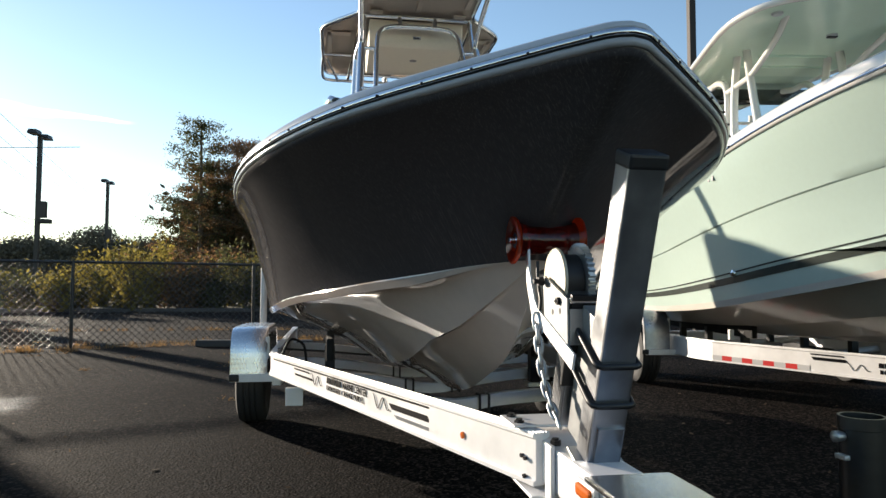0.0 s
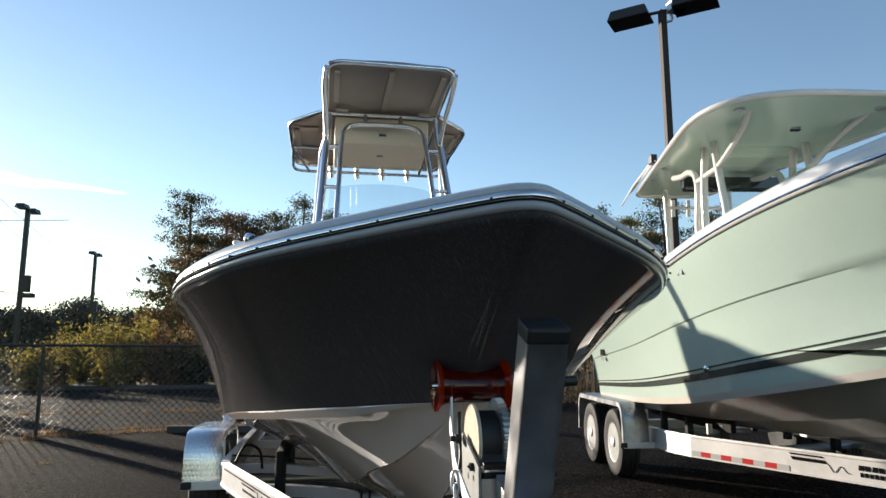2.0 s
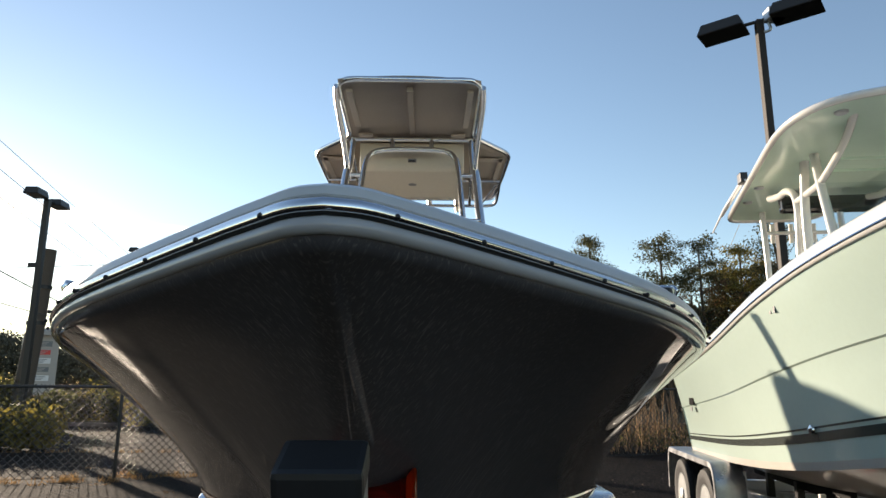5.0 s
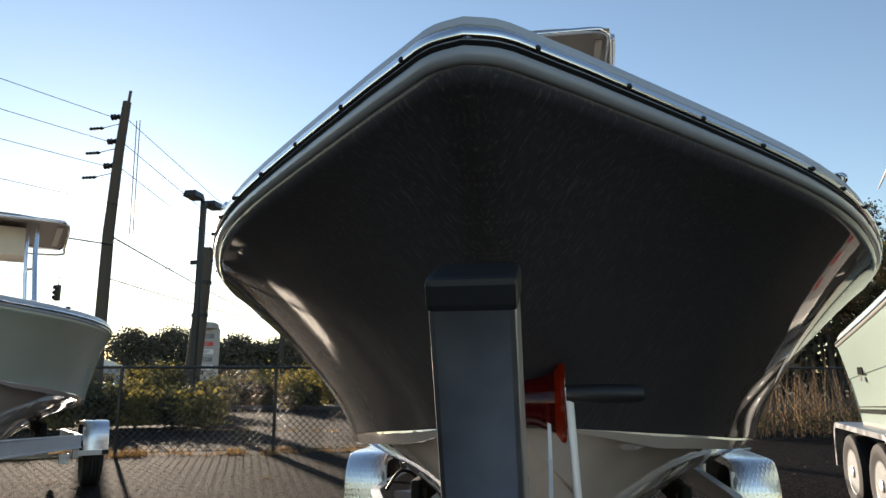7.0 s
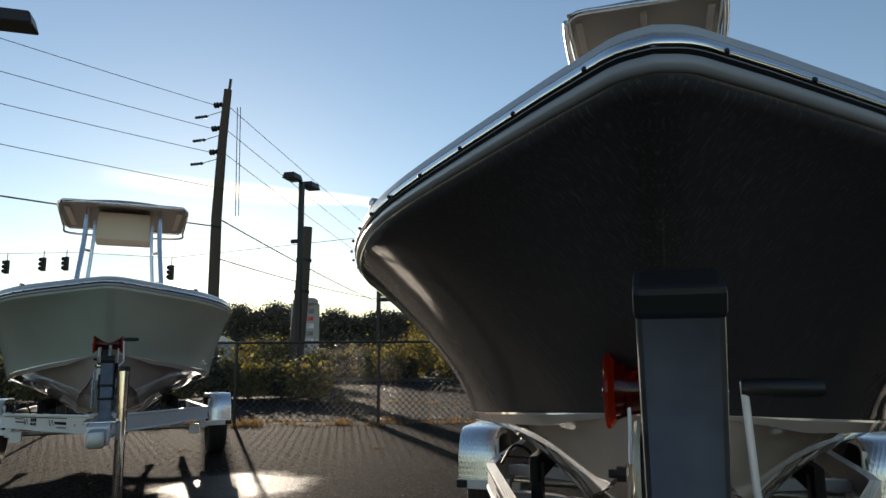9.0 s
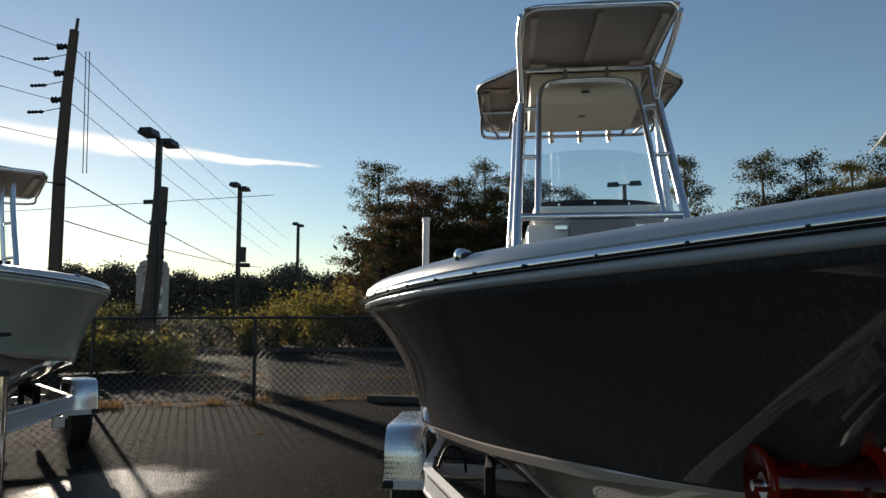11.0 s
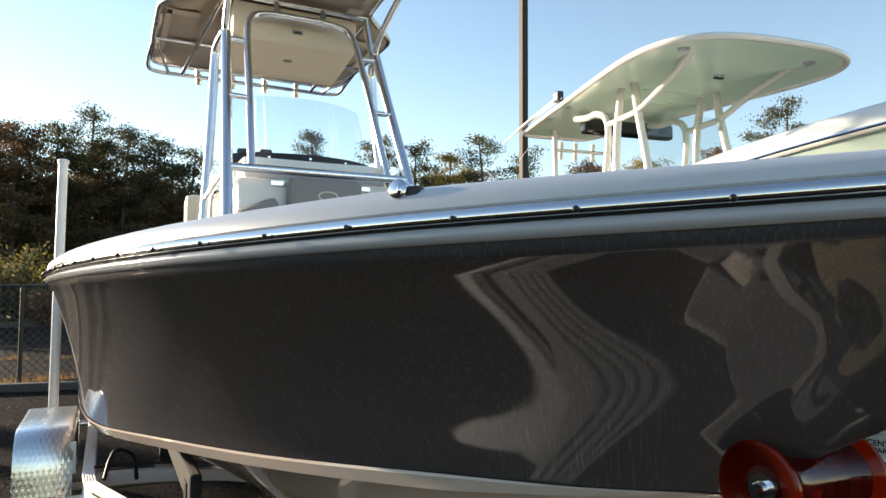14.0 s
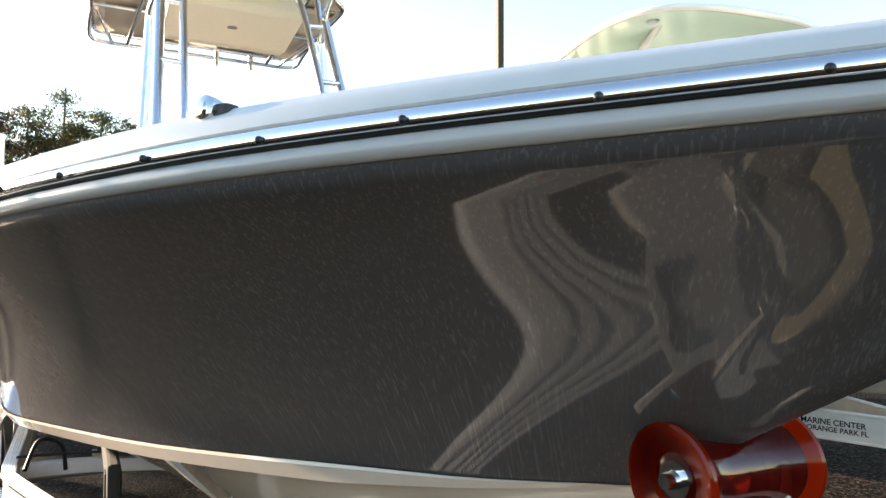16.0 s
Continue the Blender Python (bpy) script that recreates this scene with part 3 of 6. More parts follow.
        return mirrored_sheet(name, out, mat, parent, lab, smooth=smooth)
    sweep("lower_lip", [(-0.006, -0.0265), (0.001, -0.0268), (0.0055, -0.0245), (0.0082, -0.020), (0.0085, -0.015), (0.0068, -0.010), (0.003, -0.0073), (-0.01, -0.007)], M_LIP, "rolled pale gelcoat lip under the rub rail", b)
    rail = sweep("rub_rail", [(-0.01, -0.0068), (0.004, -0.0065), (0.0070, -0.005), (0.0080, -0.003), (0.0082, 0.003), (-0.01, 0.003)], M_BLACK_RUBBER, "black rubber rub rail", b)
    sweep("steel_strip", [(0.002, -0.0042), (0.0105, -0.0036), (0.0126, -0.0010), (0.0124, 0.0045), (0.0100, 0.0095), (0.005, 0.0130), (-0.004, 0.0140)], M_STEEL, "polished stainless strip", rail)
    # screw heads on the strip, evenly spaced
    dense = [Vector(interp(SHEER, k / 400)) for k in range(401)]
    run, places, want = 0.0, [], 0.086
    for p, q in zip(dense, dense[1:]):
        run += (q - p).length
        if run >= want and p.y < 3.0:
            places.append((p, (q - p).normalized()))
            want += 0.146
    stud_mesh = None
    for p, d in places:
        for sgn in (1, -1):
            side = Vector((d.y, -d.x, 0)).normalized()
            if side.dot(Vector((p.x, p.y - 1.5, 0))) < 0:
                side = -side
            c = p + side * 0.0118
            if stud_mesh is None:
                bm = bmesh.new()
                bmesh.ops.create_uvsphere(bm, u_segments=10, v_segments=6, radius=0.0040)
                stud = part("screw_head", bm, M_DARK_METAL, rail, smooth=True)
                stud_mesh = stud.data
            else:
                stud = new("screw_head", stud_mesh)
                stud.parent = rail
            stud.location = (c.x * sgn, c.y, c.z + 0.0005)
    # deck cap: rises over the rail, then a crowned deck
    rows = []
    for u, s in zip(STATIONS, sheer):
        reach = interp([(0, 0.75), (0.3, 0.55), (0.6, 0.25), (1, 0.1)], u)[0]
        f = 0.50 + 0.50 * min(1, u / 0.28)
        row = [s + Vector((0, 0, 0.011)), inward(s, reach, -0.005, 0.0155), inward(s, reach, -0.0025, 0.020 + 0.010 * f), inward(s, reach, 0.012, 0.020 + 0.023 * f), inward(s, reach, 0.035, 0.020 + 0.030 * f)]
        for d, up in ((0.07, 0.057), (0.12, 0.064), (0.18, 0.072), (0.24, 0.079), (0.29, 0.083), (0.315, 0.078), (0.325, 0.05), (0.328, -0.10)):
            row.append(inward(s, reach, d, up if up < 0 else 0.020 + (up - 0.020) * f))
        rows.append(row)
    cap = mirrored_sheet("deck_cap", rows, M_CAP, b, "light grey gelcoat gunwale cap", smooth=45)
    # cockpit sole
    left = []
    for row in hull_rows[6:]:
        a, c = next((p, q) for p, q in zip(row, row[1:]) if q.z >= 1.24)
        q = a.lerp(c, (1.24 - a.z) / (c.z - a.z))
        left.append((min(q.x + 0.04, -0.02), q.y + 0.02, 1.24))
    verts = left + [(-x, y, z) for x, y, z in reversed(left)]
    mesh_ob("cockpit_sole", verts, [tuple(range(len(verts)))], M_WHITE_GEL, b)
    # bow cleats: polished barrel in a dark recess
    for sgn in (1, -1):
        c = part("pop_up_cleat", bm_box(bmesh.new(), (-0.010, -0.012, -0.020), (0.010, 0.010, 0.014), 0.006, pose(-0.584 * sgn, 0.641, 1.534, 0, 0, 38 * sgn)), M_BLACK_RUBBER, b, "black recess with a polished steel bar")
        lathe("cleat_bar", [(-0.022, 0.0), (-0.022, 0.007), (-0.019, 0.0125), (-0.009, 0.0135), (0.006, 0.0135), (0.012, 0.010), (0.012, 0)], M_STEEL, c, "x", n=18).matrix_basis = pose(-0.589 * sgn, 0.657, 1.541, 0, 10, 38 * sgn)
        tube("cleat_loop", smooth_path([(-0.600 * sgn, 0.648, 1.532), (-0.603 * sgn, 0.641, 1.541), (-0.600 * sgn, 0.646, 1.550), (-0.592 * sgn, 0.655, 1.552)]), 0.0035, M_STEEL, c, n=8)
    if plain:
        plain_top(b)
    else:
        t_top(b)
    console(b, 0.30 if plain else 0.0)
    return b


def t_top(b):
    """The folding T-shaped top: bent alloy tubes, beige canvas, a box for electronics."""
    outline = [(-0.40, 2.80, 3.035), (-0.405, 3.30, 3.012), (-0.40, 3.52, 2.985), (-0.69, 3.89, 3.00), (-0.69, 4.45, 2.995), (-0.67, 5.0, 2.985)]
    ring = outline + [(-x, y, z) for x, y, z in reversed(outline)]
    rows = []
    for x, y, z in outline:
        rows.append([Vector((x * k, y, z + 0.025 * (1 - k * k))) for k in (1.0, 0.8, 0.6, 0.4, 0.2, 0.0)])
    canvas = mirrored_sheet("t_top", rows, M_CANVAS, b, "T-shaped top of beige canvas on bent alloy tubes", smooth="all", thick=0.006)
    edge = [Vector(p) for p in ring]
    path = []
    m = len(edge)
    for i in range(m):  # rounded corners
        p, a, c = edge[i], edge[i - 1], edge[(i + 1) % m]
        k = min(0.10, (a - p).length * 0.3, (c - p).length * 0.3)
        s, e = p + (a - p).normalized() * k, p + (c - p).normalized() * k
        path += [(1 - t) ** 2 * s + 2 * t * (1 - t) * p + t * t * e for t in (0, 0.25, 0.5, 0.75, 1)]
    tube("rim_tube", path, 0.017, M_ALU, canvas, closed=True)
    tube("cross_tube", [(-0.40, 3.53, 2.965), (0.40, 3.53, 2.965)], 0.017, M_ALU, canvas)
    tube("cross_tube", [(-0.68, 4.45, 2.980), (0.68, 4.45, 2.980)], 0.016, M_ALU, canvas)
    box("centre_batten", (-0.018, 2.86, 2.990), (0.018, 3.50, 3.024), M_CANVAS, canvas, 0.004, "stitched canvas batten pocket")
    for sx in (-1, 1):
        box("side_hem", (0.345 * sx - 0.018, 2.88, 2.996), (0.345 * sx + 0.018, 3.40, 3.014), M_HEM, canvas, 0.002, "pale stitched hem")
        box("corner_patch", (0.30 * sx - 0.045, 3.44, 2.960), (0.30 * sx + 0.045, 3.49, 2.969), M_HEM, canvas, 0.002, "pale lacing patch")
        box("side_hem", (0.635 * sx - 0.018, 3.93, 2.984), (0.635 * sx + 0.018, 4.85, 2.989), M_HEM, canvas, 0.002, "pale stitched hem")
        # legs
        tube("front_leg", smooth_path([(0.475 * sx, 2.72, 1.30), (0.462 * sx, 2.86, 1.62), (0.445 * sx, 3.02, 1.955), (0.420 * sx, 3.25, 2.40), (0.405 * sx, 3.40, 2.70)]), 0.0255, M_ALU, canvas, 14)
        tube("rear_leg", smooth_path([(0.510 * sx, 3.32, 1.30), (0.492 * sx, 3.40, 1.70), (0.458 * sx, 3.50, 2.20), (0.438 * sx, 3.55, 2.58), (0.430 * sx, 3.53, 2.67), (0.408 * sx, 3.43, 2.72)]), 0.0235, M_ALU, canvas, 14)
        tube("side_rail", smooth_path([(0.405 * sx, 3.42, 2.66), (0.408 * sx, 3.40, 2.76), (0.415 * sx, 3.26, 2.86), (0.425 * sx, 3.02, 2.97), (0.415 * sx, 2.86, 3.02)]), 0.017, M_ALU, canvas)
        tube("side_rail", smooth_path([(0.395 * sx, 3.43, 2.66), (0.39 * sx, 3.47, 2.80), (0.385 * sx, 3.53, 2.95)]), 0.017, M_ALU, canvas)
        tube("rung", [(0.425 * sx, 3.20, 2.33), (0.315 * sx, 3.21, 2.33)], 0.014, M_ALU, canvas)
        tube("rung", [(0.405 * sx, 3.38, 2.67), (0.305 * sx, 3.39, 2.67)], 0.014, M_ALU, canvas)
        tube("rung", [(0.445 * sx, 3.02, 1.955), (0.484 * sx, 3.42, 1.85)], 0.015, M_ALU, canvas)
        tube("post_strut", [(0.125 * sx, 3.48, 2.865), (0.13 * sx, 3.53, 2.96)], 0.016, M_ALU, canvas)
        tube("wing_brace", [(0.40 * sx, 3.55, 2.950), (0.47 * sx, 5.00, 2.935)], 0.014, M_ALU, canvas)
        tube("wing_brace", [(0.66 * sx, 4.55, 2.980), (0.56 * sx, 5.02, 2.930)], 0.012, M_ALU, canvas)
        box("corner_patch", (0.56 * sx - 0.09, 3.95, 2.984), (0.56 * sx + 0.09, 4.02, 2.991), M_HEM, canvas, 0.002, "pale lacing patch")
    tube("front_bar", [(-0.445, 3.02, 1.955), (0.445, 3.02, 1.955)], 0.021, M_ALU, canvas)
    hoop = [(-0.335, 3.03, 1.965), (-0.315, 3.24, 2.40), (-0.300, 3.40, 2.70), (-0.275, 3.46, 2.82), (-0.20, 3.48, 2.868), (0, 3.485, 2.878),
            (0.20, 3.48, 2.868), (0.275, 3.46, 2.82), (0.300, 3.40, 2.70), (0.315, 3.24, 2.40), (0.335, 3.03, 1.965)]
    tube("inner_hoop", smooth_path(hoop), 0.018, M_ALU, canvas, 12)
    # rocket-launcher rod holders on the rear tube
    for x in (-0.36, -0.12, 0.12, 0.36):
        tube("rod_holder", [(x, 5.02, 3.02), (x + 0.01, 5.05, 2.88)], 0.022, M_ALU, canvas)
    bar_end = [(0.69, 4.60, 2.994), (0.70, 4.85, 2.972), (0.69, 4.98, 2.940), (0.62, 5.03, 2.932), (0.40, 5.03, 2.930)]
    tube("rear_bar", smooth_path([(-x, y, z) for x, y, z in bar_end] + bar_end[::-1]), 0.014, M_ALU, canvas)
    # electronics box
    prof = [(3.565, 2.955), (3.575, 2.80), (3.60, 2.765), (3.98, 2.700), (4.10, 2.715), (4.14, 2.975)]
    bm = bmesh.new()
    vs = [bm.verts.new((-0.345, y, z)) for y, z in prof]
    f = bm.faces.new(vs)
    ex = bmesh.ops.extrude_face_region(bm, geom=[f])
    bmesh.ops.translate(bm, verts=[v for v in ex["geom"] if isinstance(v, bmesh.types.BMVert)], vec=(0.69, 0, 0))
    bmesh.ops.bevel(bm, geom=list(bm.edges), offset=0.012, segments=3, affect="EDGES", profile=0.6)
    ebox = part("electronics_box", bm, M_SEAT, canvas, "cream moulded electronics box", smooth=True)
    box("latch", (-0.028, 3.555, 2.815), (0.03, 3.572, 2.84), M_STEEL, canvas, 0.004, "chrome latch")
    box("latch_handle", (-0.022, 3.550, 2.82), (0.018, 3.556, 2.829), M_DARK_METAL, canvas, 0.001, "dark latch handle")
    lathe("dome_light", [(0, 0.035), (-0.008, 0.034), (-0.012, 0.02), (-0.012, 0)], M_CUSHION, canvas, "z", (0.0, 3.80, 2.742), 20, "round dome light")


def plain_top(b):
    """A flat canvas top on four legs, with a box below its front."""
    outline = [(-0.50, 3.16, 2.585), (-0.63, 3.24, 2.580), (-0.69, 3.60, 2.600), (-0.72, 4.70, 2.610), (-0.68, 4.98, 2.600), (-0.55, 5.04, 2.598)]
    rows = [[Vector((x * k, y, z + 0.035 * (1 - k * k))) for k in (1.0, 0.8, 0.6, 0.4, 0.2, 0.0)] for x, y, z in outline]
    canvas = mirrored_sheet("canvas_top", rows, M_CANVAS, b, "flat top of beige canvas on alloy tubes", smooth="all", thick=0.006)
    ring = [Vector(p) for p in outline] + [Vector((-x, y, z)) for x, y, z in reversed(outline)]
    tube("rim_tube", smooth_path(ring, 3, True), 0.017, M_ALU, canvas, closed=True)
    tube("lower_rail", smooth_path([(-0.69, 3.7, 2.585), (-0.71, 4.6, 2.55), (-0.66, 4.98, 2.52), (0, 5.02, 2.515), (0.66, 4.98, 2.52), (0.71, 4.6, 2.55), (0.69, 3.7, 2.585)], 5), 0.013, M_ALU, canvas)
    for sx in (-1, 1):
        tube("front_leg", smooth_path([(0.45 * sx, 2.85, 1.25), (0.42 * sx, 3.05, 1.75), (0.385 * sx, 3.25, 2.20), (0.37 * sx, 3.36, 2.57)]), 0.026, M_ALU, canvas, 12)
        tube("rear_leg", smooth_path([(0.40 * sx, 3.30, 1.25), (0.335 * sx, 3.36, 1.80), (0.30 * sx, 3.42, 2.25), (0.29 * sx, 3.50, 2.57)]), 0.020, M_ALU, canvas, 12)
        for z in (1.80, 2.12):
            tube("rung", [(0.41 * sx, 3.07 + (z - 1.8) * 0.45, z), (0.33 * sx, 3.37, z)], 0.014, M_ALU, canvas)
        box("side_hem", (0.60 * sx - 0.03, 3.5, 2.575), (0.60 * sx + 0.03, 4.7, 2.580), M_SEAT, canvas, 0.002)
    bm = bm_box(bmesh.new(), (-0.31, 3.60, 2.28), (0.31, 4.15, 2.57), 0.03)
    part("electronics_box", bm, M_SEAT, canvas, "cream moulded electronics box", smooth=True)


def console(b, lower=0.0):
    """The helm console with its windscreen, cushions and the seat behind."""
    c = part("console", bm_box(bmesh.new(), (-0.40, 3.05, 1.17), (0.40, 3.85, 1.93), 0.05), M_WHITE_GEL, b, "white moulded helm console", smooth=True)
    c.location.z = -lower
    part("console_dash", bm_box(bmesh.new(), (-0.36, 3.10, 1.92), (0.36, 3.70, 2.03), 0.03), M_WHITE_GEL, c, smooth=True)
    # curved windscreen
    rows = []
    for k in range(13):
        a = radians(-62 + 124 * k / 12)
        rows.append([(0.455 * math.sin(a) * (1 - 0.08 * v), 3.62 - 0.36 * math.cos(a) + 0.14 * v, 2.028 + 0.385 * v) for v in (0, 0.25, 0.5, 0.75, 0.93, 1.0)])
    w = len(rows[0])
    verts = [p for r in rows for p in r]
    faces = [(i * w + j, i * w + j + 1, (i + 1) * w + j + 1, (i + 1) * w + j) for i in range(12) for j in range(w - 1)]
    ws = mesh_ob("windscreen", verts, faces, M_GLASS, c, "clear curved acrylic windscreen", smooth="all")
    ws.visible_shadow = False
    rows2 = [[(p[0] * 1.012, p[1] - 0.004, p[2]) for p in (r[0], (r[0][0], r[0][1] + 0.021, r[0][2] + 0.062))] for r in rows]
    verts = [p for r in rows2 for p in r]
    mesh_ob("black_band", verts, [(i * 2, i * 2 + 1, i * 2 + 3, i * 2 + 2) for i in range(12)], M_BLACK_RUBBER, c, "black band along the foot of the windscreen", smooth="all")
    for x in (-0.2, 0.0, 0.2):
        lathe("band_screw", [(0, 0.008), (-0.004, 0.006), (-0.004, 0)], M_STEEL, c, "y", (x, 3.254 + abs(x) * 0.2, 2.064), 10)
    # forward seat with a raised back
    part("forward_seat", bm_box(bmesh.new(), (-0.36, 2.62, 1.17), (0.36, 3.06, 1.55), 0.03), M_WHITE_GEL, c, smooth=True)
    part("centre_cushion", bm_box(bmesh.new(), (-0.175, 2.935, 1.60), (0.175, 3.045, 1.922), 0.032), M_CUSHION, c, "taupe vinyl backrest cushion", smooth=True)
    lathe("oval_badge", [(0, 0.05), (-0.004, 0.046), (-0.004, 0.0)], M_SEAT, c, "y", (0, 2.933, 0), 24, "oval stitched badge").matrix_basis = Matrix.Translation((0, 0, 1.835)) @ Matrix.Diagonal((1, 1, 0.5, 1))
    lathe("badge_field", [(-0.004, 0.041), (-0.0055, 0.040), (-0.0055, 0.0)], M_CUSHION, c, "y", (0, 2.933, 0), 24, "taupe field of the badge").matrix_basis = Matrix.Translation((0, 0, 1.835)) @ Matrix.Diagonal((1, 1, 0.45, 1))
    for sx in (-1, 1):
        bm = bm_box(bmesh.new(), (-0.10, 0, -0.14), (0.10, 0.09, 0.14), 0.03, pose(0.265 * sx, 2.955, 1.66, 0, 24 * sx, -8 * sx))
        part("side_cushion", bm, M_CUSHION, c, "taupe vinyl side cushion", smooth=True)
        box("hinge", (0.21 * sx - 0.035, 3.035, 1.885), (0.21 * sx + 0.035, 3.05, 1.91), M_STEEL, c, 0.003, "chrome hinge")
    bm = bm_box(bmesh.new(), (-0.46, 4.25, 1.62), (0.46, 4.70, 1.80), 0.05)
    part("helm_seat", bm, M_SEAT, c, "beige vinyl helm bench", smooth=True)
    part("helm_seat_back", bm_box(bmesh.new(), (-0.46, 4.62, 1.78), (0.46, 4.76, 2.02), 0.045), M_SEAT, c, "beige vinyl backrest", smooth=True)
    part("helm_seat_base", bm_box(bmesh.new(), (-0.40, 4.30, 1.17), (0.40, 4.65, 1.63), 0.03), M_WHITE_GEL, c, smooth=True)


# ---- trailers ----
def sweep_rect(name, path, w, z0, z1, mat, parent, label="", lift=None):
    """A beam of upright rectangular section along a path in plan, with a small lip at top and bottom."""
    h = w / 2
    prof = [(-h - 0.008, z0), (h + 0.008, z0), (h + 0.008, z0 + 0.010), (h, z0 + 0.014), (h, z1 - 0.014), (h + 0.008, z1 - 0.010), (h + 0.008, z1)] + [(h + 0.008 - (2 * h + 0.016) * (q + e) / 5, z1 + dz) for q in range(5) for e, dz in ((0.12, 0.0), (0.22, 0.0035), (0.62, 0.0035), (0.75, 0.0))] + [
            (-h - 0.008, z1), (-h - 0.008, z1 - 0.010), (-h, z1 - 0.014), (-h, z0 + 0.014), (-h - 0.008, z0 + 0.010)]
    verts, faces = [], []
    k = len(prof)
    pts = [Vector((x, y, 0)) for x, y in path]
    for i, p in enumerate(pts):
        d0 = (pts[i] - pts[i - 1]).normalized() if i else (pts[1] - pts[0]).normalized()
        d1 = (pts[i + 1] - pts[i]).normalized() if i < len(pts) - 1 else d0
        d = (d0 + d1).normalized()
        s = Vector((-d.y, d.x, 0)) / max(0.5, d.dot(d0))
        for o, z in prof:
            verts.append(p + s * o + Vector((0, 0, z + (lift(p.y) if lift else 0))))
    for i in range(len(pts) - 1):
        for j in range(k):
            faces.append((i * k + j, i * k + (j + 1) % k, (i + 1) * k + (j + 1) % k, (i + 1) * k + j))
    faces += [tuple(range(k)), tuple((len(pts) - 1) * k + j for j in range(k))]
    return mesh_ob(name, verts, faces, mat, parent, label, smooth=False)


def wheel(parent, x, y, sgn, r=0.33, w=0.205):
    """A tyre with grooves, and a spoked alloy rim with its hub."""
    h = w / 2
    prof = [(-h * 0.80, r * 0.60), (-h * 0.98, r * 0.72), (-h, r * 0.86), (-h * 0.88, r * 0.965), (-h * 0.70, r)]
    for g in (-0.38, 0.0, 0.38):
        prof += [(h * (g - 0.07), r), (h * (g - 0.05), r * 0.975), (h * (g + 0.05), r * 0.975), (h * (g + 0.07), r)]
    prof += [(h * 0.70, r), (h * 0.88, r * 0.965), (h, r * 0.86), (h * 0.98, r * 0.72), (h * 0.80, r * 0.60)]
    t = lathe("wheel", prof, M_TYRE, parent, "x", (x, y, r), 40, "black trailer tyre on a pale alloy rim")
    o = sgn * h
    rim = lathe("rim", [(x + o * 0.82, r * 0.60), (x + o * 0.86, r * 0.60), (x + o * 0.80, r * 0.55), (x + o * 0.35, r * 0.50), (x + o * 0.30, 0.0)], M_ZINC, t, "x", (0, y, r), 32, "alloy rim")
    for k in range(5):
        a = 2 * math.pi * k / 5 + 0.3
        bm = bm_box(bmesh.new(), (x + o * 0.30, -0.028, r * 0.12), (x + o * 0.72, 0.028, r * 0.56), 0.008)
        bmesh.ops.transform(bm, matrix=Matrix.Translation((0, y, r)) @ Matrix.Rotation(a, 4, "X"), verts=bm.verts)
        part("spoke", bm, M_ALU_WORN, t)
    lathe("hub", [(x + o * 0.30, 0.055), (x + o * 0.95, 0.05), (x + o * 1.02, 0.035), (x + o * 1.02, 0)], M_ALU_BEAM, t, "x", (0, y, r), 20, "hub cap")


def fender(parent, sgn, y0, y1, z0, z1, xin=1.035, xout=1.285, mat=None):
    """A tread-plate mudguard: an arch with turned-down edges."""
    path = []
    ymid0, ymid1 = y0 + 0.16, y1 - 0.16
    for k in range(9):
        a = radians(90 * k / 8)
        path.append((ymid0 - 0.16 * math.cos(a) ** 0.8, z1 - 0.22 + 0.22 * math.sin(a)))
    path = [(y0 - 0.012, z0), (y0 - 0.006, (z0 + z1 - 0.22) / 2)] + path
    for k in range(1, 9):
        a = radians(90 * k / 8)
        path.append((ymid1 + 0.16 * math.sin(a) ** 0.8, z1 - 0.22 + 0.22 * math.cos(a)))
    path.append((y1 + 0.012, z0))
    verts, faces, uvs = [], [], []
    run = 0.0
    cross = [(xin, -0.045), (xin, 0.0), (xin + 0.012, 0.006), ((xin + xout) / 2, 0.008), (xout - 0.012, 0.006), (xout, 0.0), (xout, -0.045)]
    cy, cz = (y0 + y1) / 2, z0
    for i, (y, z) in enumerate(path):
        if i:
            run += math.hypot(y - path[i - 1][0], z - path[i - 1][1])
        a = path[max(i - 1, 0)]
        c = path[min(i + 1, len(path) - 1)]
        ty, tz = c[0] - a[0], c[1] - a[1]
        ln = math.hypot(ty, tz)
        ny, nz = -tz / ln, ty / ln
        for x, d in cross:
            verts.append((x * sgn, y + ny * d, z + nz * d))
            uvs.append((x, run))
    k = len(cross)
    for i in range(len(path) - 1):
        for j in range(k - 1):
            a = i * k + j
            faces.append((a, a + 1, a + k + 1, a + k))
    f = mesh_ob("fender", verts, faces, mat or M_TREAD, parent, "bright aluminium tread-plate mudguard", smooth=50, uvs=uvs)
    # bracket at the foot, with a dark side lamp
    box("fender_bracket", (min(xin * sgn - 0.16 * sgn, xout * sgn), y0 - 0.03, z0 - 0.005), (max(xin * sgn - 0.16 * sgn, xout * sgn), y0 + 0.015, z0 + 0.05), M_ALU_BEAM, f, 0.004)
    box("side_lamp", (sgn * 1.255 - 0.035, y0 - 0.042, z0 + 0.0), (sgn * 1.255 + 0.035, y0 - 0.02, z0 + 0.05), M_BLACK_RUBBER, f, 0.01, "black side lamp")
    box("fender_stay", (xin * sgn - 0.012, y0 + 0.02, z0 + 0.15), (xin * sgn + 0.012, y0 + 0.05, z1 - 0.06), M_ALU_BEAM, f, 0.003)
    return f


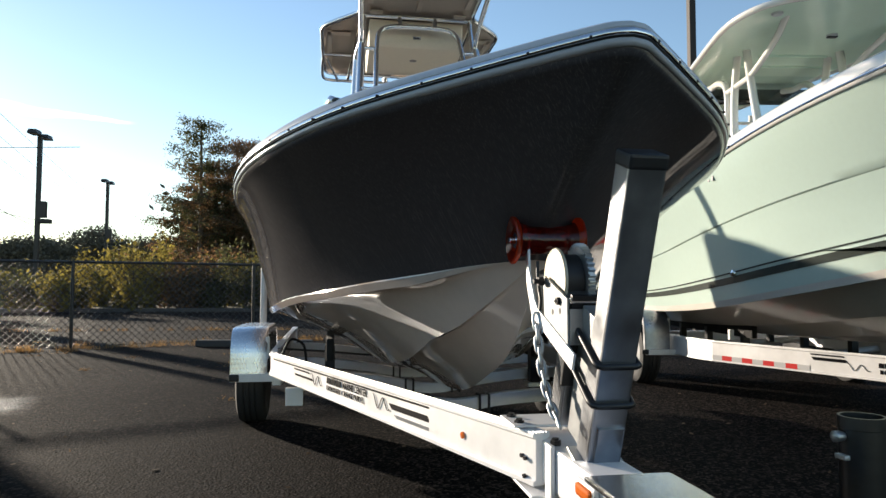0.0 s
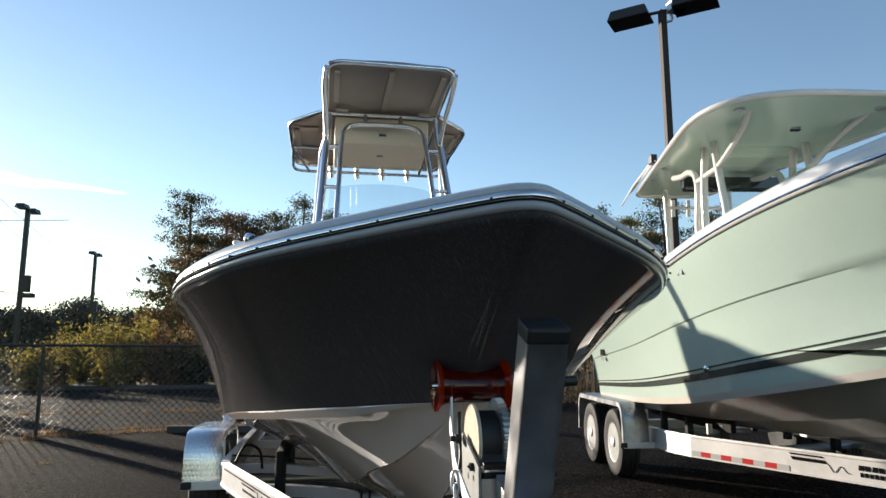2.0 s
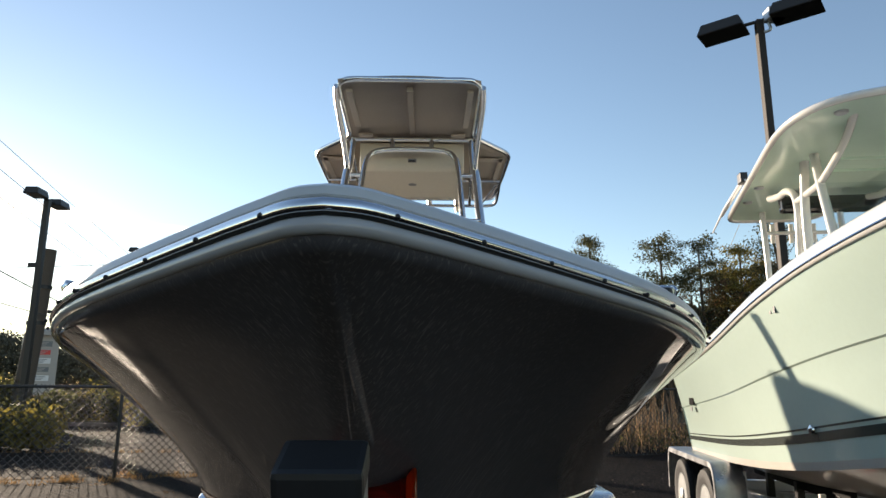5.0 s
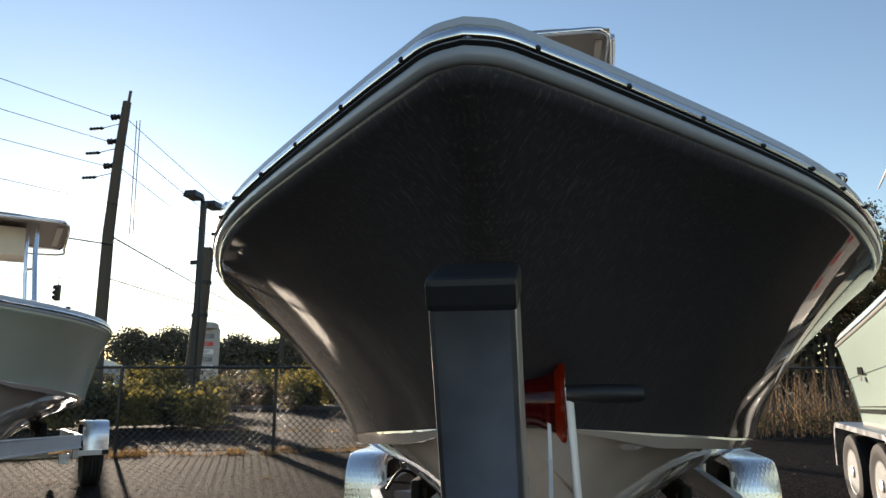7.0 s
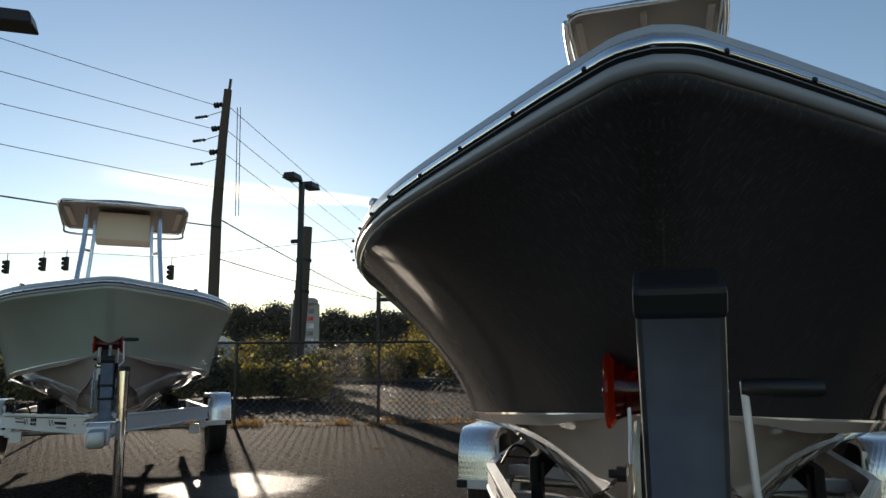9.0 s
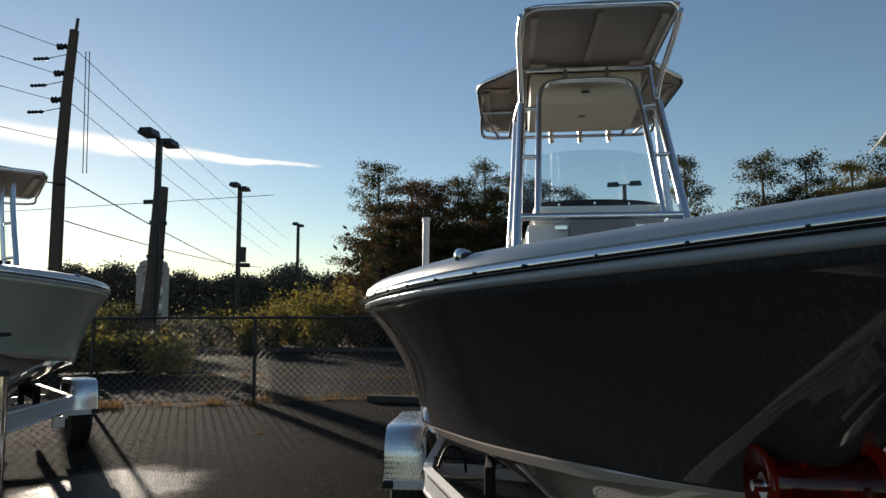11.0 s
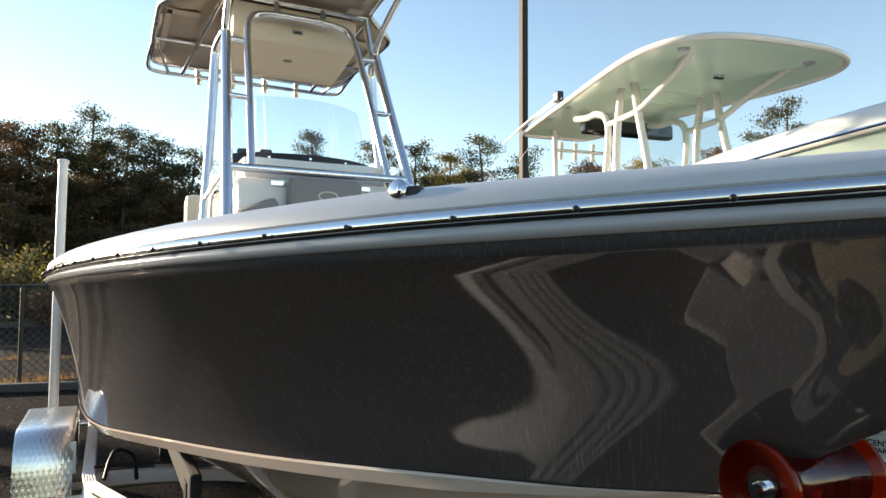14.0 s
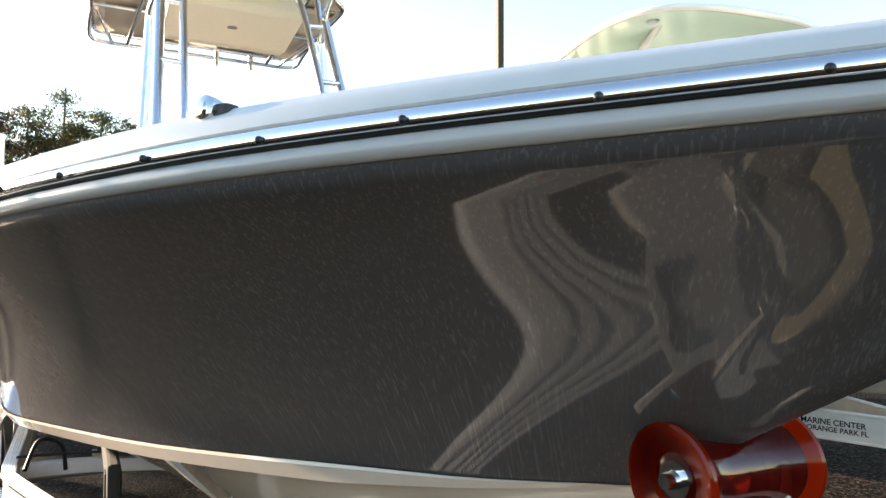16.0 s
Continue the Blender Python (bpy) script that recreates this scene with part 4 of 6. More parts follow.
def lettering(name, text, size, m, mat, parent):
    cu = bpy.data.curves.new(name, "FONT")
    cu.body, cu.size, cu.extrude, cu.offset = text, size, 0.0006, size * 0.018
    cu.align_x = "LEFT"
    cu.materials.append(mat)
    ob = new(name, cu)
    ob.parent = parent
    ob.matrix_basis = m
    return ob


def decal_on_beam(beam, a, b, z0, side, words=True):
    """Stripes, wave mark and lettering on the outside of a beam that runs from a to b in plan; side: outward way."""
    d = (b - a).normalized()
    up = side.cross(d)
    if up.z < 0:
        up = -up
    def m_at(dist, z):
        o = a + d * dist + side * 0.0018 + up * z
        return Matrix(((d.x, up.x, side.x, o.x), (d.y, up.y, side.y, o.y), (d.z, up.z, side.z, o.z), (0, 0, 0, 1)))
    def bar(name, x0, x1, y0, y1, mat, slant=0.0):
        me = mesh_ob(name, [(x0, y0, 0), (x1, y0, 0), (x1 + slant, y1, 0), (x0 + slant, y1, 0), (x0, y0, 0.0012), (x1, y0, 0.0012), (x1 + slant, y1, 0.0012), (x0 + slant, y1, 0.0012)],
                     [(0, 1, 2, 3), (4, 5, 6, 7), (0, 1, 5, 4), (1, 2, 6, 5), (2, 3, 7, 6), (3, 0, 4, 7)], mat, beam)
        me.matrix_basis = m_at(0, z0)
        return me
    def wave(x0):
        pts = [(x0 + 0.16 * k / 24, 0.048 + 0.027 * math.cos(2 * math.pi * k / 15) * (1 - 0.3 * k / 24), 0.001) for k in range(25)]
        w = tube("wave_mark", pts, 0.0019, M_DECAL, beam, 6)
        w.matrix_basis = m_at(0, z0 + 0.02)
    length = (b - a).length
    return m_at, bar, wave, length


def trailer(at, label, words=True):
    t = thing("boat_trailer", label, "trailer", at)
    for sgn in (-1, 1):
        bend = [(0.062 * sgn, 0.421), (0.32 * sgn, 1.24), (0.62 * sgn, 2.15), (0.918 * sgn, 3.04), (0.952 * sgn, 3.15), (0.962 * sgn, 3.30), (0.962 * sgn, 5.9)]
        rise = lambda y: 0.06 * max(0.0, (3.15 - y) / 2.62)
        beam = sweep_rect("side_beam", bend, 0.035, 0.456, 0.586, M_ALU_BEAM, t, "bright aluminium side beam", rise)
        a, b = Vector((0.918 * sgn, 3.04, 0.456 + rise(3.04))), Vector((0.085 * sgn, 0.53, 0.516))
        d = (b - a).normalized()
        side = Vector((-d.y, d.x, 0)).normalized()
        if side.x * sgn < 0:
            side = -side
        off = side * 0.0175
        if sgn < 0:
            m_at, bar, wave, length = decal_on_beam(beam, a + off, b + off, 0.0, side)
            # black strip drawn in for the shade under the beam's top lip
            bar("groove", -0.02, 2.74, 0.1035, 0.1105, M_DECAL)
            bar("stripe", 0.456, 0.748, 0.088, 0.096, M_DECAL, -0.012)
            bar("stripe", 0.48, 0.80, 0.057, 0.068, M_DECAL, -0.012)
            wave(0.79)
            for k in range(6):
                bar("name_bar", 1.03 + 0.035 * k, 1.055 + 0.035 * k, 0.072, 0.100, M_DECAL, -0.004 if k % 2 else 0.004)
            for k in range(9):
                bar("number_bar", 1.03 + 0.023 * k, 1.044 + 0.023 * k, 0.040, 0.062, M_DECAL)
            if words:
                lettering("lettering", "MARINE CENTER", 0.040, m_at(1.255, 0.072), M_DECAL, beam)
                lettering("lettering", "ORANGE PARK FL", 0.033, m_at(1.255, 0.040), M_DECAL, beam)
            wave(1.63)
            bar("stripe", 1.82, 2.15, 0.058, 0.079, M_DECAL, -0.03)
            bar("stripe", 1.866, 2.178, 0.030, 0.042, M_GREY_DECAL, -0.03)
            mk = lathe("marker_lamp", [(0, 0.012), (0.010, 0.010), (0.012, 0)], M_ORANGE_MARKER, beam, "z", n=14, label="amber side marker")
            mk.matrix_basis = m_at(2.373, 0.060)
            for dist, z in ((2.70, 0.066), (2.715, 0.062), (2.71, 0.016)):
                bolt = lathe("bolt", [(0, 0.009), (0.008, 0.009), (0.008, 0.006), (0.018, 0.006), (0.018, 0)], M_DARK_METAL, beam, "z", n=6)
                bolt.matrix_basis = m_at(dist, z)
        fender(t, sgn, 3.63, 4.48, 0.355, 0.715)
        wheel(t, 1.165 * sgn, 4.055, sgn)
        # bunk boards in black carpet, on brackets
        bunk = box("bunk", (0.60 * sgn - 0.022, 2.55, 0.60), (0.60 * sgn + 0.022, 5.7, 0.725), M_BUNK, t, 0.012, "black carpeted bunk board")
        for y in (2.62, 3.9, 5.3):
            box("bunk_bracket", (0.60 * sgn - 0.028, y, 0.45), (0.60 * sgn + 0.028, y + 0.07, 0.68), M_DARK_METAL, t, 0.003)
            box("bunk_foot", (0.60 * sgn - 0.05, y - 0.01, 0.425), (0.60 * sgn + 0.05, y + 0.09, 0.45), M_GALV, t, 0.003)
        tube("axle", [(0.0, 4.055, 0.33), (1.07 * sgn, 4.055, 0.33)], 0.028, M_GALV, t)
        box("leaf_hanger", (0.962 * sgn - 0.03, 3.55, 0.33), (0.962 * sgn + 0.03, 3.68, 0.43), M_ALU_BEAM, t, 0.004)
        box("step_plate", (0.80 * sgn - 0.05, 2.74, 0.33), (0.80 * sgn + 0.05, 2.79, 0.43), M_ALU_BEAM, t, 0.003)
    # bent cross members under the keel
    for y, half, end, low in ((1.98, 0.52, 0.488, 0.445), (2.75, 0.77, 0.495, 0.415), (3.55, 0.94, 0.49, 0.40), (4.75, 0.94, 0.49, 0.385)):
        pts = smooth_path([(-half, 0, end), (-half * 0.75, 0, end - 0.004), (-half * 0.4, 0, end * 0.6 + low * 0.4), (0, 0, low), (half * 0.4, 0, end * 0.6 + low * 0.4), (half * 0.75, 0, end - 0.004), (half, 0, end)], 5)
        outline = [(p.x, p.z + 0.030) for p in pts] + [(p.x, p.z - 0.030) for p in reversed(pts)]
        prism("cross_member", outline, 0.052, M_ALU_BEAM, t, Matrix(((1, 0, 0, 0), (0, 1, 0, y - 0.026), (0, 0, 1, 0), (0, 0, 0, 1))), "bent flat-sided aluminium cross member", bevel=0.003)
        for x in (0.115, 0.160, -0.115, -0.160):
            z = low + (end - low) * 0.22
            tube("u_bolt", [(x, y - 0.032, z - 0.045), (x, y - 0.032, z + 0.042), (x, y + 0.032, z + 0.042), (x, y + 0.032, z - 0.045)], 0.0065, M_DARK_METAL, t, 6)
    tube("brake_line", smooth_path([(-0.9, 3.2, 0.58), (-0.86, 3.35, 0.66), (-0.78, 3.42, 0.62), (-0.76, 3.45, 0.50)]), 0.009, M_BLACK_RUBBER, t, 8)
    tube("brake_line", smooth_path([(-0.94, 3.35, 0.60), (-0.7, 3.40, 0.58), (-0.2, 3.38, 0.54), (0.5, 3.4, 0.52)]), 0.007, M_BLACK_RUBBER, t, 6)
    # tongue and coupler
    tg = box("tongue", (-0.060, -0.62, 0.525), (0.060, 0.72, 0.632), M_ALU_BEAM, t, 0.008, "aluminium tongue tube")
    box("tongue_plate", (-0.092, -0.36, 0.6345), (0.092, 0.05, 0.646), M_SCRATCHED, tg, 0.004, "scratched flat plate on the tongue")
    box("splice_plate", (-0.105, 0.37, 0.500), (0.105, 0.56, 0.508), M_ALU_BEAM, tg, 0.003)
    box("splice_plate", (-0.120, 0.47, 0.652), (0.120, 0.62, 0.659), M_ALU_BEAM, tg, 0.003)
    box("splice_post", (-0.073, 0.315, 0.50), (-0.061, 0.362, 0.640), M_ALU_BEAM, tg, 0.004)
    box("marker_lamp", (-0.082, 0.055, 0.585), (-0.064, 0.135, 0.612), M_ORANGE_MARKER, tg, 0.008, "amber marker lamp")
    box("marker_housing", (-0.074, 0.045, 0.578), (-0.0605, 0.145, 0.619), M_ALU_BEAM, tg, 0.006)
    bm = bm_box(bmesh.new(), (-0.045, -0.86, 0.53), (0.045, -0.60, 0.62), 0.02)
    part("coupler", bm, M_GALV, tg, "galvanised ball coupler", smooth=True)
    for x, y in ((-0.095, 0.51), (-0.095, 0.59), (0.085, 0.51), (0.085, 0.59), (-0.045, 0.36)):
        lathe("bolt", [(0, 0.014), (0.012, 0.014), (0.012, 0.009), (0.018, 0.009), (0.018, 0)], M_DARK_METAL, tg, "z", (x, y, 0.652 if y > 0.4 else 0.632), 6)
    # raked winch post
    top, foot = Vector((0.010, -0.0135, 1.2765)), Vector((0.010, 0.235, 0.622))
    if not words:
        top = foot.lerp(top, 0.62)
    zdir = (top - foot).normalized()
    ydir = zdir.cross(Vector((1, 0, 0))).normalized()
    pm = Matrix(((1, ydir.x, zdir.x, foot.x), (0, ydir.y, zdir.y, foot.y), (0, ydir.z, zdir.z, foot.z), (0, 0, 0, 1)))
    ln = (top - foot).length
    post = part("winch_post", bm_box(bmesh.new(), (-0.040, -0.034, 0.0), (0.040, 0.034, ln), 0.006, pm), M_ALU_WORN, t, "scuffed square aluminium winch post")
    part("post_cap", bm_box(bmesh.new(), (-0.042, -0.036, ln - 0.020), (0.042, 0.036, ln + 0.012), 0.007, pm), M_BLACK_RUBBER, post, "black rubber cap")
    part("post_foot", bm_box(bmesh.new(), (-0.026, -0.0355, -0.02), (0.034, -0.040, 0.110), 0.002, pm), M_ALU_WORN, post, "welded foot plate")
    part("base_flange", bm_box(bmesh.new(), (-0.060, -0.052, 0.008), (0.052, 0.040, 0.017), 0.002, pm), M_GALV, post, "welded base flange")
    for z in (0.168, 0.262):
        loop = [(-0.047, 0.13, z + 0.03), (-0.047, -0.020, z), (-0.045, -0.036, z), (-0.036, -0.041, z), (0.036, -0.041, z), (0.045, -0.036, z), (0.047, -0.020, z), (0.047, 0.13, z + 0.03)]
        tube("u_bolt", [pm @ Vector(p) for p in loop], 0.0075, M_DARK_METAL, post, 10, label="dark steel U-bolt")
    part("clamp_plate", bm_box(bmesh.new(), (-0.062, 0.115, 0.13), (0.062, 0.128, 0.36), 0.002, pm), M_DARK_METAL, post, "dark steel clamp plate")
    part("stiffener", bm_box(bmesh.new(), (-0.036, 0.036, 0.02), (0.036, 0.112, 0.34), 0.004, pm), M_ZINC, post, "ribbed bracket")
    rear = part("rear_bracket", bm_box(bmesh.new(), (-0.048, 0.1285, 0.015), (0.048, 0.188, 0.345), 0.002, pm), M_ALU_WORN, post, "ribbed aluminium bracket")
    for sx in (-1, 1):
        for k in range(6):
            part("bracket_rib", bm_box(bmesh.new(), (0.0515 * sx - 0.004, 0.131 + 0.0098 * k, 0.016), (0.0515 * sx + 0.004, 0.1358 + 0.0098 * k, 0.344), 0.001, pm), M_ALU_WORN, rear)
    # bow stop arms and the red roller
    arm = [(0.185, 0.836), (0.170, 0.872), (0.435, 0.963), (0.462, 0.985), (0.508, 1.060), (0.519, 1.148), (0.524, 1.154), (0.530, 1.154), (0.535, 1.148), (0.532, 1.040), (0.524, 1.018), (0.487, 0.950), (0.474, 0.940)]
    for x in (-0.067, 0.061):
        prism("roller_arm", arm, 0.006, M_ALU_BEAM, t, Matrix(((0, 1, 0, x), (1, 0, 0, 0), (0, 0, 1, 0), (0, 0, 0, 1))), "flat bright bracket arm", bevel=0.001)
    half_rp = [(-0.084, 0.0), (-0.084, 0.030), (-0.080, 0.052), (-0.066, 0.046), (-0.050, 0.041), (-0.030, 0.039), (0, 0.038)]
    rp = half_rp + [(-x, r) for x, r in reversed(half_rp[:-1])]
    roller = lathe("bow_roller", rp, M_ROLLER, t, "x", (-0.006, 0.550, 1.148), 40, "translucent red urethane bow roller")
    for sx in (-1, 1):
        lathe("flange", [(0.0835 * sx, 0.031), (0.090 * sx, 0.034), (0.096 * sx, 0.054), (0.098 * sx, 0.062), (0.096 * sx, 0.066), (0.090 * sx, 0.0655), (0.0805 * sx, 0.0525)], M_ROLLER_THIN, roller, "x", (-0.006, 0.550, 1.148), 40, "thin amber-red flange")
    for sx in (-1, 1):
        lathe("roller_washer", [(0.084 * sx, 0.022), (0.088 * sx, 0.022), (0.088 * sx, 0.011), (0.092 * sx, 0.010), (0.104 * sx, 0.009), (0.104 * sx, 0)], M_STEEL, roller, "x", (-0.006, 0.550, 1.148), 18, "steel washer and nut")
    # winch
    plate = [(0.222, 0.880), (0.391, 0.948), (0.398, 1.040), (0.392, 1.048), (0.224, 0.994)]
    w = new("winch")
    w["label"] = "hand winch with galvanised side plates and a black strap"
    w.parent = t
    for x in (-0.062, 0.030):
        prism("winch_plate", plate, 0.005, M_ZINC, w, Matrix(((0, 1, 0, x), (1, 0, 0, 0), (0, 0, 1, 0), (0, 0, 0, 1))), "galvanised side plate")
    lathe("winch_flange", [(-0.050, 0.0), (-0.050, 0.080), (-0.046, 0.082), (-0.042, 0.08), (-0.042, 0)], M_CREAM, w, "x", (0, 0.348, 1.035), 36, "cream plated drum flange")
    box("winch_front", (-0.0565, 0.219, 0.888), (0.0295, 0.2235, 0.970), M_ALU_WORN, w, 0.001, "folded front plate")
    box("winch_tie", (-0.0565, 0.219, 0.983), (0.0295, 0.231, 0.995), M_STEEL, w, 0.002, "bright tie bar")
    for y, z in ((0.325, 0.960), (0.272, 0.964)):
        lathe("plate_hole", [(-0.0625, 0.0), (-0.0625, 0.007), (-0.0615, 0.008)], M_DARK_METAL, w, "x", (0, y, z), 12, "dark hole rim")
    lathe("strap_drum", [(-0.040, 0), (-0.040, 0.066), (0.004, 0.066), (0.004, 0)], M_BLACK_RUBBER, w, "x", (0, 0.348, 1.035), 30, "black webbing strap on the drum")
    teeth = 40
    ring = []
    for k in range(teeth * 4):
        r = 0.094 if k % 4 in (0, 1) else 0.085
        a = 2 * math.pi * k / (teeth * 4)
        ring.append((0.348 + r * math.cos(a), 1.035 + r * math.sin(a)))
    prism("gear_wheel", ring, 0.016, M_GALV, w, Matrix(((0, 1, 0, 0.006), (1, 0, 0, 0), (0, 0, 1, 0), (0, 0, 0, 1))), "toothed steel gear")
    lathe("winch_bolt", [(-0.066, 0.012), (-0.080, 0.012), (-0.080, 0.007), (-0.092, 0.007), (-0.092, 0)], M_DARK_METAL, w, "x", (0, 0.384, 1.034), 6)
    lathe("winch_bolt", [(-0.062, 0.010), (-0.070, 0.010), (-0.070, 0.006), (-0.076, 0)], M_DARK_METAL, w, "x", (0, 0.276, 0.987), 6)
    tube("winch_handle", smooth_path([(0.036, 0.30, 0.985), (0.070, 0.30, 0.986), (0.090, 0.30, 1.000), (0.1035, 0.30, 1.016), (0.102, 0.30, 1.045), (0.0955, 0.30, 1.176)], 4), 0.0052, M_ALU_BEAM, w, 8, label="bright bent steel crank handle")
    lathe("winch_grip", [(0.092, 0), (0.092, 0.010), (0.100, 0.012), (0.140, 0.0135), (0.185, 0.012), (0.192, 0.009), (0.192, 0)], M_BLACK_RUBBER, w, "x", (0, 0.30, 1.168), 14, "black rubber grip")
    strap = mesh_ob("winch_strap", [(-0.03, 0.36, 1.085), (0.01, 0.36, 1.085), (0.005, 0.62, 1.060), (-0.012, 0.62, 1.060), (-0.03, 0.36, 1.080), (0.01, 0.36, 1.080), (0.005, 0.62, 1.055), (-0.012, 0.62, 1.055)],
                    [(0, 1, 2, 3), (4, 5, 6, 7), (0, 1, 5, 4), (1, 2, 6, 5), (2, 3, 7, 6), (3, 0, 4, 7)], M_BLACK_RUBBER, w)
    tube("strap_hook", smooth_path([(-0.052, 0.475, 1.088), (-0.054, 0.470, 1.05), (-0.054, 0.457, 1.01), (-0.057, 0.436, 0.985), (-0.064, 0.424, 0.955)], 4), 0.0045, M_DARK_METAL, w, 8)
    # safety chain: alternate links hanging in a curve
    ch = thing("safety_chain", "galvanised safety chain hanging from the winch", "chain", at)
    pts = smooth_path([(-0.074, 0.420, 0.945), (-0.076, 0.392, 0.872), (-0.076, 0.358, 0.800), (-0.074, 0.300, 0.735), (-0.070, 0.235, 0.690)], 8)
    run = [0.0]
    for p, q in zip(pts, pts[1:]):
        run.append(run[-1] + (q - p).length)
    link_mesh = None
    count = int(run[-1] / 0.030)
    for k in range(count):
        s = (k + 0.5) * 0.030
        i = max(j for j in range(len(run)) if run[j] <= s)
        i = min(i, len(pts) - 2)
        p = pts[i].lerp(pts[i + 1], (s - run[i]) / (run[i + 1] - run[i]))
        d = (pts[i + 1] - pts[i]).normalized()
        if link_mesh is None:
            lp = [(0.0085 * math.cos(a), 0, 0.021 * math.sin(a) + 0.004 * math.copysign(1, math.sin(a))) for a in [2 * math.pi * j / 16 + 0.01 for j in range(16)]]
            link = tube("link", lp, 0.0042, M_GALV, ch, 7, closed=True)
            link_mesh = link.data
        else:
            link = new("link", link_mesh)
            link.parent = ch
        link.matrix_basis = Matrix.Translation(p) @ d.to_track_quat("Z", "Y").to_matrix().to_4x4() @ Matrix.Rotation(radians(90 * (k % 2) + 20), 4, "Z")
    return t


def outboard(at):
    """A large outboard motor hung on the transom."""
    o = thing("outboard_motor", "large white outboard motor on the grey boat's transom", "outboard motor", at)
    prof = [(5.78, 1.50), (5.74, 1.70), (5.80, 1.88), (6.10, 1.98), (6.50, 2.08), (6.74, 2.17), (6.82, 2.13), (6.84, 1.90), (6.80, 1.62), (6.66, 1.48)]
    prism("cowl", prof, 0.50, M_WHITE_GEL, o, Matrix(((0, 1, 0, -0.25), (1, 0, 0, 0), (0, 0, 1, 0), (0, 0, 0, 1))), "rounded engine cowl", bevel=0.05)
    prism("midsection", [(6.05, 1.49), (6.10, 0.85), (6.00, 0.62), (6.46, 0.62), (6.42, 0.85), (6.52, 1.49)], 0.20, M_WHITE_GEL, o, Matrix(((0, 1, 0, -0.10), (1, 0, 0, 0), (0, 0, 1, 0), (0, 0, 0, 1))), bevel=0.03)
    lathe("gearcase", [(5.92, 0.0), (5.98, 0.05), (6.15, 0.075), (6.45, 0.07), (6.62, 0.05), (6.62, 0)], M_DARK_METAL, o, "y", (0, 0, 0.50), 18)
    box("clamp_bracket", (-0.16, 5.70, 1.00), (0.16, 6.12, 1.40), M_DARK_METAL, o, 0.02)
    return o


boat(Matrix.Identity(4), M_HULL_GREY, "dark grey centre-console boat with a beige T-top, on its trailer")
outboard(Matrix.Identity(4))
trailer(Matrix.Identity(4), "bright aluminium boat trailer under the grey boat")
for gx, gtop in ((1.165, 2.18),):
    g2 = tube("guide_post", [(gx, 5.20, 0.44), (gx, 5.25, 1.4), (gx, 5.30, gtop)], 0.030, M_PVC, None, 14)
    tagged(g2, "white plastic guide post on the trailer's far side", "guide post")
    lathe("guide_cap", [(gtop, 0.036), (gtop + 0.022, 0.036), (gtop + 0.03, 0.028), (gtop + 0.03, 0)], M_PVC, g2, "z", (gx, 5.30, 0), 16)
guide = tube("guide_post", [(-1.205, 5.05, 0.44), (-1.205, 5.10, 1.4), (-1.200, 5.15, 2.24)], 0.030, M_PVC, None, 14)
tagged(guide, "white plastic guide post standing on the trailer beside the boat", "guide post")
lathe("guide_cap", [(2.24, 0.036), (2.262, 0.036), (2.27, 0.028), (2.27, 0)], M_PVC, guide, "z", (-1.200, 5.15, 0), 16)
tube("guide_foot", [(-0.962, 5.05, 0.49), (-1.205, 5.05, 0.49)], 0.020, M_GALV, guide, 8)

# the paler boat of the same model, across the lane
back = Vector((-0.674, 0.738, 0)).normalized()
LEFT_AT = pose(-3.43, 2.85, 0, 0, 0, math.degrees(math.atan2(-back.x, back.y)))
boat(LEFT_AT @ Matrix.Diagonal((0.985, 1, 1.10, 1)), M_HULL_PALE, "pale seafoam boat with a flat canvas top, bow to the lane", plain=True)
# its trailer stands nose-high on the jack
NOSE_UP = Matrix.Translation((0, 4.06, 0.3)) @ Matrix.Rotation(radians(-2.2), 4, "X") @ Matrix.Translation((0, -4.06, -0.3))
left_trailer = trailer(LEFT_AT @ NOSE_UP, "aluminium boat trailer under the pale boat", words=False)
jack = tube("tongue_jack", [(0.115, -0.30, -0.13), (0.115, -0.30, 0.94)], 0.030, M_STEEL, left_trailer, 14, label="bright steel tongue jack")
lathe("jack_cap", [(0.94, 0.034), (0.965, 0.034), (0.97, 0.02), (0.97, 0)], M_BLACK_RUBBER, jack, "z", (0.115, -0.30, 0), 14)


# ---- the mint boat ----
MINT_AT = pose(3.80, 5.50, 0, 0, 0, -8.05)
MINT_RAIL = [(0.0, 0.0, -5.75, 2.32), (0.04, -0.14, -5.62, 2.32), (0.12, -0.38, -5.25, 2.30), (0.25, -0.70, -4.65, 2.26), (0.4, -1.00, -3.8, 2.19), (0.55, -1.17, -2.9, 2.09),
             (0.7, -1.24, -2.0, 1.95), (0.85, -1.27, -0.9, 1.73), (1.0, -1.23, 0.72, 1.52)]
MINT_WATER = [(0.0, 0.0, -5.05, 1.50), (0.04, -0.06, -4.95, 1.48), (0.12, -0.22, -4.65, 1.40), (0.25, -0.45, -4.1, 1.26), (0.4, -0.72, -3.4, 1.12), (0.55, -0.95, -2.6, 0.99),
              (0.7, -1.06, -1.7, 0.88), (0.85, -1.10, -0.7, 0.82), (1.0, -1.10, 0.72, 0.79)]
MINT_KEEL = [(0.0, 0.0, -5.05, 1.50), (0.04, 0.0, -4.95, 1.36), (0.12, 0.0, -4.7, 1.12), (0.25, 0.0, -4.2, 0.88), (0.4, 0.0, -3.5, 0.72), (0.55, 0.0, -2.6, 0.62), (0.7, 0.0, -1.7, 0.57),
             (0.85, 0.0, -0.7, 0.54), (1.0, 0.0, 0.72, 0.52)]


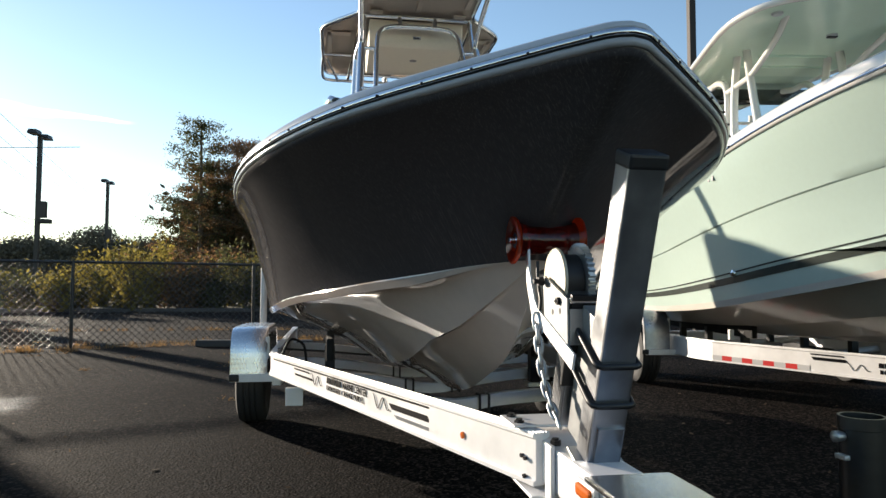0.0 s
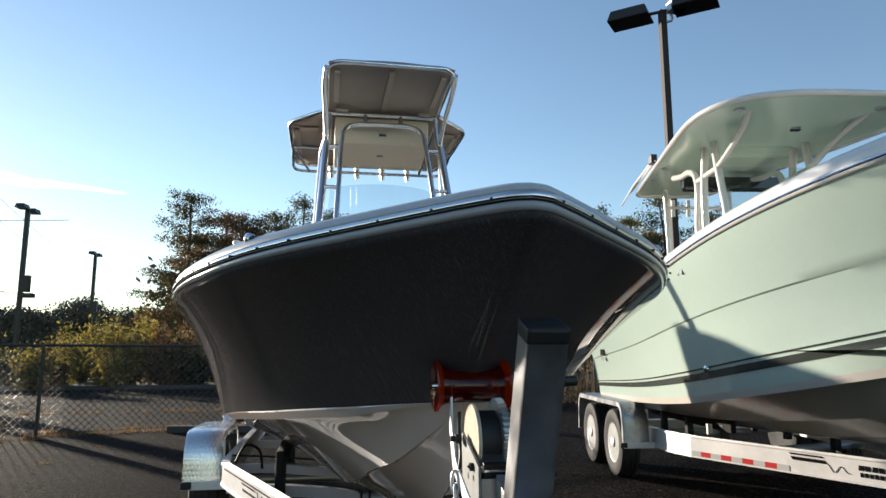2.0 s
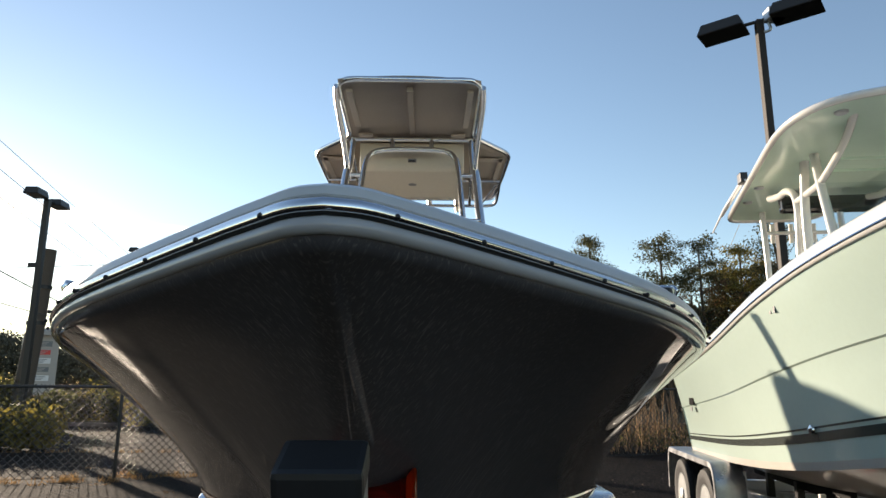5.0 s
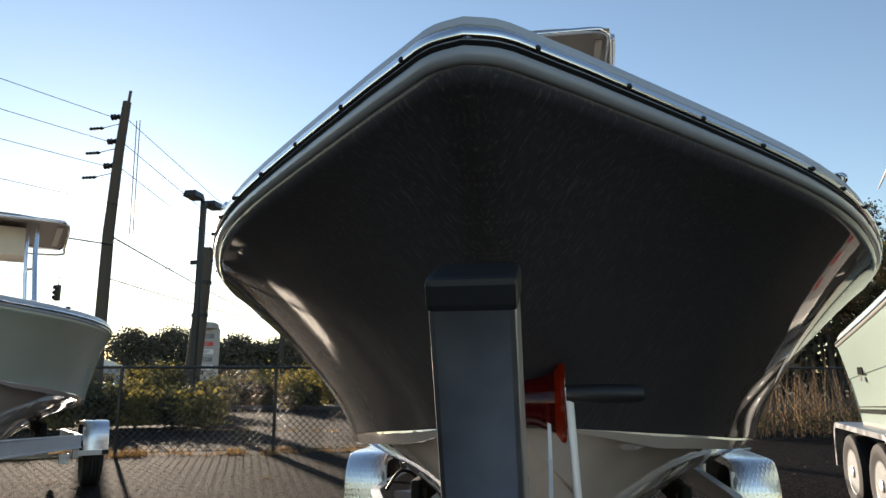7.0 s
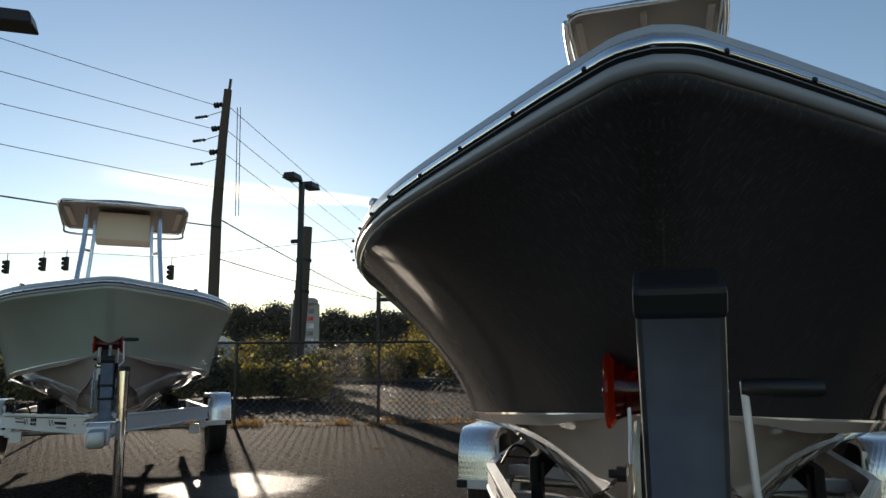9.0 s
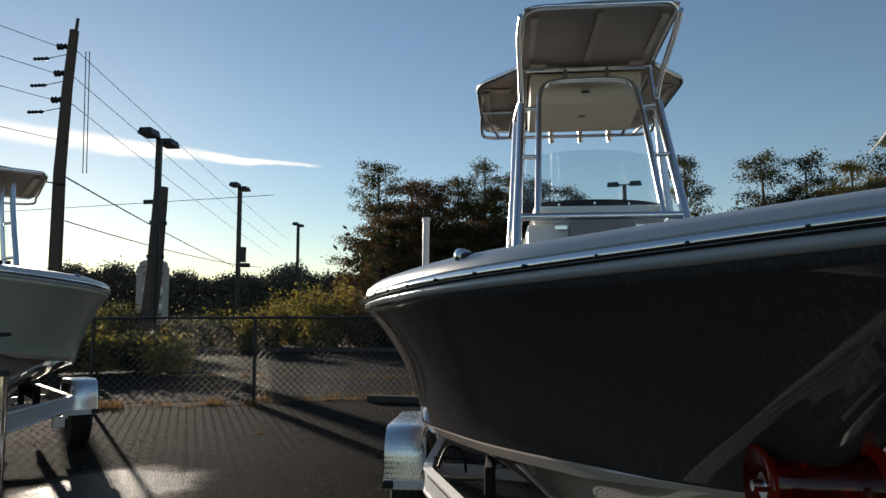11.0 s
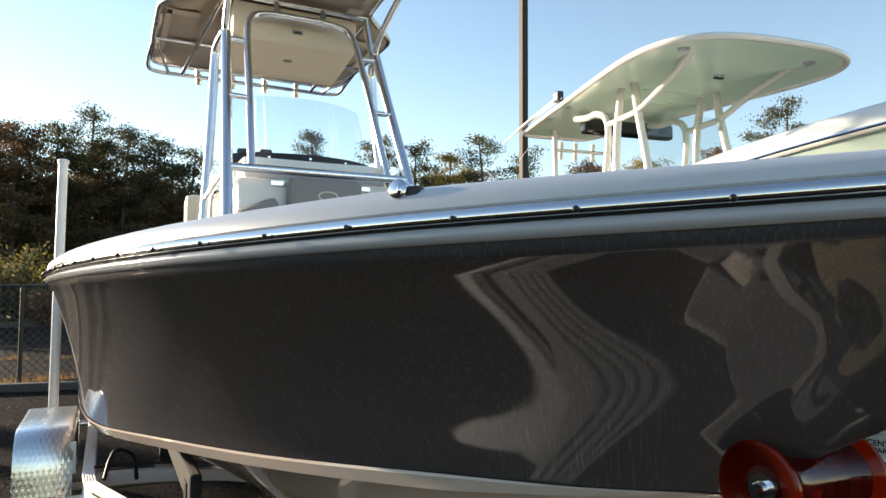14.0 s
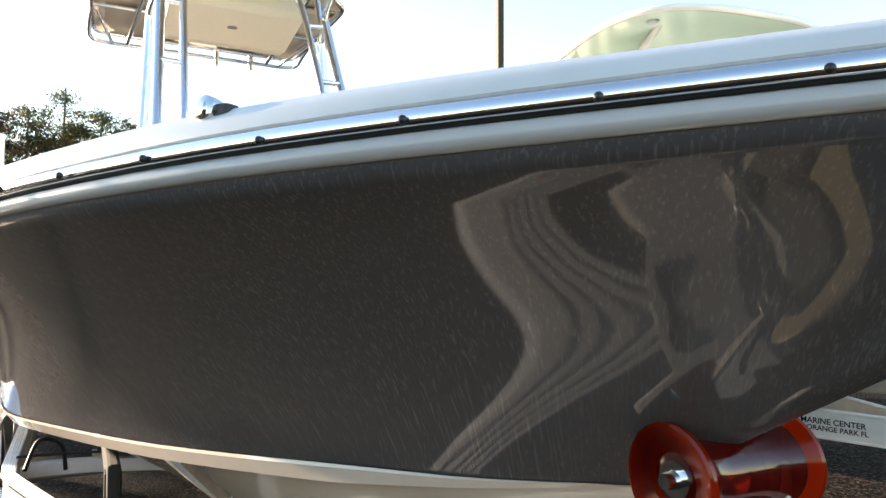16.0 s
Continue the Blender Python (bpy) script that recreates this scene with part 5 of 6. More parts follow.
def mint_boat():
    b = thing("boat", "mint green centre-console boat with a moulded hardtop, on a tandem trailer", "boat", MINT_AT)
    us = [k / 48 for k in range(49)]
    rail, water, keel = ([Vector(interp(c, u)) for u in us] for c in (MINT_RAIL, MINT_WATER, MINT_KEEL))

    def side_point(u, v, out=0.0):
        s, w = Vector(interp(MINT_RAIL, u)), Vector(interp(MINT_WATER, u))
        s.z -= 0.04
        p = interp([(0, 1.5), (0.5, 1.7), (1, 1.35)], u)[0]
        # a knuckle two thirds up: the side stands steeper above it
        h = v ** p
        q = Vector((w.x + (s.x - w.x) * h - out, w.y + (s.y - w.y) * h, w.z + (s.z - w.z) * v))
        if v > 0.56:
            q.x -= 0.010 * min(1, u / 0.1)
        return q
    vs = [0, 0.08, 0.16, 0.25, 0.34, 0.43, 0.5, 0.555, 0.565, 0.62, 0.7, 0.8, 0.9, 1.0]
    mirrored_sheet("hull_topside", [[side_point(u, v) for v in vs] for u in us], M_HULL_MINT, b, "glossy mint topsides with a long knuckle line", smooth=30)
    rows = []
    for u, w, k in zip(us, water, keel):
        f = min(1.0, u / 0.15)
        band = w + Vector((0.01 * f, 0, -0.05 * f))
        chine = w + Vector((0.11 * f, 0, -0.035 * f)) if u else w
        chine.x = min(chine.x, 0)
        band.x = min(band.x, 0)
        row = [w, band, chine]
        a = chine.lerp(k, 0.38) + Vector((0, 0, -0.05 * f))
        a2 = chine.lerp(k, 0.43) + Vector((0, 0, -0.015 * f))
        c = chine.lerp(k, 0.72) + Vector((0, 0, -0.045 * f))
        c2 = chine.lerp(k, 0.76) + Vector((0, 0, -0.015 * f))
        rows.append(row + [chine.lerp(a, 0.5), a, a2, a2.lerp(c, 0.5), c, c2, c2.lerp(k, 0.5), k])
    mirrored_sheet("hull_bottom", rows, M_BOTTOM_WHITE, b, "white gelcoat running bottom with strakes", smooth=25)
    n = len(us) - 1
    prof = [keel[n], rows[n][2], rows[n][1], water[n], rail[n]]
    outline = [(p.x, p.y, p.z) for p in prof] + [(-p.x, p.y, p.z) for p in reversed(prof[1:])]
    mesh_ob("transom", outline, [tuple(range(len(outline)))], M_HULL_MINT, b)
    # stripes along the foot of the side
    for v0, v1, mat, nm in ((0.110, 0.163, M_STRIPE, "dark_stripe"), (0.184, 0.196, M_STRIPE, "pin_stripe")):
        mirrored_sheet(nm, [[side_point(u, v, 0.004) for v in (v0, (v0 + v1) / 2, v1)] for u in us[2:]], mat, b, smooth="all")
    # rub rail and broad white gunwale
    verts_l = [[p + Vector((o, 0, z)) for o, z in ((0.0, -0.05), (-0.022, -0.045), (-0.030, -0.02), (-0.022, 0.0), (0, 0.004))] for p in rail]
    r = mirrored_sheet("rub_rail", verts_l, M_WHITE_GEL, b, "white rub rail with a steel insert", smooth=60)
    mirrored_sheet("steel_strip", [[p + Vector((o, 0, z)) for o, z in ((-0.029, -0.028), (-0.034, -0.022), (-0.030, -0.014))] for p in rail], M_STEEL, r, smooth=60)
    rows = []
    for u, p in zip(us, rail):
        reach = 0.9 * (1 - u) + 0.05
        rows.append([p, inward(p, reach, 0.0, 0.04), inward(p, reach, 0.02, 0.075), inward(p, reach, 0.06, 0.10), inward(p, reach, 0.16, 0.125), inward(p, reach, 0.26, 0.13), inward(p, reach, 0.29, 0.10), inward(p, reach, 0.30, -0.5)])
    mirrored_sheet("deck_cap", rows, M_WHITE_GEL, b, "broad white gunwale cap", smooth=45)
    sole = [(min(q.x, -0.02), q.y, 1.25) for q in (inward(p, 0.4, 0.28, 0) for p in rail[3:])]
    verts = sole + [(-x, y, z) for x, y, z in reversed(sole)]
    mesh_ob("cockpit_sole", verts, [tuple(range(len(verts)))], M_WHITE_GEL, b)
    # hardtop: crowned shell, pale mint below, white rim
    half = [(0.0, -2.46), (-0.34, -2.45), (-0.62, -2.38), (-0.80, -2.24), (-0.885, -2.04), (-0.905, -1.80), (-0.865, -1.42), (-0.69, -0.35), (-0.55, 0.50), (-0.46, 0.98), (-0.35, 1.13), (0.0, 1.15)]
    rim = [Vector((x, y, 0)) for x, y in half] + [Vector((-x, y, 0)) for x, y in reversed(half[1:-1])]
    rim = smooth_path(rim, 4, True)
    def roof_z(x, y):
        return 3.222 - 0.045 * max(0.0, 1.0 - y) / 3.46 + 0.015 * (1 - (x / 0.9) ** 2)
    cen = Vector((0, -0.7, 0))
    levels = [(1.0, 0.0), (0.9, 0.0), (0.7, 0.0), (0.45, 0.0), (0.2, 0.0), (0.02, 0.0)]
    def shell(name, dz, mat, lab, parent, flip=1, edge=0.0):
        verts, faces = [], []
        m = len(rim)
        for s, _ in levels:
            for p in rim:
                q = cen.lerp(p, s)
                verts.append((q.x, q.y, roof_z(q.x, q.y) + dz * (1 - 0.6 * max(0, s - 0.85) / 0.15)))
        for i in range(len(levels) - 1):
            for j in range(m):
                faces.append((i * m + j, i * m + (j + 1) % m, (i + 1) * m + (j + 1) % m, (i + 1) * m + j))
        return mesh_ob(name, verts, faces, mat, parent, lab, smooth="all")
    under = shell("hardtop", 0.008, M_MINT_TOP, "moulded hardtop with a pale mint underside", b)
    shell("hardtop_skin", 0.05, M_WHITE_GEL, "white upper skin", under)
    tube("hardtop_rim", [(p.x, p.y, roof_z(p.x, p.y) + 0.004) for p in rim], 0.026, M_WHITE_GEL, under, 10, closed=True, label="white rounded rim")
    # recessed panel, lights, ribs below
    for y, x0, x1 in ((-1.05, -0.25, 0.40), (-0.72, -0.30, 0.62)):
        box("panel_rib", (x0, y - 0.015, roof_z(0, y) - 0.015), (x1, y + 0.015, roof_z(0, y) + 0.015), M_MINT_TOP, under, 0.006)
    for x, y in ((0.12, -1.60), (-0.62, -2.09), (0.52, -2.15), (-0.55, -0.25), (-0.48, 0.30)):
        lathe("roof_light", [(-0.05, 0.0), (-0.05, 0.035), (-0.042, 0.045), (-0.03, 0.045)], M_GALV, under, "z", (x, y, roof_z(x, y) + 0.040), 16, "small chrome roof light")
    box("spreader", (0.08, -1.62, roof_z(0, -2) - 0.014), (0.16, -1.58, roof_z(0, -2) + 0.0), M_DARK_METAL, under, 0.004)
    # white pipework
    for sx in (-1, 1):
        lx = -0.43 if sx < 0 else 0.45
        tube("hardtop_leg", smooth_path([(lx, -1.60, 1.25), (lx, -1.40, 2.3), (lx, -1.24, 2.92), (lx, -1.17, 3.23)], 5), 0.036, M_WHITE_GEL, under, 12, label="white powder-coated leg")
        tube("hardtop_leg", smooth_path([(lx, -0.66, 1.25), (lx, -0.70, 2.35), (lx, -0.76, 2.80), (lx, -0.72, 3.00), (lx, -0.56, 3.085), (lx, -0.38, 3.09), (lx, -0.16, 3.13)], 5), 0.033, M_WHITE_GEL, under, 12, label="white powder-coated leg")
        tube("hardtop_leg", smooth_path([(lx, -0.86, 1.25), (lx, -0.89, 2.4), (lx, -0.91, 2.85), (lx, -0.99, 3.23)], 5), 0.036, M_WHITE_GEL, under, 12, label="white powder-coated leg")
        tube("hardtop_brace", smooth_path([(lx, -0.76, 2.935), (lx, -1.0, 2.945), (lx, -1.24, 2.96), (lx, -1.54, 3.06), (lx * 1.05, -1.78, 3.14), (lx * 1.14, -1.98, 3.21), (lx * 1.16, -2.05, 3.235)], 5), 0.028, M_WHITE_GEL, under, 10, label="white brace")
        tube("rear_leg", smooth_path([(0.18 * sx if sx < 0 else 0.60, 0.75, 1.25), (0.18 * sx if sx < 0 else 0.60, 0.75, 2.5), (0.195 * sx if sx < 0 else 0.60, 0.75, 3.23)], 4), 0.030, M_WHITE_GEL, under, 10, label="white powder-coated leg")
    tube("cross_pipe", [(-0.18, 0.75, 3.00), (0.60, 0.75, 3.00)], 0.020, M_WHITE_GEL, under)
    for x in (-0.10, 0.09, 0.32, 0.54):
        tube("rod_holder", [(x, 0.76, 3.10), (x + 0.01, 0.80, 2.90)], 0.025, M_WHITE_GEL, under)
    box("dark_panel", (-0.33, -0.16, 3.00), (0.76, -0.06, 3.16), M_WINDOW_DARK, under, 0.03, "dark smoked electronics panel")
    part("console", bm_box(bmesh.new(), (-0.45, -1.65, 1.25), (0.45, -0.7, 2.32), 0.06), M_WHITE_GEL, b, "white helm console", smooth=True)
    ws = mesh_ob("windscreen", [(-0.44, -1.5, 2.3), (0.44, -1.5, 2.3), (0.42, -1.25, 2.95), (-0.42, -1.25, 2.95)], [(0, 1, 2, 3)], M_GLASS, b, "clear windscreen")
    ws.visible_shadow = False
    # folded outrigger along the edge, its base on top
    tube("outrigger", [(-0.69, -0.25, 3.30), (-0.60, 0.7, 3.26), (-0.48, 1.60, 3.215)], [0.018, 0.014, 0.008], M_PVC, under, 8, label="telescopic outrigger pole")
    tube("outrigger", [(-0.70, -0.35, 3.27), (-0.55, 0.95, 3.25)], 0.010, M_PVC, under, 8)
    box("outrigger_base", (-0.74, -0.34, 3.25), (-0.67, -0.24, 3.35), M_DARK_METAL, under, 0.01, "dark outrigger base")
    tube("stay", [(-0.42, 0.80, 3.12), (-0.40, 1.30, 2.95)], 0.003, M_WHITE_GEL, under, 5)
    # side fittings
    p = side_point(0.63, 0.18, 0.01)
    lathe("tow_eye", [(0, 0.03), (-0.015, 0.028), (-0.022, 0.015), (-0.03, 0)], M_STEEL, b, "x", tuple(p), 16, "polished through-hull fitting")
    p, q = side_point(0.955, 0.62, 0.006), side_point(0.972, 0.55, 0.006)
    box("brand_mark", (p.x - 0.002, p.y - 0.10, p.z - 0.045), (p.x + 0.004, p.y + 0.06, p.z + 0.02), M_DECAL, b, 0.001, "dark brand mark drawn as plain shape")
    box("brand_mark", (p.x - 0.004, p.y - 0.05, p.z - 0.10), (p.x + 0.002, p.y + 0.02, p.z - 0.06), M_GREY_DECAL, b, 0.001)
    p = side_point(0.66, 0.90, 0.006)
    for k in range(2):
        box("small_mark", (p.x - 0.003, p.y + 0.07 * k, p.z - 0.02), (p.x + 0.004, p.y + 0.03 + 0.07 * k, p.z + 0.02), M_GREY_DECAL, b, 0.001)
    return b, side_point


mint_boat()


def mint_trailer():
    t = thing("boat_trailer", "aluminium tandem-axle boat trailer under the mint boat", "trailer", MINT_AT)
    for sgn in (-1, 1):
        path = [(0.25, -3.43), (-0.295, -2.355), (-0.84, -1.28), (-0.905, -1.08), (-0.93, -0.80), (-0.93, 0.7)] if sgn < 0 else [(0.31, -3.43), (0.60, -2.355), (0.88, -1.28), (0.915, -1.08), (0.93, -0.80), (0.93, 0.7)]
        beam = sweep_rect("side_beam", path, 0.04, 0.350, 0.525, M_ALU_BEAM, t, "bright aluminium side beam")
        if sgn < 0:
            b, a = Vector((0.25, -3.43, 0)), Vector((-0.84, -1.28, 0))
            d = (b - a).normalized()
            side = Vector((d.y, -d.x, 0))
            if side.x > 0:
                side = -side
            off = side * 0.020
            m_at, bar, wave, length = decal_on_beam(beam, a + off + Vector((0, 0, 0.36)), b + off + Vector((0, 0, 0.36)), 0.0, side)
            for k in range(9):
                bar("reflector", 0.003 + 0.1015 * k, 0.1045 + 0.1015 * k, 0.005, 0.045, M_RED_TAPE if k % 2 else M_WHITE_TAPE)
            bar("stripe", 0.93, 1.19, 0.130, 0.141, M_DECAL, -0.01)
            bar("stripe", 0.95, 1.215, 0.092, 0.116, M_DECAL, -0.02)
            wave(1.21)
            for k in range(6):
                bar("name_bar", 1.43 + 0.046 * k, 1.466 + 0.046 * k, 0.082, 0.116, M_DECAL, -0.004 if k % 2 else 0.004)
            for k in range(9):
                bar("number_bar", 1.44 + 0.033 * k, 1.462 + 0.033 * k, 0.039, 0.068, M_DECAL)
            lettering("lettering", "MARINE CENTER", 0.049, m_at(1.722, 0.081) @ Matrix.Diagonal((0.97, 1, 1, 1)), M_DECAL, beam)
            lettering("lettering", "ORANGE PARK FL", 0.043, m_at(1.757, 0.039) @ Matrix.Diagonal((0.97, 1, 1, 1)), M_DECAL, beam)
        fender(t, sgn, -0.62, 1.22, 0.34, 0.76, 1.0, 1.25, M_ALU_WORN)
        wheel(t, 1.125 * sgn, -0.14, sgn, 0.335)
        wheel(t, 1.125 * sgn, 0.76, sgn, 0.335)
        box("bunk", (0.50 * sgn - 0.025, -1.35, 0.55), (0.50 * sgn + 0.025, 0.7, 0.66), M_BUNK, t, 0.01, "black carpeted bunk board")
        for y in (-1.2, -0.4, 0.3):
            box("bunk_bracket", (0.50 * sgn - 0.03, y, 0.38), (0.50 * sgn + 0.03, y + 0.07, 0.60), M_DARK_METAL, t, 0.003)
        box("hook", (0.70 * sgn - 0.02, -1.34, 0.54), (0.70 * sgn + 0.02, -1.30, 0.63), M_PVC, t, 0.004)
    for y, h in ((-2.1, 0.42), (-1.0, 0.84), (0.4, 0.93)):
        tube("cross_member", smooth_path([(-h, y, 0.42), (-h * 0.5, y, 0.38), (0, y, 0.36), (h * 0.5, y, 0.38), (h, y, 0.42)]), 0.04, M_ALU_BEAM, t, 8)
    box("tongue", (0.215, -5.3, 0.40), (0.345, -3.30, 0.52), M_ALU_BEAM, t, 0.008, "aluminium tongue tube")
    box("tail_lamp", (-1.16, 1.42, 0.42), (-1.04, 1.52, 0.54), M_PVC, t, 0.01, "pale lamp box on its arm")
    tube("lamp_arm", smooth_path([(-1.10, 1.47, 0.43), (-1.08, 1.45, 0.36), (-0.98, 1.25, 0.34), (-0.93, 0.9, 0.38)]), 0.014, M_GALV, t, 8)
    box("rear_cross", (-1.1, 0.68, 0.38), (1.1, 0.76, 0.48), M_ALU_BEAM, t, 0.006)


mint_trailer()

# free-standing steel pipe with a clamp bolt
pipe_at = Vector((0.90, 0.47, 0))
pipe = lathe("steel_pipe", [(0.0, 0.060), (0.62, 0.060), (0.622, 0.062), (0.655, 0.062), (0.655, 0.054), (0.30, 0.052), (0.30, 0)], M_DARK_PIPE, None, "z", tuple(pipe_at), 28)
tagged(pipe, "dull grey steel pipe standing open-topped on the asphalt", "pipe")
lathe("clamp_bolt", [(-0.060, 0.012), (-0.074, 0.016), (-0.090, 0.016), (-0.094, 0.010), (-0.094, 0)], M_GALV, pipe, "x", (pipe_at.x, pipe_at.y, 0.60), 12, "clamp bolt")
box("weld", (pipe_at.x - 0.075, pipe_at.y - 0.02, 0.535), (pipe_at.x - 0.055, pipe_at.y + 0.02, 0.55), M_GALV, pipe, 0.004)


# ---- street furniture ----
def lamp_head(name, x, y, z, turn, parent, w=0.62, d=0.42, h=0.20, tilt=0):
    bm = bmesh.new()
    lo = [(-w / 2, -d / 2, -h / 2), (w / 2, -d / 2, -h / 2), (w / 2, d / 2, -h / 2), (-w / 2, d / 2, -h / 2)]
    v = [bm.verts.new(p) for p in lo] + [bm.verts.new((px * 0.82, py * 0.8, h / 2)) for px, py, _ in lo]
    for f in ((0, 1, 2, 3), (4, 5, 6, 7), (0, 1, 5, 4), (1, 2, 6, 5), (2, 3, 7, 6), (3, 0, 4, 7)):
        bm.faces.new([v[i] for i in f])
    bmesh.ops.bevel(bm, geom=list(bm.edges), offset=0.015, segments=2, affect="EDGES")
    m = pose(x, y, z, tilt, 0, turn)
    bmesh.ops.transform(bm, matrix=m, verts=bm.verts)
    return part(name, bm, M_LAMP_DARK, parent, "dark shoebox lamp head")


def street_lamp(x, y, h, turn, label, r=0.075, box_at=None, square=True, spread=0.55, mat=None, head=(0.62, 0.42, 0.20)):
    mat = mat or M_LAMP_DARK
    t = thing("street_lamp", label, "street lamp", pose(x, y, 0))
    bm = bmesh.new()
    bm_box(bm, (-r, -r, 0.0), (r, r, h), 0.012)
    pole = part("pole", bm, mat, t)
    box("pole_base", (-r * 2.2, -r * 2.2, 0), (r * 2.2, r * 2.2, 0.05), M_LAMP_DARK, t, 0.01)
    c, s = math.cos(radians(turn)), math.sin(radians(turn))
    for k in (-1, 1):
        lamp_head("lamp_head", k * spread * c, k * spread * s, h + 0.03, turn, t, *head)
        tube("lamp_arm", [(0, 0, h - 0.02), (k * (spread - 0.22) * c, k * (spread - 0.22) * s, h)], 0.035, M_LAMP_DARK, t, 8)
    if box_at:
        box("control_box", (0.06, -0.12, box_at), (0.36, 0.12, box_at + 0.75), M_LAMP_DARK, t, 0.02, "dark equipment box on the pole")
        bm = bm_box(bmesh.new(), (0.08, -0.2, box_at - 0.25), (0.55, 0.2, box_at - 0.05), 0.03)
        part("loudspeaker", bm, M_LAMP_DARK, t)
    return t


lamp_right = street_lamp(6.80, 11.61, 8.72, -40, "tall brown square pole with two dark lamp heads", 0.07, mat=M_POLE, spread=0.70, head=(0.92, 0.62, 0.26))
box("camera_housing", (0.06, -0.32, 8.62), (0.42, -0.05, 8.86), M_GALV, lamp_right, 0.02, "grey floodlight housing")
tube("camera_bracket", smooth_path([(0.05, -0.07, 8.42), (0.16, -0.12, 8.46), (0.14, -0.1, 8.62)]), 0.03, M_GALV, lamp_right, 8)
street_lamp(-13.72, 31.5, 7.75, 88, "dark twin-head lamp pole in the far lot", 0.09, 4.0)
street_lamp(-16.5, 49.8, 8.3, 88, "dark twin-head lamp pole far off", 0.10, 4.2)
street_lamp(5.55, 34.0, 8.0, -14, "dark twin-head lamp pole behind the helm windscreen", 0.09)
street_lamp(-10.73, 18.1, 6.62, 92, "dark twin-head lamp pole behind the fence", 0.075, spread=0.62)
street_lamp(-8.95, 5.65, 5.85, 35, "dark twin-head lamp pole beside the pale boat", 0.07)

stub = tube("timber_pole", [(-13.1, 22.0, 0), (-12.85, 22.0, 3.2), (-12.72, 22.0, 5.95)], [0.30, 0.27, 0.24], M_WOOD_POLE, None, 14)
tagged(stub, "thick dark timber stub pole behind the fence", "pole")
for z in (3.4, 4.6):
    tube("band", [(-12.82 - (4 - z) * 0.05, 22.0, z), (-12.82 - (4 - z) * 0.05, 22.0, z + 0.12)], 0.30, M_DARK_METAL, stub, 14)
box("pole_sign", (-13.35, 21.95, 5.35), (-12.90, 22.05, 5.5), M_DARK_METAL, stub, 0.01)


def wire(points, r, parent, sag):
    a, b = Vector(points[0]), Vector(points[1])
    pts = [a.lerp(b, k / 20) + Vector((0, 0, -sag * 4 * (k / 20) * (1 - k / 20))) for k in range(21)]
    return tube("wire", pts, r, M_WIRE, parent, 5)


UP = thing("utility_pole", "leaning wooden utility pole with insulators and power lines", "utility pole", pose(-11.9, 15.2, 0))
top = Vector((0.33, 0, 8.75))
tube("pole", [(0.16, 0, 0), (0.13, 0, 5.0), (0.22, 0, 7.3), top], [0.17, 0.145, 0.125, 0.11], M_WOOD_POLE, UP, 14)
tube("pole_tip", [top - Vector((0, 0, 0.4)), top + Vector((0.08, 0, 0.32))], 0.04, M_WOOD_POLE, UP, 8)
for k, z in enumerate((8.33, 7.62, 6.92)):
    px = 0.10 + (z - 5.0) * 0.055
    lathe("insulator", [(0, 0.03), (0.03, 0.09), (0.08, 0.05), (0.12, 0.09), (0.18, 0.05), (0.24, 0.08), (0.28, 0.0)], M_DARK_METAL, UP, "x", (px - 0.40, 0, z), 12, "dark line insulator")
    lathe("strain_insulator", [(0, 0.02), (0.05, 0.05), (0.1, 0.03), (0.15, 0.05), (0.2, 0.03), (0.25, 0.05), (0.3, 0.03), (0.38, 0.05), (0.45, 0.02)], M_DARK_METAL, UP, "x", (px - 1.05, 0, z - 0.30), 10)
    tube("jumper", [(px - 0.60, 0, z - 0.29), (px - 0.05, 0, z - 0.2)], 0.012, M_WIRE, UP, 5)
    wire([(px - 0.35, 0, z), (-5.6 - 0.4 * k, -16, z)], 0.009, UP, 0.1)
    wire([(px, 0, z), (-9.0 - 0.8 * k, 46, z)], 0.010, UP, 0.15)
wire([(0.35, 0, 5.8), (-5.2, -16, 5.8)], 0.009, UP, 0.1)
wire([(0.3, 0, 4.9), (-9.5, 37, 4.9)], 0.02, UP, 0.2)
wire([(0.3, 0, 4.7), (-6.0, -16, 4.9)], 0.02, UP, 0.15)
wire([(0.28, 0, 3.8), (-2.0, 20, 4.0)], 0.015, UP, 0.2)
for x in (0.62, 0.72):
    tube("ground_lead", [(x + 0.02, 0.05, 8.2), (x + 0.1, 0.05, 5.0)], 0.012, M_WIRE, UP, 5)


def traffic_light(x, y, z):
    t = thing("traffic_light", "dark hanging traffic light over the far road", "traffic light", pose(x, y, z), group="traffic lights on the span wire")
    part("housing", bm_box(bmesh.new(), (-0.18, -0.12, -0.55), (0.18, 0.12, 0.55), 0.05), M_LAMP_DARK, t)
    for k in (-0.35, 0, 0.35):
        lathe("visor", [(-0.14, 0.15), (-0.34, 0.15), (-0.34, 0.12), (-0.16, 0.11), (-0.16, 0)], M_LAMP_DARK, t, "y", (0, 0, k), 14)
    tube("hanger", [(0, 0, 0.5), (0, 0, 1.1)], 0.03, M_WIRE, t, 6)
    return t


TL = [(-46.0, 40, 8.15), (-43.7, 40, 8.1), (-49.8, 40, 8.1), (-33.8, 40, 7.0)]
for p in TL:
    traffic_light(*p)
span = tube("span_wire", [(-70, 40, 10.4), (-50, 40, 9.2), (-43, 40, 8.95), (-33.8, 40, 8.1), (-15, 40, 8.9)], 0.02, M_WIRE, None, 5)
tagged(span, "thin black span wire carrying the traffic lights", "wire")

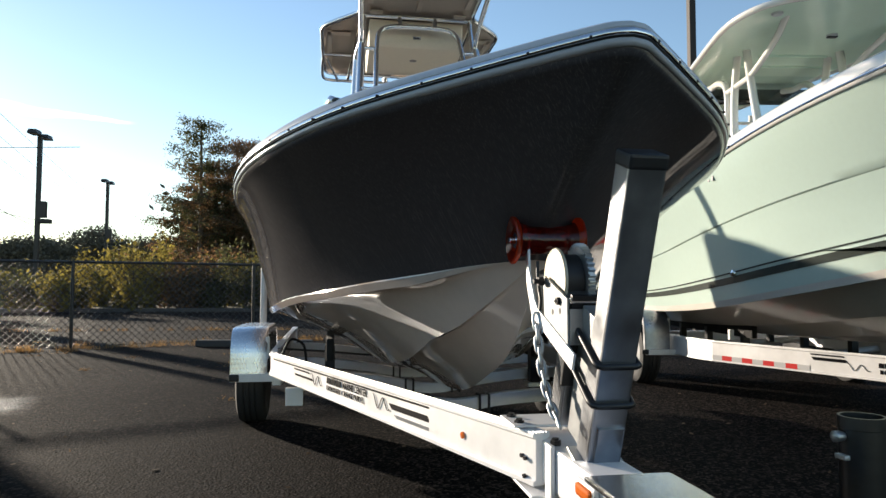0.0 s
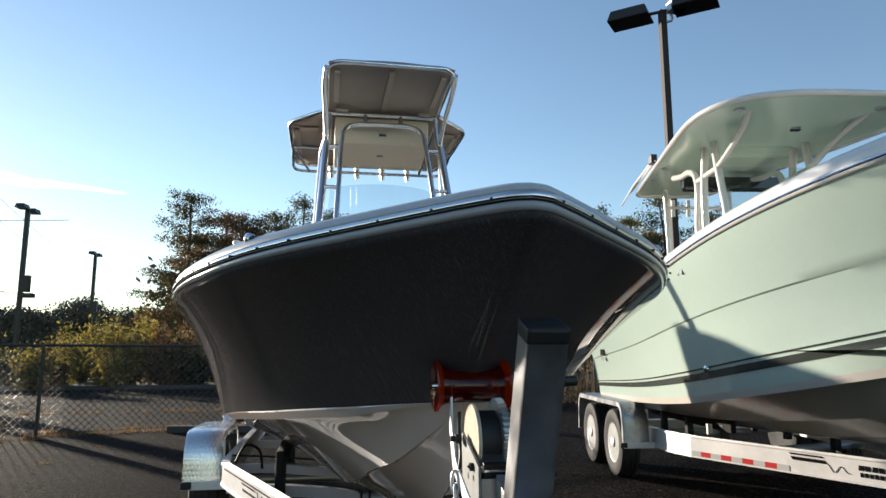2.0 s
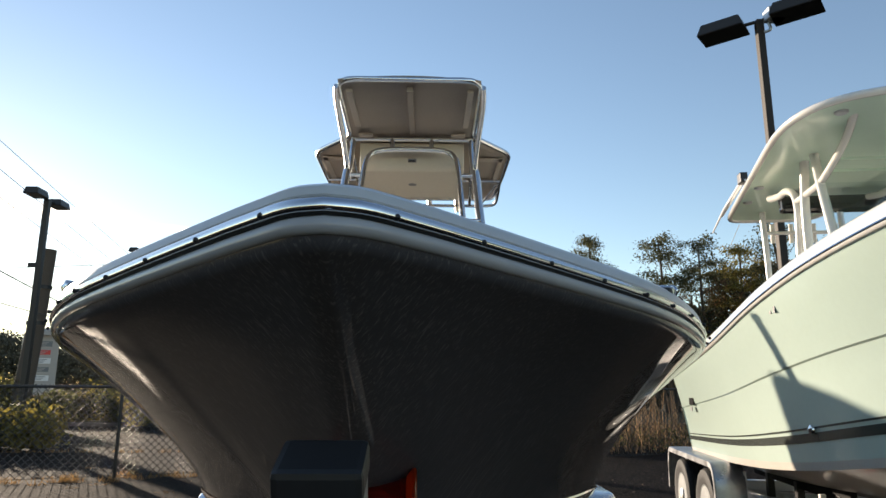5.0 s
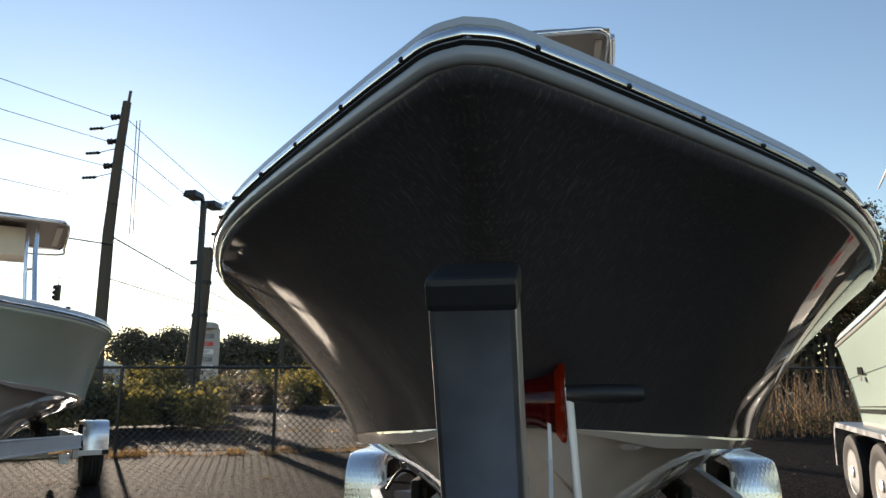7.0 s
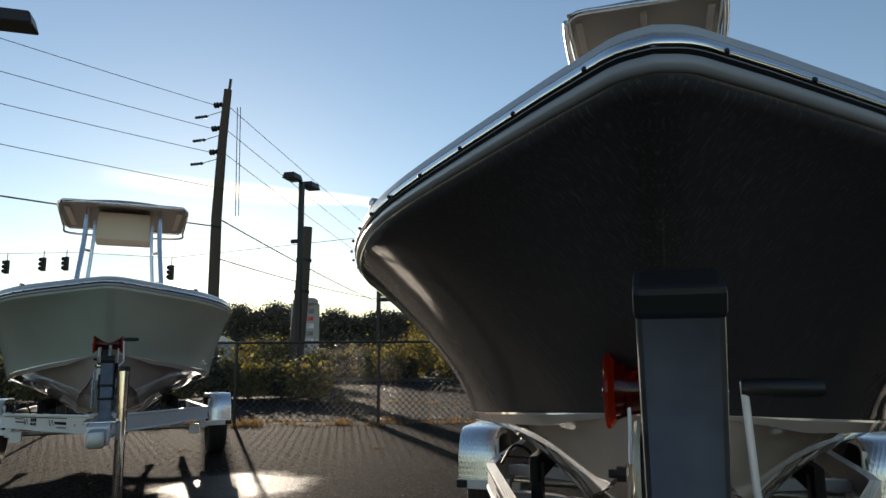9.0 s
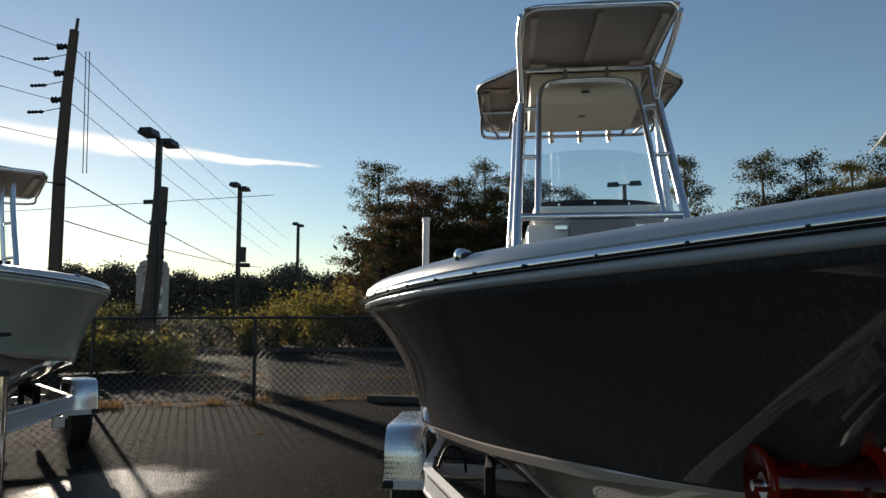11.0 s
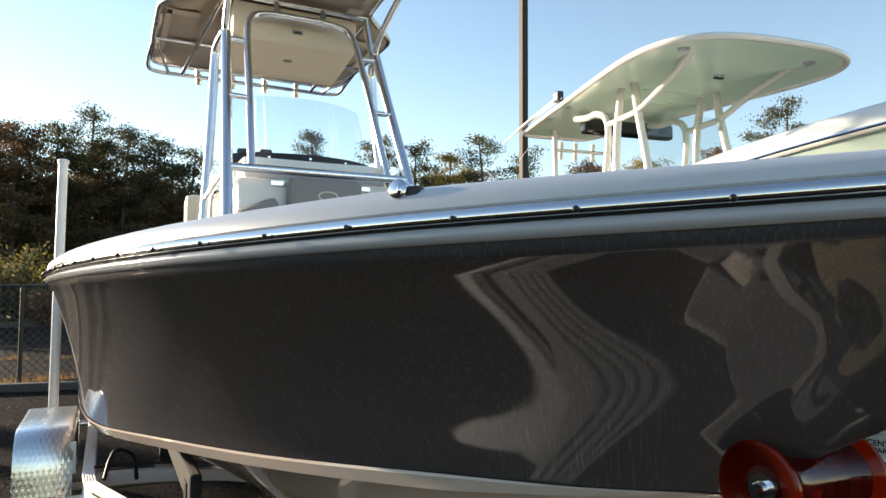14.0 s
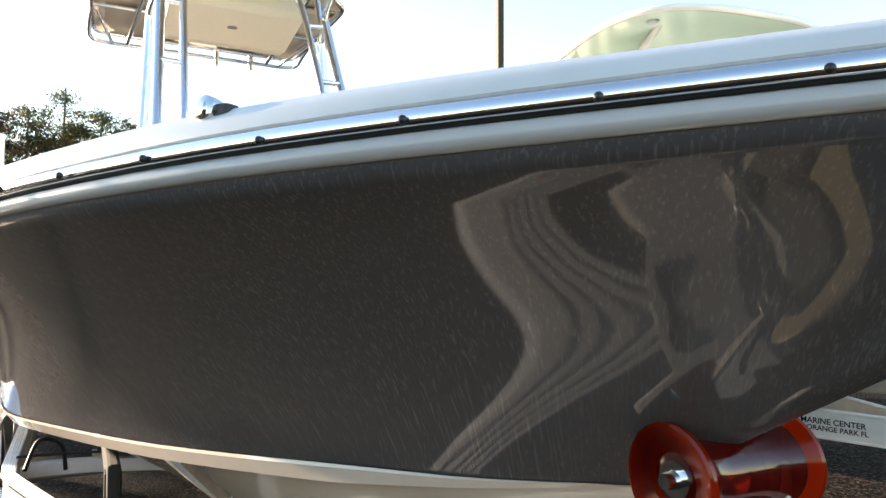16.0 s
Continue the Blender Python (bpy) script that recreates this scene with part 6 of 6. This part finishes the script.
# roadside sign tower with unreadable panels
sg = thing("sign_tower", "pale roadside sign tower with a rounded top and panels", "sign", pose(-25.2, 44.5, 0, 0, 0, 28))
bm = bm_box(bmesh.new(), (-1.05, -0.45, 0), (1.05, 0.45, 4.75), 0.05)
part("tower", bm, M_SIGN, sg)
lathe("rounded_top", [(4.75, 0.95), (5.05, 0.93), (5.2, 0.7), (5.25, 0)], M_SIGN, sg, "z", (0, 0, 0), 24)
for k, (w, h, mat) in enumerate(((1.3, 0.35, M_GREY_DECAL), (1.2, 0.3, M_RED_TAPE), (1.3, 0.35, M_PVC), (1.2, 0.3, M_GREY_DECAL), (1.3, 0.35, M_PVC))):
    z = 4.2 - 0.55 * k
    p = box("sign_panel", (-w / 2, -0.47, z - h / 2), (w / 2, -0.452, z + h / 2), mat, sg, 0.004)
    for j in range(3):
        box("text_bar", (-w * 0.35, -0.478, z - h * 0.32 + j * h * 0.26), (w * (0.2 + 0.07 * j), -0.472, z - h * 0.22 + j * h * 0.26), M_SIGN if mat is not M_PVC else M_GREY_DECAL, sg, 0.001)
# far low building with a round roof, and parked cars far off
M_FARWALL = material("far_building_wall", (0.35, 0.34, 0.33), 0.8, grain=0.1, scale=2)
hb = thing("low_building", "low grey building with a rounded roof far off", "building", pose(-50, 62, 0, 0, 0, 38) @ Matrix.Diagonal((0.6, 0.6, 0.72, 1)))
part("wall", bm_box(bmesh.new(), (-9, -5, 0), (9, 5, 3.2), 0.05), M_FARWALL, hb)
rv = [(-9 + 18 * k / 16, -5 + 10 * j, 3.2 + 1.9 * math.sin(math.pi * k / 16) ** 0.8) for j in (0, 1) for k in range(17)]
mesh_ob("roof", rv, [(k, k + 1, k + 18, k + 17) for k in range(16)] + [tuple(range(17)), tuple(range(17, 34))], M_GALV, hb)
for k in range(4):
    w = box("window", (-7 + 4 * k, -5.05, 1.0), (-5 + 4 * k, -5.0, 2.4), M_WINDOW_DARK, hb, 0.01)


def car(x, y, turn, mat, label):
    c = thing("car", label, "car", pose(x, y, 0, 0, 0, turn), group="cars on the far road")
    prof = [(-2.2, 0.35), (-2.25, 0.75), (-1.9, 0.92), (-1.2, 1.0), (-0.6, 1.42), (0.8, 1.45), (1.5, 1.05), (2.15, 0.95), (2.25, 0.6), (2.2, 0.35)]
    prism("body", prof, 1.7, mat, c, pose(0, -0.85, 0), bevel=0.06)
    prism("glass", [(-1.05, 1.02), (-0.55, 1.38), (0.75, 1.40), (1.3, 1.06)], 1.72, M_WINDOW_DARK, c, pose(0, -0.86, 0))
    for wx in (-1.35, 1.35):
        for wy in (-0.85, 0.7):
            lathe("wheel", [(wy - 0.02, 0), (wy - 0.02, 0.32), (wy + 0.18, 0.32), (wy + 0.18, 0)], M_TYRE, c, "y", (wx, 0, 0.32), 16)
    return c


M_CAR_W = material("white_car_paint", (0.7, 0.7, 0.72), 0.25, coat=0.6)
M_CAR_D = material("dark_car_paint", (0.05, 0.05, 0.06), 0.25, coat=0.6)
car(-27.0, 33.5, 20, M_CAR_W, "white car on the road beyond the fence")
car(-24.0, 37.5, 20, M_CAR_D, "dark car on the road beyond the fence")
car(-33.5, 36.0, 22, M_CAR_W, "white car farther along the road")


# ---- fence ----
FA, FB = Vector((-4.636, 10.191, 0)), Vector((-1.985, 11.20, 0))
fdir = (FB - FA).normalized()
FH = 1.375
posts = [-14.0, -11.4, -8.2, -5.25, -2.42, 0.0, 2.84, 5.7, 8.55, 11.4, 14.25, 17.1, 20.0]
fence = thing("fence", "black vinyl chain-link fence with round posts and a top rail", "fence")
post_mesh = None
for s in posts:
    p = FA + fdir * s
    if post_mesh is None:
        o = tube("post", [(0, 0, -0.02), (0, 0, FH + 0.02)], 0.028, M_FENCE, fence, 10)
        post_mesh = o.data
    else:
        o = new("post", post_mesh)
        o.parent = fence
    o.location = p
tube("top_rail", [FA + fdir * posts[0] + Vector((0, 0, FH)), FA + fdir * posts[-1] + Vector((0, 0, FH))], 0.021, M_FENCE, fence, 8)
tube("bottom_wire", [FA + fdir * posts[0] + Vector((0, 0, 0.05)), FA + fdir * posts[-1] + Vector((0, 0, 0.05))], 0.004, M_FENCE, fence, 5)
# woven wires, each a zigzag's straight run in one of two directions
verts, faces = [], []
nrm = Vector((fdir.y, -fdir.x, 0))
pitch, hgt = 0.112, FH + 0.03
s = posts[0]
while s < posts[-1] - hgt:
    for sl in (1, -1):
        a = FA + fdir * (s if sl > 0 else s + hgt) + Vector((0, 0, 0.035)) + nrm * (0.003 * sl)
        b = FA + fdir * (s + hgt if sl > 0 else s) + Vector((0, 0, 0.035 + hgt - 0.03)) + nrm * (0.003 * sl)
        d = (b - a).normalized()
        u = d.cross(nrm).normalized() * 0.0044
        w = nrm * 0.0044
        k = len(verts)
        for p in (a, b):
            verts += [p + u * math.cos(q * math.pi / 3) + w * math.sin(q * math.pi / 3) for q in range(6)]
        faces += [(k + q, k + (q + 1) % 6, k + 6 + (q + 1) % 6, k + 6 + q) for q in range(6)]
    s += pitch
mesh = mesh_ob("chain_link_mesh", verts, faces, material("black_coated_wire", (0.022, 0.02, 0.018), 0.3), fence, "woven black-coated wire", smooth="all")
mesh["kind"] = "stuff"

# wheel stop beside the fence
ws = box("wheel_stop", (-0.95, -0.08, 0.0), (0.95, 0.08, 0.11), M_STOP, None, 0.02, m=pose(-1.85, 10.30, 0, 0, 0, -8))
tagged(ws, "dark weathered concrete wheel stop lying on the asphalt", "wheel stop")
kerb = box("kerb", (-40, -0.10, 0.0), (60, 0.10, 0.14), M_CONCRETE, None, 0.02, m=pose(0, 25.0, 0))
tagged(kerb, "pale concrete kerb along the far edge of the lot", "kerb", kind="structure")


# ---- plants ----
def leaf_cloud(centres, per, size, spread, rnd, flat=0.6, droop=0.0):
    """Small leaf triangles scattered round the centres; arrays of vertices and faces."""
    c = np.repeat(np.array(centres, float), per, axis=0)
    n = len(c)
    off = rnd.normal(size=(n, 3)) * np.array(spread)
    p = c + off
    p[:, 2] -= droop * np.abs(rnd.normal(size=n))
    a = rnd.normal(size=(n, 3))
    a /= np.linalg.norm(a, axis=1, keepdims=True)
    b = np.cross(a, rnd.normal(size=(n, 3)))
    b /= np.linalg.norm(b, axis=1, keepdims=True)
    s = size * (0.6 + 0.8 * rnd.random((n, 1)))
    v = np.empty((n, 4, 3))
    v[:, 0], v[:, 1], v[:, 2], v[:, 3] = p - a * s, p + b * s * flat, p + a * s, p - b * s * flat
    f = np.arange(n * 4).reshape(n, 4)
    return v.reshape(-1, 3), f


def add_leaves(name, v, f, mat, parent, label="", kind=""):
    me = bpy.data.meshes.new(name)
    me.from_pydata(v.tolist(), [], f.tolist())
    me.materials.append(mat)
    ob = new(name, me)
    ob.parent = parent
    if label:
        ob["label"] = label
    if kind:
        ob["kind"] = kind
    return ob


def tree(x, y, h, seed, mat, label, width=1.0, base=0.25, sparse=1.0, mat2=None):
    """Tapered trunk, whorls of near-level limbs, flat drooping sprays of leaves with sky between them."""
    rnd = np.random.RandomState(seed)
    t = thing("tree", label, "tree", pose(x, y, 0, 0, 0, rnd.randint(360)), group="trees behind the lot")
    bend = rnd.normal(size=2) * 0.30
    trunk = [Vector((bend[0] * (k / 6) ** 2, bend[1] * (k / 6) ** 2, h * 0.97 * k / 6)) for k in range(7)]
    tube("trunk", trunk, [0.03 + 0.17 * (h / 11) * (1 - k / 6.3) for k in range(7)], M_BARK, t, 8)
    limbs_v, limbs_f, main, turned = [], [], [], []
    levels = int((7 + h * 0.55) * (0.75 if sparse < 1 else 1.0))
    for i in range(levels):
        f0 = base + (1 - base) * (i + 0.2 + 0.6 * rnd.random()) / levels
        count = 3 + rnd.randint(3)
        turn = rnd.random() * 6.3
        for j in range(count):
            f = min(0.99, f0 + rnd.normal() * 0.018)
            reach = width * h * 0.225 * (0.30 + 0.95 * (1 - f) ** 0.62) * (0.35 + 0.95 * rnd.random())
            ang = turn + 6.283 * (j + 0.7 * rnd.random()) / count
            up = 0.10 + 0.35 * rnd.random() + 0.7 * max(0, f - 0.8)
            root = trunk[0].lerp(trunk[-1], f)
            c, s = math.cos(ang), math.sin(ang)
            pts = [root, root + Vector((c * 0.55, s * 0.55, up * 0.6)) * reach, root + Vector((c, s, up * 0.75)) * reach]
            v, fc = tube_geo(pts, [0.045 * (1.25 - f), 0.03 * (1.25 - f), 0.01], 5)
            k = len(limbs_v)
            limbs_v += v
            limbs_f += [tuple(q + k for q in face) for face in fc]
            m = max(2, int(reach / 0.30))
            for q in range(m):
                g = 0.35 + 0.70 * (q + 0.5 + 0.5 * rnd.random()) / m
                p = pts[0].lerp(pts[2], g)
                p = (p.x + rnd.normal() * 0.13, p.y + rnd.normal() * 0.13, p.z + rnd.normal() * 0.05)
                (turned if mat2 and f < 0.72 and rnd.random() < 0.4 else main).append(p)
    for j in range(4):
        main.append((trunk[-1].x + rnd.normal() * 0.1, trunk[-1].y + rnd.normal() * 0.1, h * (0.93 + 0.06 * rnd.random())))
    mesh_ob("branchwork", limbs_v, limbs_f, M_BARK, t)["kind"] = "stuff"
    for cs, m, lab in ((main, mat, ""), (turned, mat2, "turning foliage")):
        if cs:
            v, f = leaf_cloud(cs, 70, 0.070, (0.26, 0.26, 0.11), rnd, 0.45, 0.20)
            add_leaves("crown", v, f, m, t, lab, "stuff")
    return t


def at_bearing(deg, dist):
    return dist * math.sin(radians(deg)), dist * math.cos(radians(deg))


TREES = [  # bearing, distance, height, width, tint
    (-11.0, 42, 11.2, 0.95, "g", "tall cypress with drooping grey-green foliage"), (-8.6, 43, 10.3, 1.0, "r", "rust-brown tree turning in autumn"), (-6.8, 41, 9.9, 1.1, "r", "rust-brown tree turning in autumn"),
    (-9.9, 45, 9.0, 1.2, "r", "rust-brown tree turning in autumn"), (-7.7, 45, 9.2, 1.2, "g", "dark green tree in the wood"), (-5.6, 45, 9.6, 1.2, "g", "dark green tree in the wood"), (-3.2, 46, 9.4, 1.2, "r", "rust-brown tree turning in autumn"), (-0.9, 45, 9.8, 1.2, "g", "dark green tree in the wood"), (1.5, 46, 9.5, 1.2, "g", "dark green tree in the wood"), (3.8, 45, 8.6, 1.2, "r", "rust-brown tree turning in autumn"), (25.0, 45, 9.2, 1.2, "g", "dark green tree in the farther wood"), (28.0, 45, 9.4, 1.2, "r", "rust-brown autumn tree in the wood"), (-4.4, 42, 10.2, 1.1, "g", "dark green tree in the wood"), (-2.1, 43, 11.9, 1.0, "g", "tall thin-topped tree above the wood"), (0.2, 42, 10.3, 1.1, "g", "dark green tree in the wood"),
    (2.8, 42, 9.9, 1.1, "g", "dark green tree in the wood"), (4.9, 42, 9.4, 1.0, "g", "dark green tree at the end of the wood"), (14.9, 44, 11.6, 0.75, "s", "lone tree with an airy crown"),
    (20.6, 43, 11.0, 0.9, "s", "airy dark tree with a thin crown"), (23.4, 42, 10.2, 1.1, "g", "dark green tree in the farther wood"), (26.3, 43, 9.8, 1.1, "y", "golden-leaved tree at the wood's edge"), (29.6, 42, 11.0, 1.0, "g", "dark green tree in the farther wood"),
    (34, 43, 10.0, 1.0, "s", "airy dark tree with a thin crown"), (38, 42, 9.2, 1.1, "r", "rust-brown autumn tree in the wood"), (43, 43, 9.4, 1.1, "y", "golden-brown autumn tree in the wood"), (48, 42, 9.8, 1.1, "r", "rust-brown autumn tree in the wood"), (53, 43, 12.3, 1.0, "g", "tall dark tree above the wood"),
]
for i, (be, di, he, wi, tint, lab) in enumerate(TREES):
    x, y = at_bearing(be, di)
    mat = {"g": M_LEAF, "s": M_LEAF, "r": M_LEAF_RUST, "y": M_LEAF_GOLD}[tint]
    tree(x - 0.4, y - 0.3, he, 40 + i, mat, lab, wi, 0.45 if tint == "s" else 0.22, 0.8 if tint == "s" else 1.25, {"g": M_LEAF_RUST, "r": M_LEAF, "y": M_LEAF}.get(tint))

# undergrowth and the wood's dark interior
rnd = np.random.RandomState(7)
cs = []
for be in np.arange(-12.5, 58, 0.32):
    if 5.5 < be < 13 or 16.5 < be < 19:
        hmax = 4.3
    else:
        hmax = 6.4 + 3.4 * noise.noise((be * 0.45, 4.0, 0)) + 1.5 * noise.noise((be * 1.7, 2.0, 0))
    for _ in range(6):
        d = 44 + 6 * rnd.random()
        x, y = at_bearing(be + rnd.normal() * 0.3, d)
        cs.append((x, y, 0.4 + hmax * rnd.random() ** 0.8))
v, f = leaf_cloud(cs, 26, 0.24, (0.7, 0.7, 0.55), rnd, 0.6)
wood = add_leaves("undergrowth", v, f, M_LEAF_FAR, None)
tagged(wood, "dense dark undergrowth below the trees", "undergrowth", kind="stuff")
trv, trf = [], []
for k in range(70):
    x, y = at_bearing(-12 + 70 * rnd.random(), 43 + 6 * rnd.random())
    a, b = tube_geo([(x, y, 0), (x + rnd.normal() * 0.2, y, 4 + 4 * rnd.random())], [0.12, 0.05], 5)
    n0 = len(trv)
    trv += a
    trf += [tuple(q + n0 for q in fc) for fc in b]
tagged(mesh_ob("far_trunks", trv, trf, M_BARK), "thin trunks inside the wood", "trunks", kind="stuff")
# far woods along the road
cs = []
for be in np.arange(-75, -9, 0.16):
    hmax = 8.4 + 5.0 * noise.noise((be * 0.30, 0, 3.0)) + 1.6 * noise.noise((be * 1.1, 1, 0)) - (5.0 if be < -36 else 0)
    for _ in range(11):
        x, y = at_bearing(be + rnd.normal() * 0.1, 112 + 14 * rnd.random())
        cs.append((x, y, max(0.4, (hmax - 0.8) * (0.05 + 0.95 * rnd.random() ** 0.85))))
v, f = leaf_cloud(cs, 60, 0.20, (0.9, 0.9, 0.5), rnd, 0.6)
tagged(add_leaves("far_woods", v, f, M_LEAF_FAR, None), "low dark woods beyond the road", "woods", kind="stuff")


def shrub(x, y, h, seed, mat, label):
    rnd = np.random.RandomState(seed)
    t = thing("shrub", label, "shrub", pose(x, y, 0), group="shrubs beyond the far lot")
    sv, sf, cs = [], [], []
    for k in range(9):
        ang, lean = k * 2.4, 0.35 + 0.4 * rnd.random()
        tip = Vector((math.cos(ang) * lean * h * 0.7, math.sin(ang) * lean * h * 0.7, h * (0.6 + 0.35 * rnd.random())))
        a, b = tube_geo([(0, 0, 0), tip * 0.5 + Vector((0, 0, 0.1)), tip], [0.03, 0.02, 0.006], 5)
        n0 = len(sv)
        sv += a
        sf += [tuple(q + n0 for q in fc) for fc in b]
        for j in range(7):
            q = tip * (0.08 + 0.92 * (j + rnd.random()) / 7)
            cs.append((q.x, q.y, q.z))
    mesh_ob("branchwork", sv, sf, M_BARK, t)["kind"] = "stuff"
    v, f = leaf_cloud(cs, 30, 0.075, (0.21, 0.21, 0.16), rnd, 0.5)
    v[:, 2] = np.maximum(v[:, 2], 0.06)
    add_leaves("foliage", v, f, mat, t, "", "stuff")
    return t


rr = random.Random(5)
for k in range(40):
    be = -32 + 34 * (k + 0.8 * rr.random()) / 40
    d = 25.5 + 7 * rr.random() - (4 if be < -24 else 0)
    x, y = at_bearing(be, d / math.cos(radians(be)))
    tall = -19 < be < -6
    kind = rr.choice("gyygb" if tall else "gggbgy")
    shrub(x - 0.6, y - 1.2, (1.6 + 1.5 * rr.random() ** 1.5) if tall else (0.9 + 1.0 * rr.random()), 200 + k, {"g": M_LEAF, "y": M_LEAF_GOLD, "b": M_LEAF_RUST}[kind],
          {"g": "dark green shrub at the lot's far edge", "y": "yellow-green shrub at the lot's far edge", "b": "brown autumn shrub at the lot's far edge"}[kind])
for k in range(14):  # scrub just behind the fence on the road side
    s = -13 + 11 * k / 13
    p = FA + fdir * s - nrm * (5.5 + 2.5 * rr.random())
    shrub(p.x, p.y, 0.75 + 0.5 * rr.random(), 300 + k, rr.choice((M_LEAF, M_LEAF_GOLD, M_LEAF)), "low roadside scrub behind the fence")

# dry reeds behind the fence on the mint boat's side
rv, rf = [], []
rnd = np.random.RandomState(11)
for k in range(900):
    s = 9.0 + 9.0 * rnd.random()
    p = FA + fdir * s - nrm * (0.6 + 2.2 * rnd.random())
    h = 0.7 + 1.1 * rnd.random() ** 2
    lean = Vector((rnd.normal() * 0.16, rnd.normal() * 0.16, 0)) * h
    sd = Vector((math.cos(k), math.sin(k), 0)) * 0.010
    n0 = len(rv)
    a, b = p, p + lean + Vector((0, 0, h))
    rv += [a - sd, a + sd, a.lerp(b, 0.6) + sd * 0.8, b, a.lerp(b, 0.6) - sd * 0.8]
    rf.append((n0, n0 + 1, n0 + 2, n0 + 3, n0 + 4))
tagged(mesh_ob("dry_reeds", rv, rf, M_REED), "tall dry brown reeds behind the fence", "reeds", kind="stuff")
cs = [tuple(FA + fdir * (9 + 9 * rnd.random()) - nrm * (0.5 + 3 * rnd.random()) + Vector((0, 0, 0.1 + 0.35 * rnd.random()))) for _ in range(160)]
v, f = leaf_cloud(cs, 24, 0.05, (0.16, 0.16, 0.1), rnd, 0.5)
v[:, 2] = np.maximum(v[:, 2], 0.01)
tagged(add_leaves("reed_scrub", v, f, M_LEAF, None), "dark green scrub at the foot of the reeds", "scrub", kind="stuff")
# weeds along the fence and in the cracks
gv, gf = [], []
clumps = []
for _ in range(150):
    s = -9 + 13 * rnd.random()
    clumps.append((FA + fdir * s + nrm * (rnd.normal() * 0.16), 0.10))
for _ in range(50):
    s = -4.5 + 2.5 * rnd.random()
    clumps.append((FA + fdir * s + nrm * (0.15 + rnd.normal() * 0.22), 0.14))
for _ in range(46):
    clumps.append((Vector((-9 + 12 * rnd.random(), 14.6 + rnd.normal() * 0.06, 0)), 0.09))
for _ in range(26):
    clumps.append((Vector((-6 + 7 * rnd.random(), 3.5 + 9 * rnd.random(), 0)), 0.03))
for c, h in clumps:
    for _ in range(16):
        a = c + Vector((rnd.normal() * 0.07, rnd.normal() * 0.05, 0))
        b = a + Vector((rnd.normal() * 0.06, rnd.normal() * 0.06, h * (0.4 + 0.8 * rnd.random())))
        sd = Vector((rnd.normal(), rnd.normal(), 0)).normalized() * 0.006
        n0 = len(gv)
        gv += [a - sd, a + sd, b]
        gf.append((n0, n0 + 1, n0 + 2))
tagged(mesh_ob("dry_weeds", gv, gf, M_GRASS), "dry straw-coloured weeds along the fence and in cracks", "weeds", kind="stuff")
# fallen leaves and grit on the asphalt
gv, gf = [], []
for _ in range(420):
    a = Vector((-8 + 12 * rnd.random(), -1.0 + 12 * rnd.random(), 0.006))
    u = Vector((rnd.normal(), rnd.normal(), rnd.normal() * 0.25)).normalized() * (0.012 + 0.016 * rnd.random())
    w = Vector((-u.y, u.x, 0.004)) * 0.6
    n0 = len(gv)
    gv += [a - u, a + w, a + u, a - w]
    gf.append((n0, n0 + 1, n0 + 2, n0 + 3))
for p in gv:
    p.z = max(p.z, 0.004)
tagged(mesh_ob("fallen_leaves", gv, gf, M_REED), "small fallen leaves scattered on the asphalt", "leaves", kind="stuff")
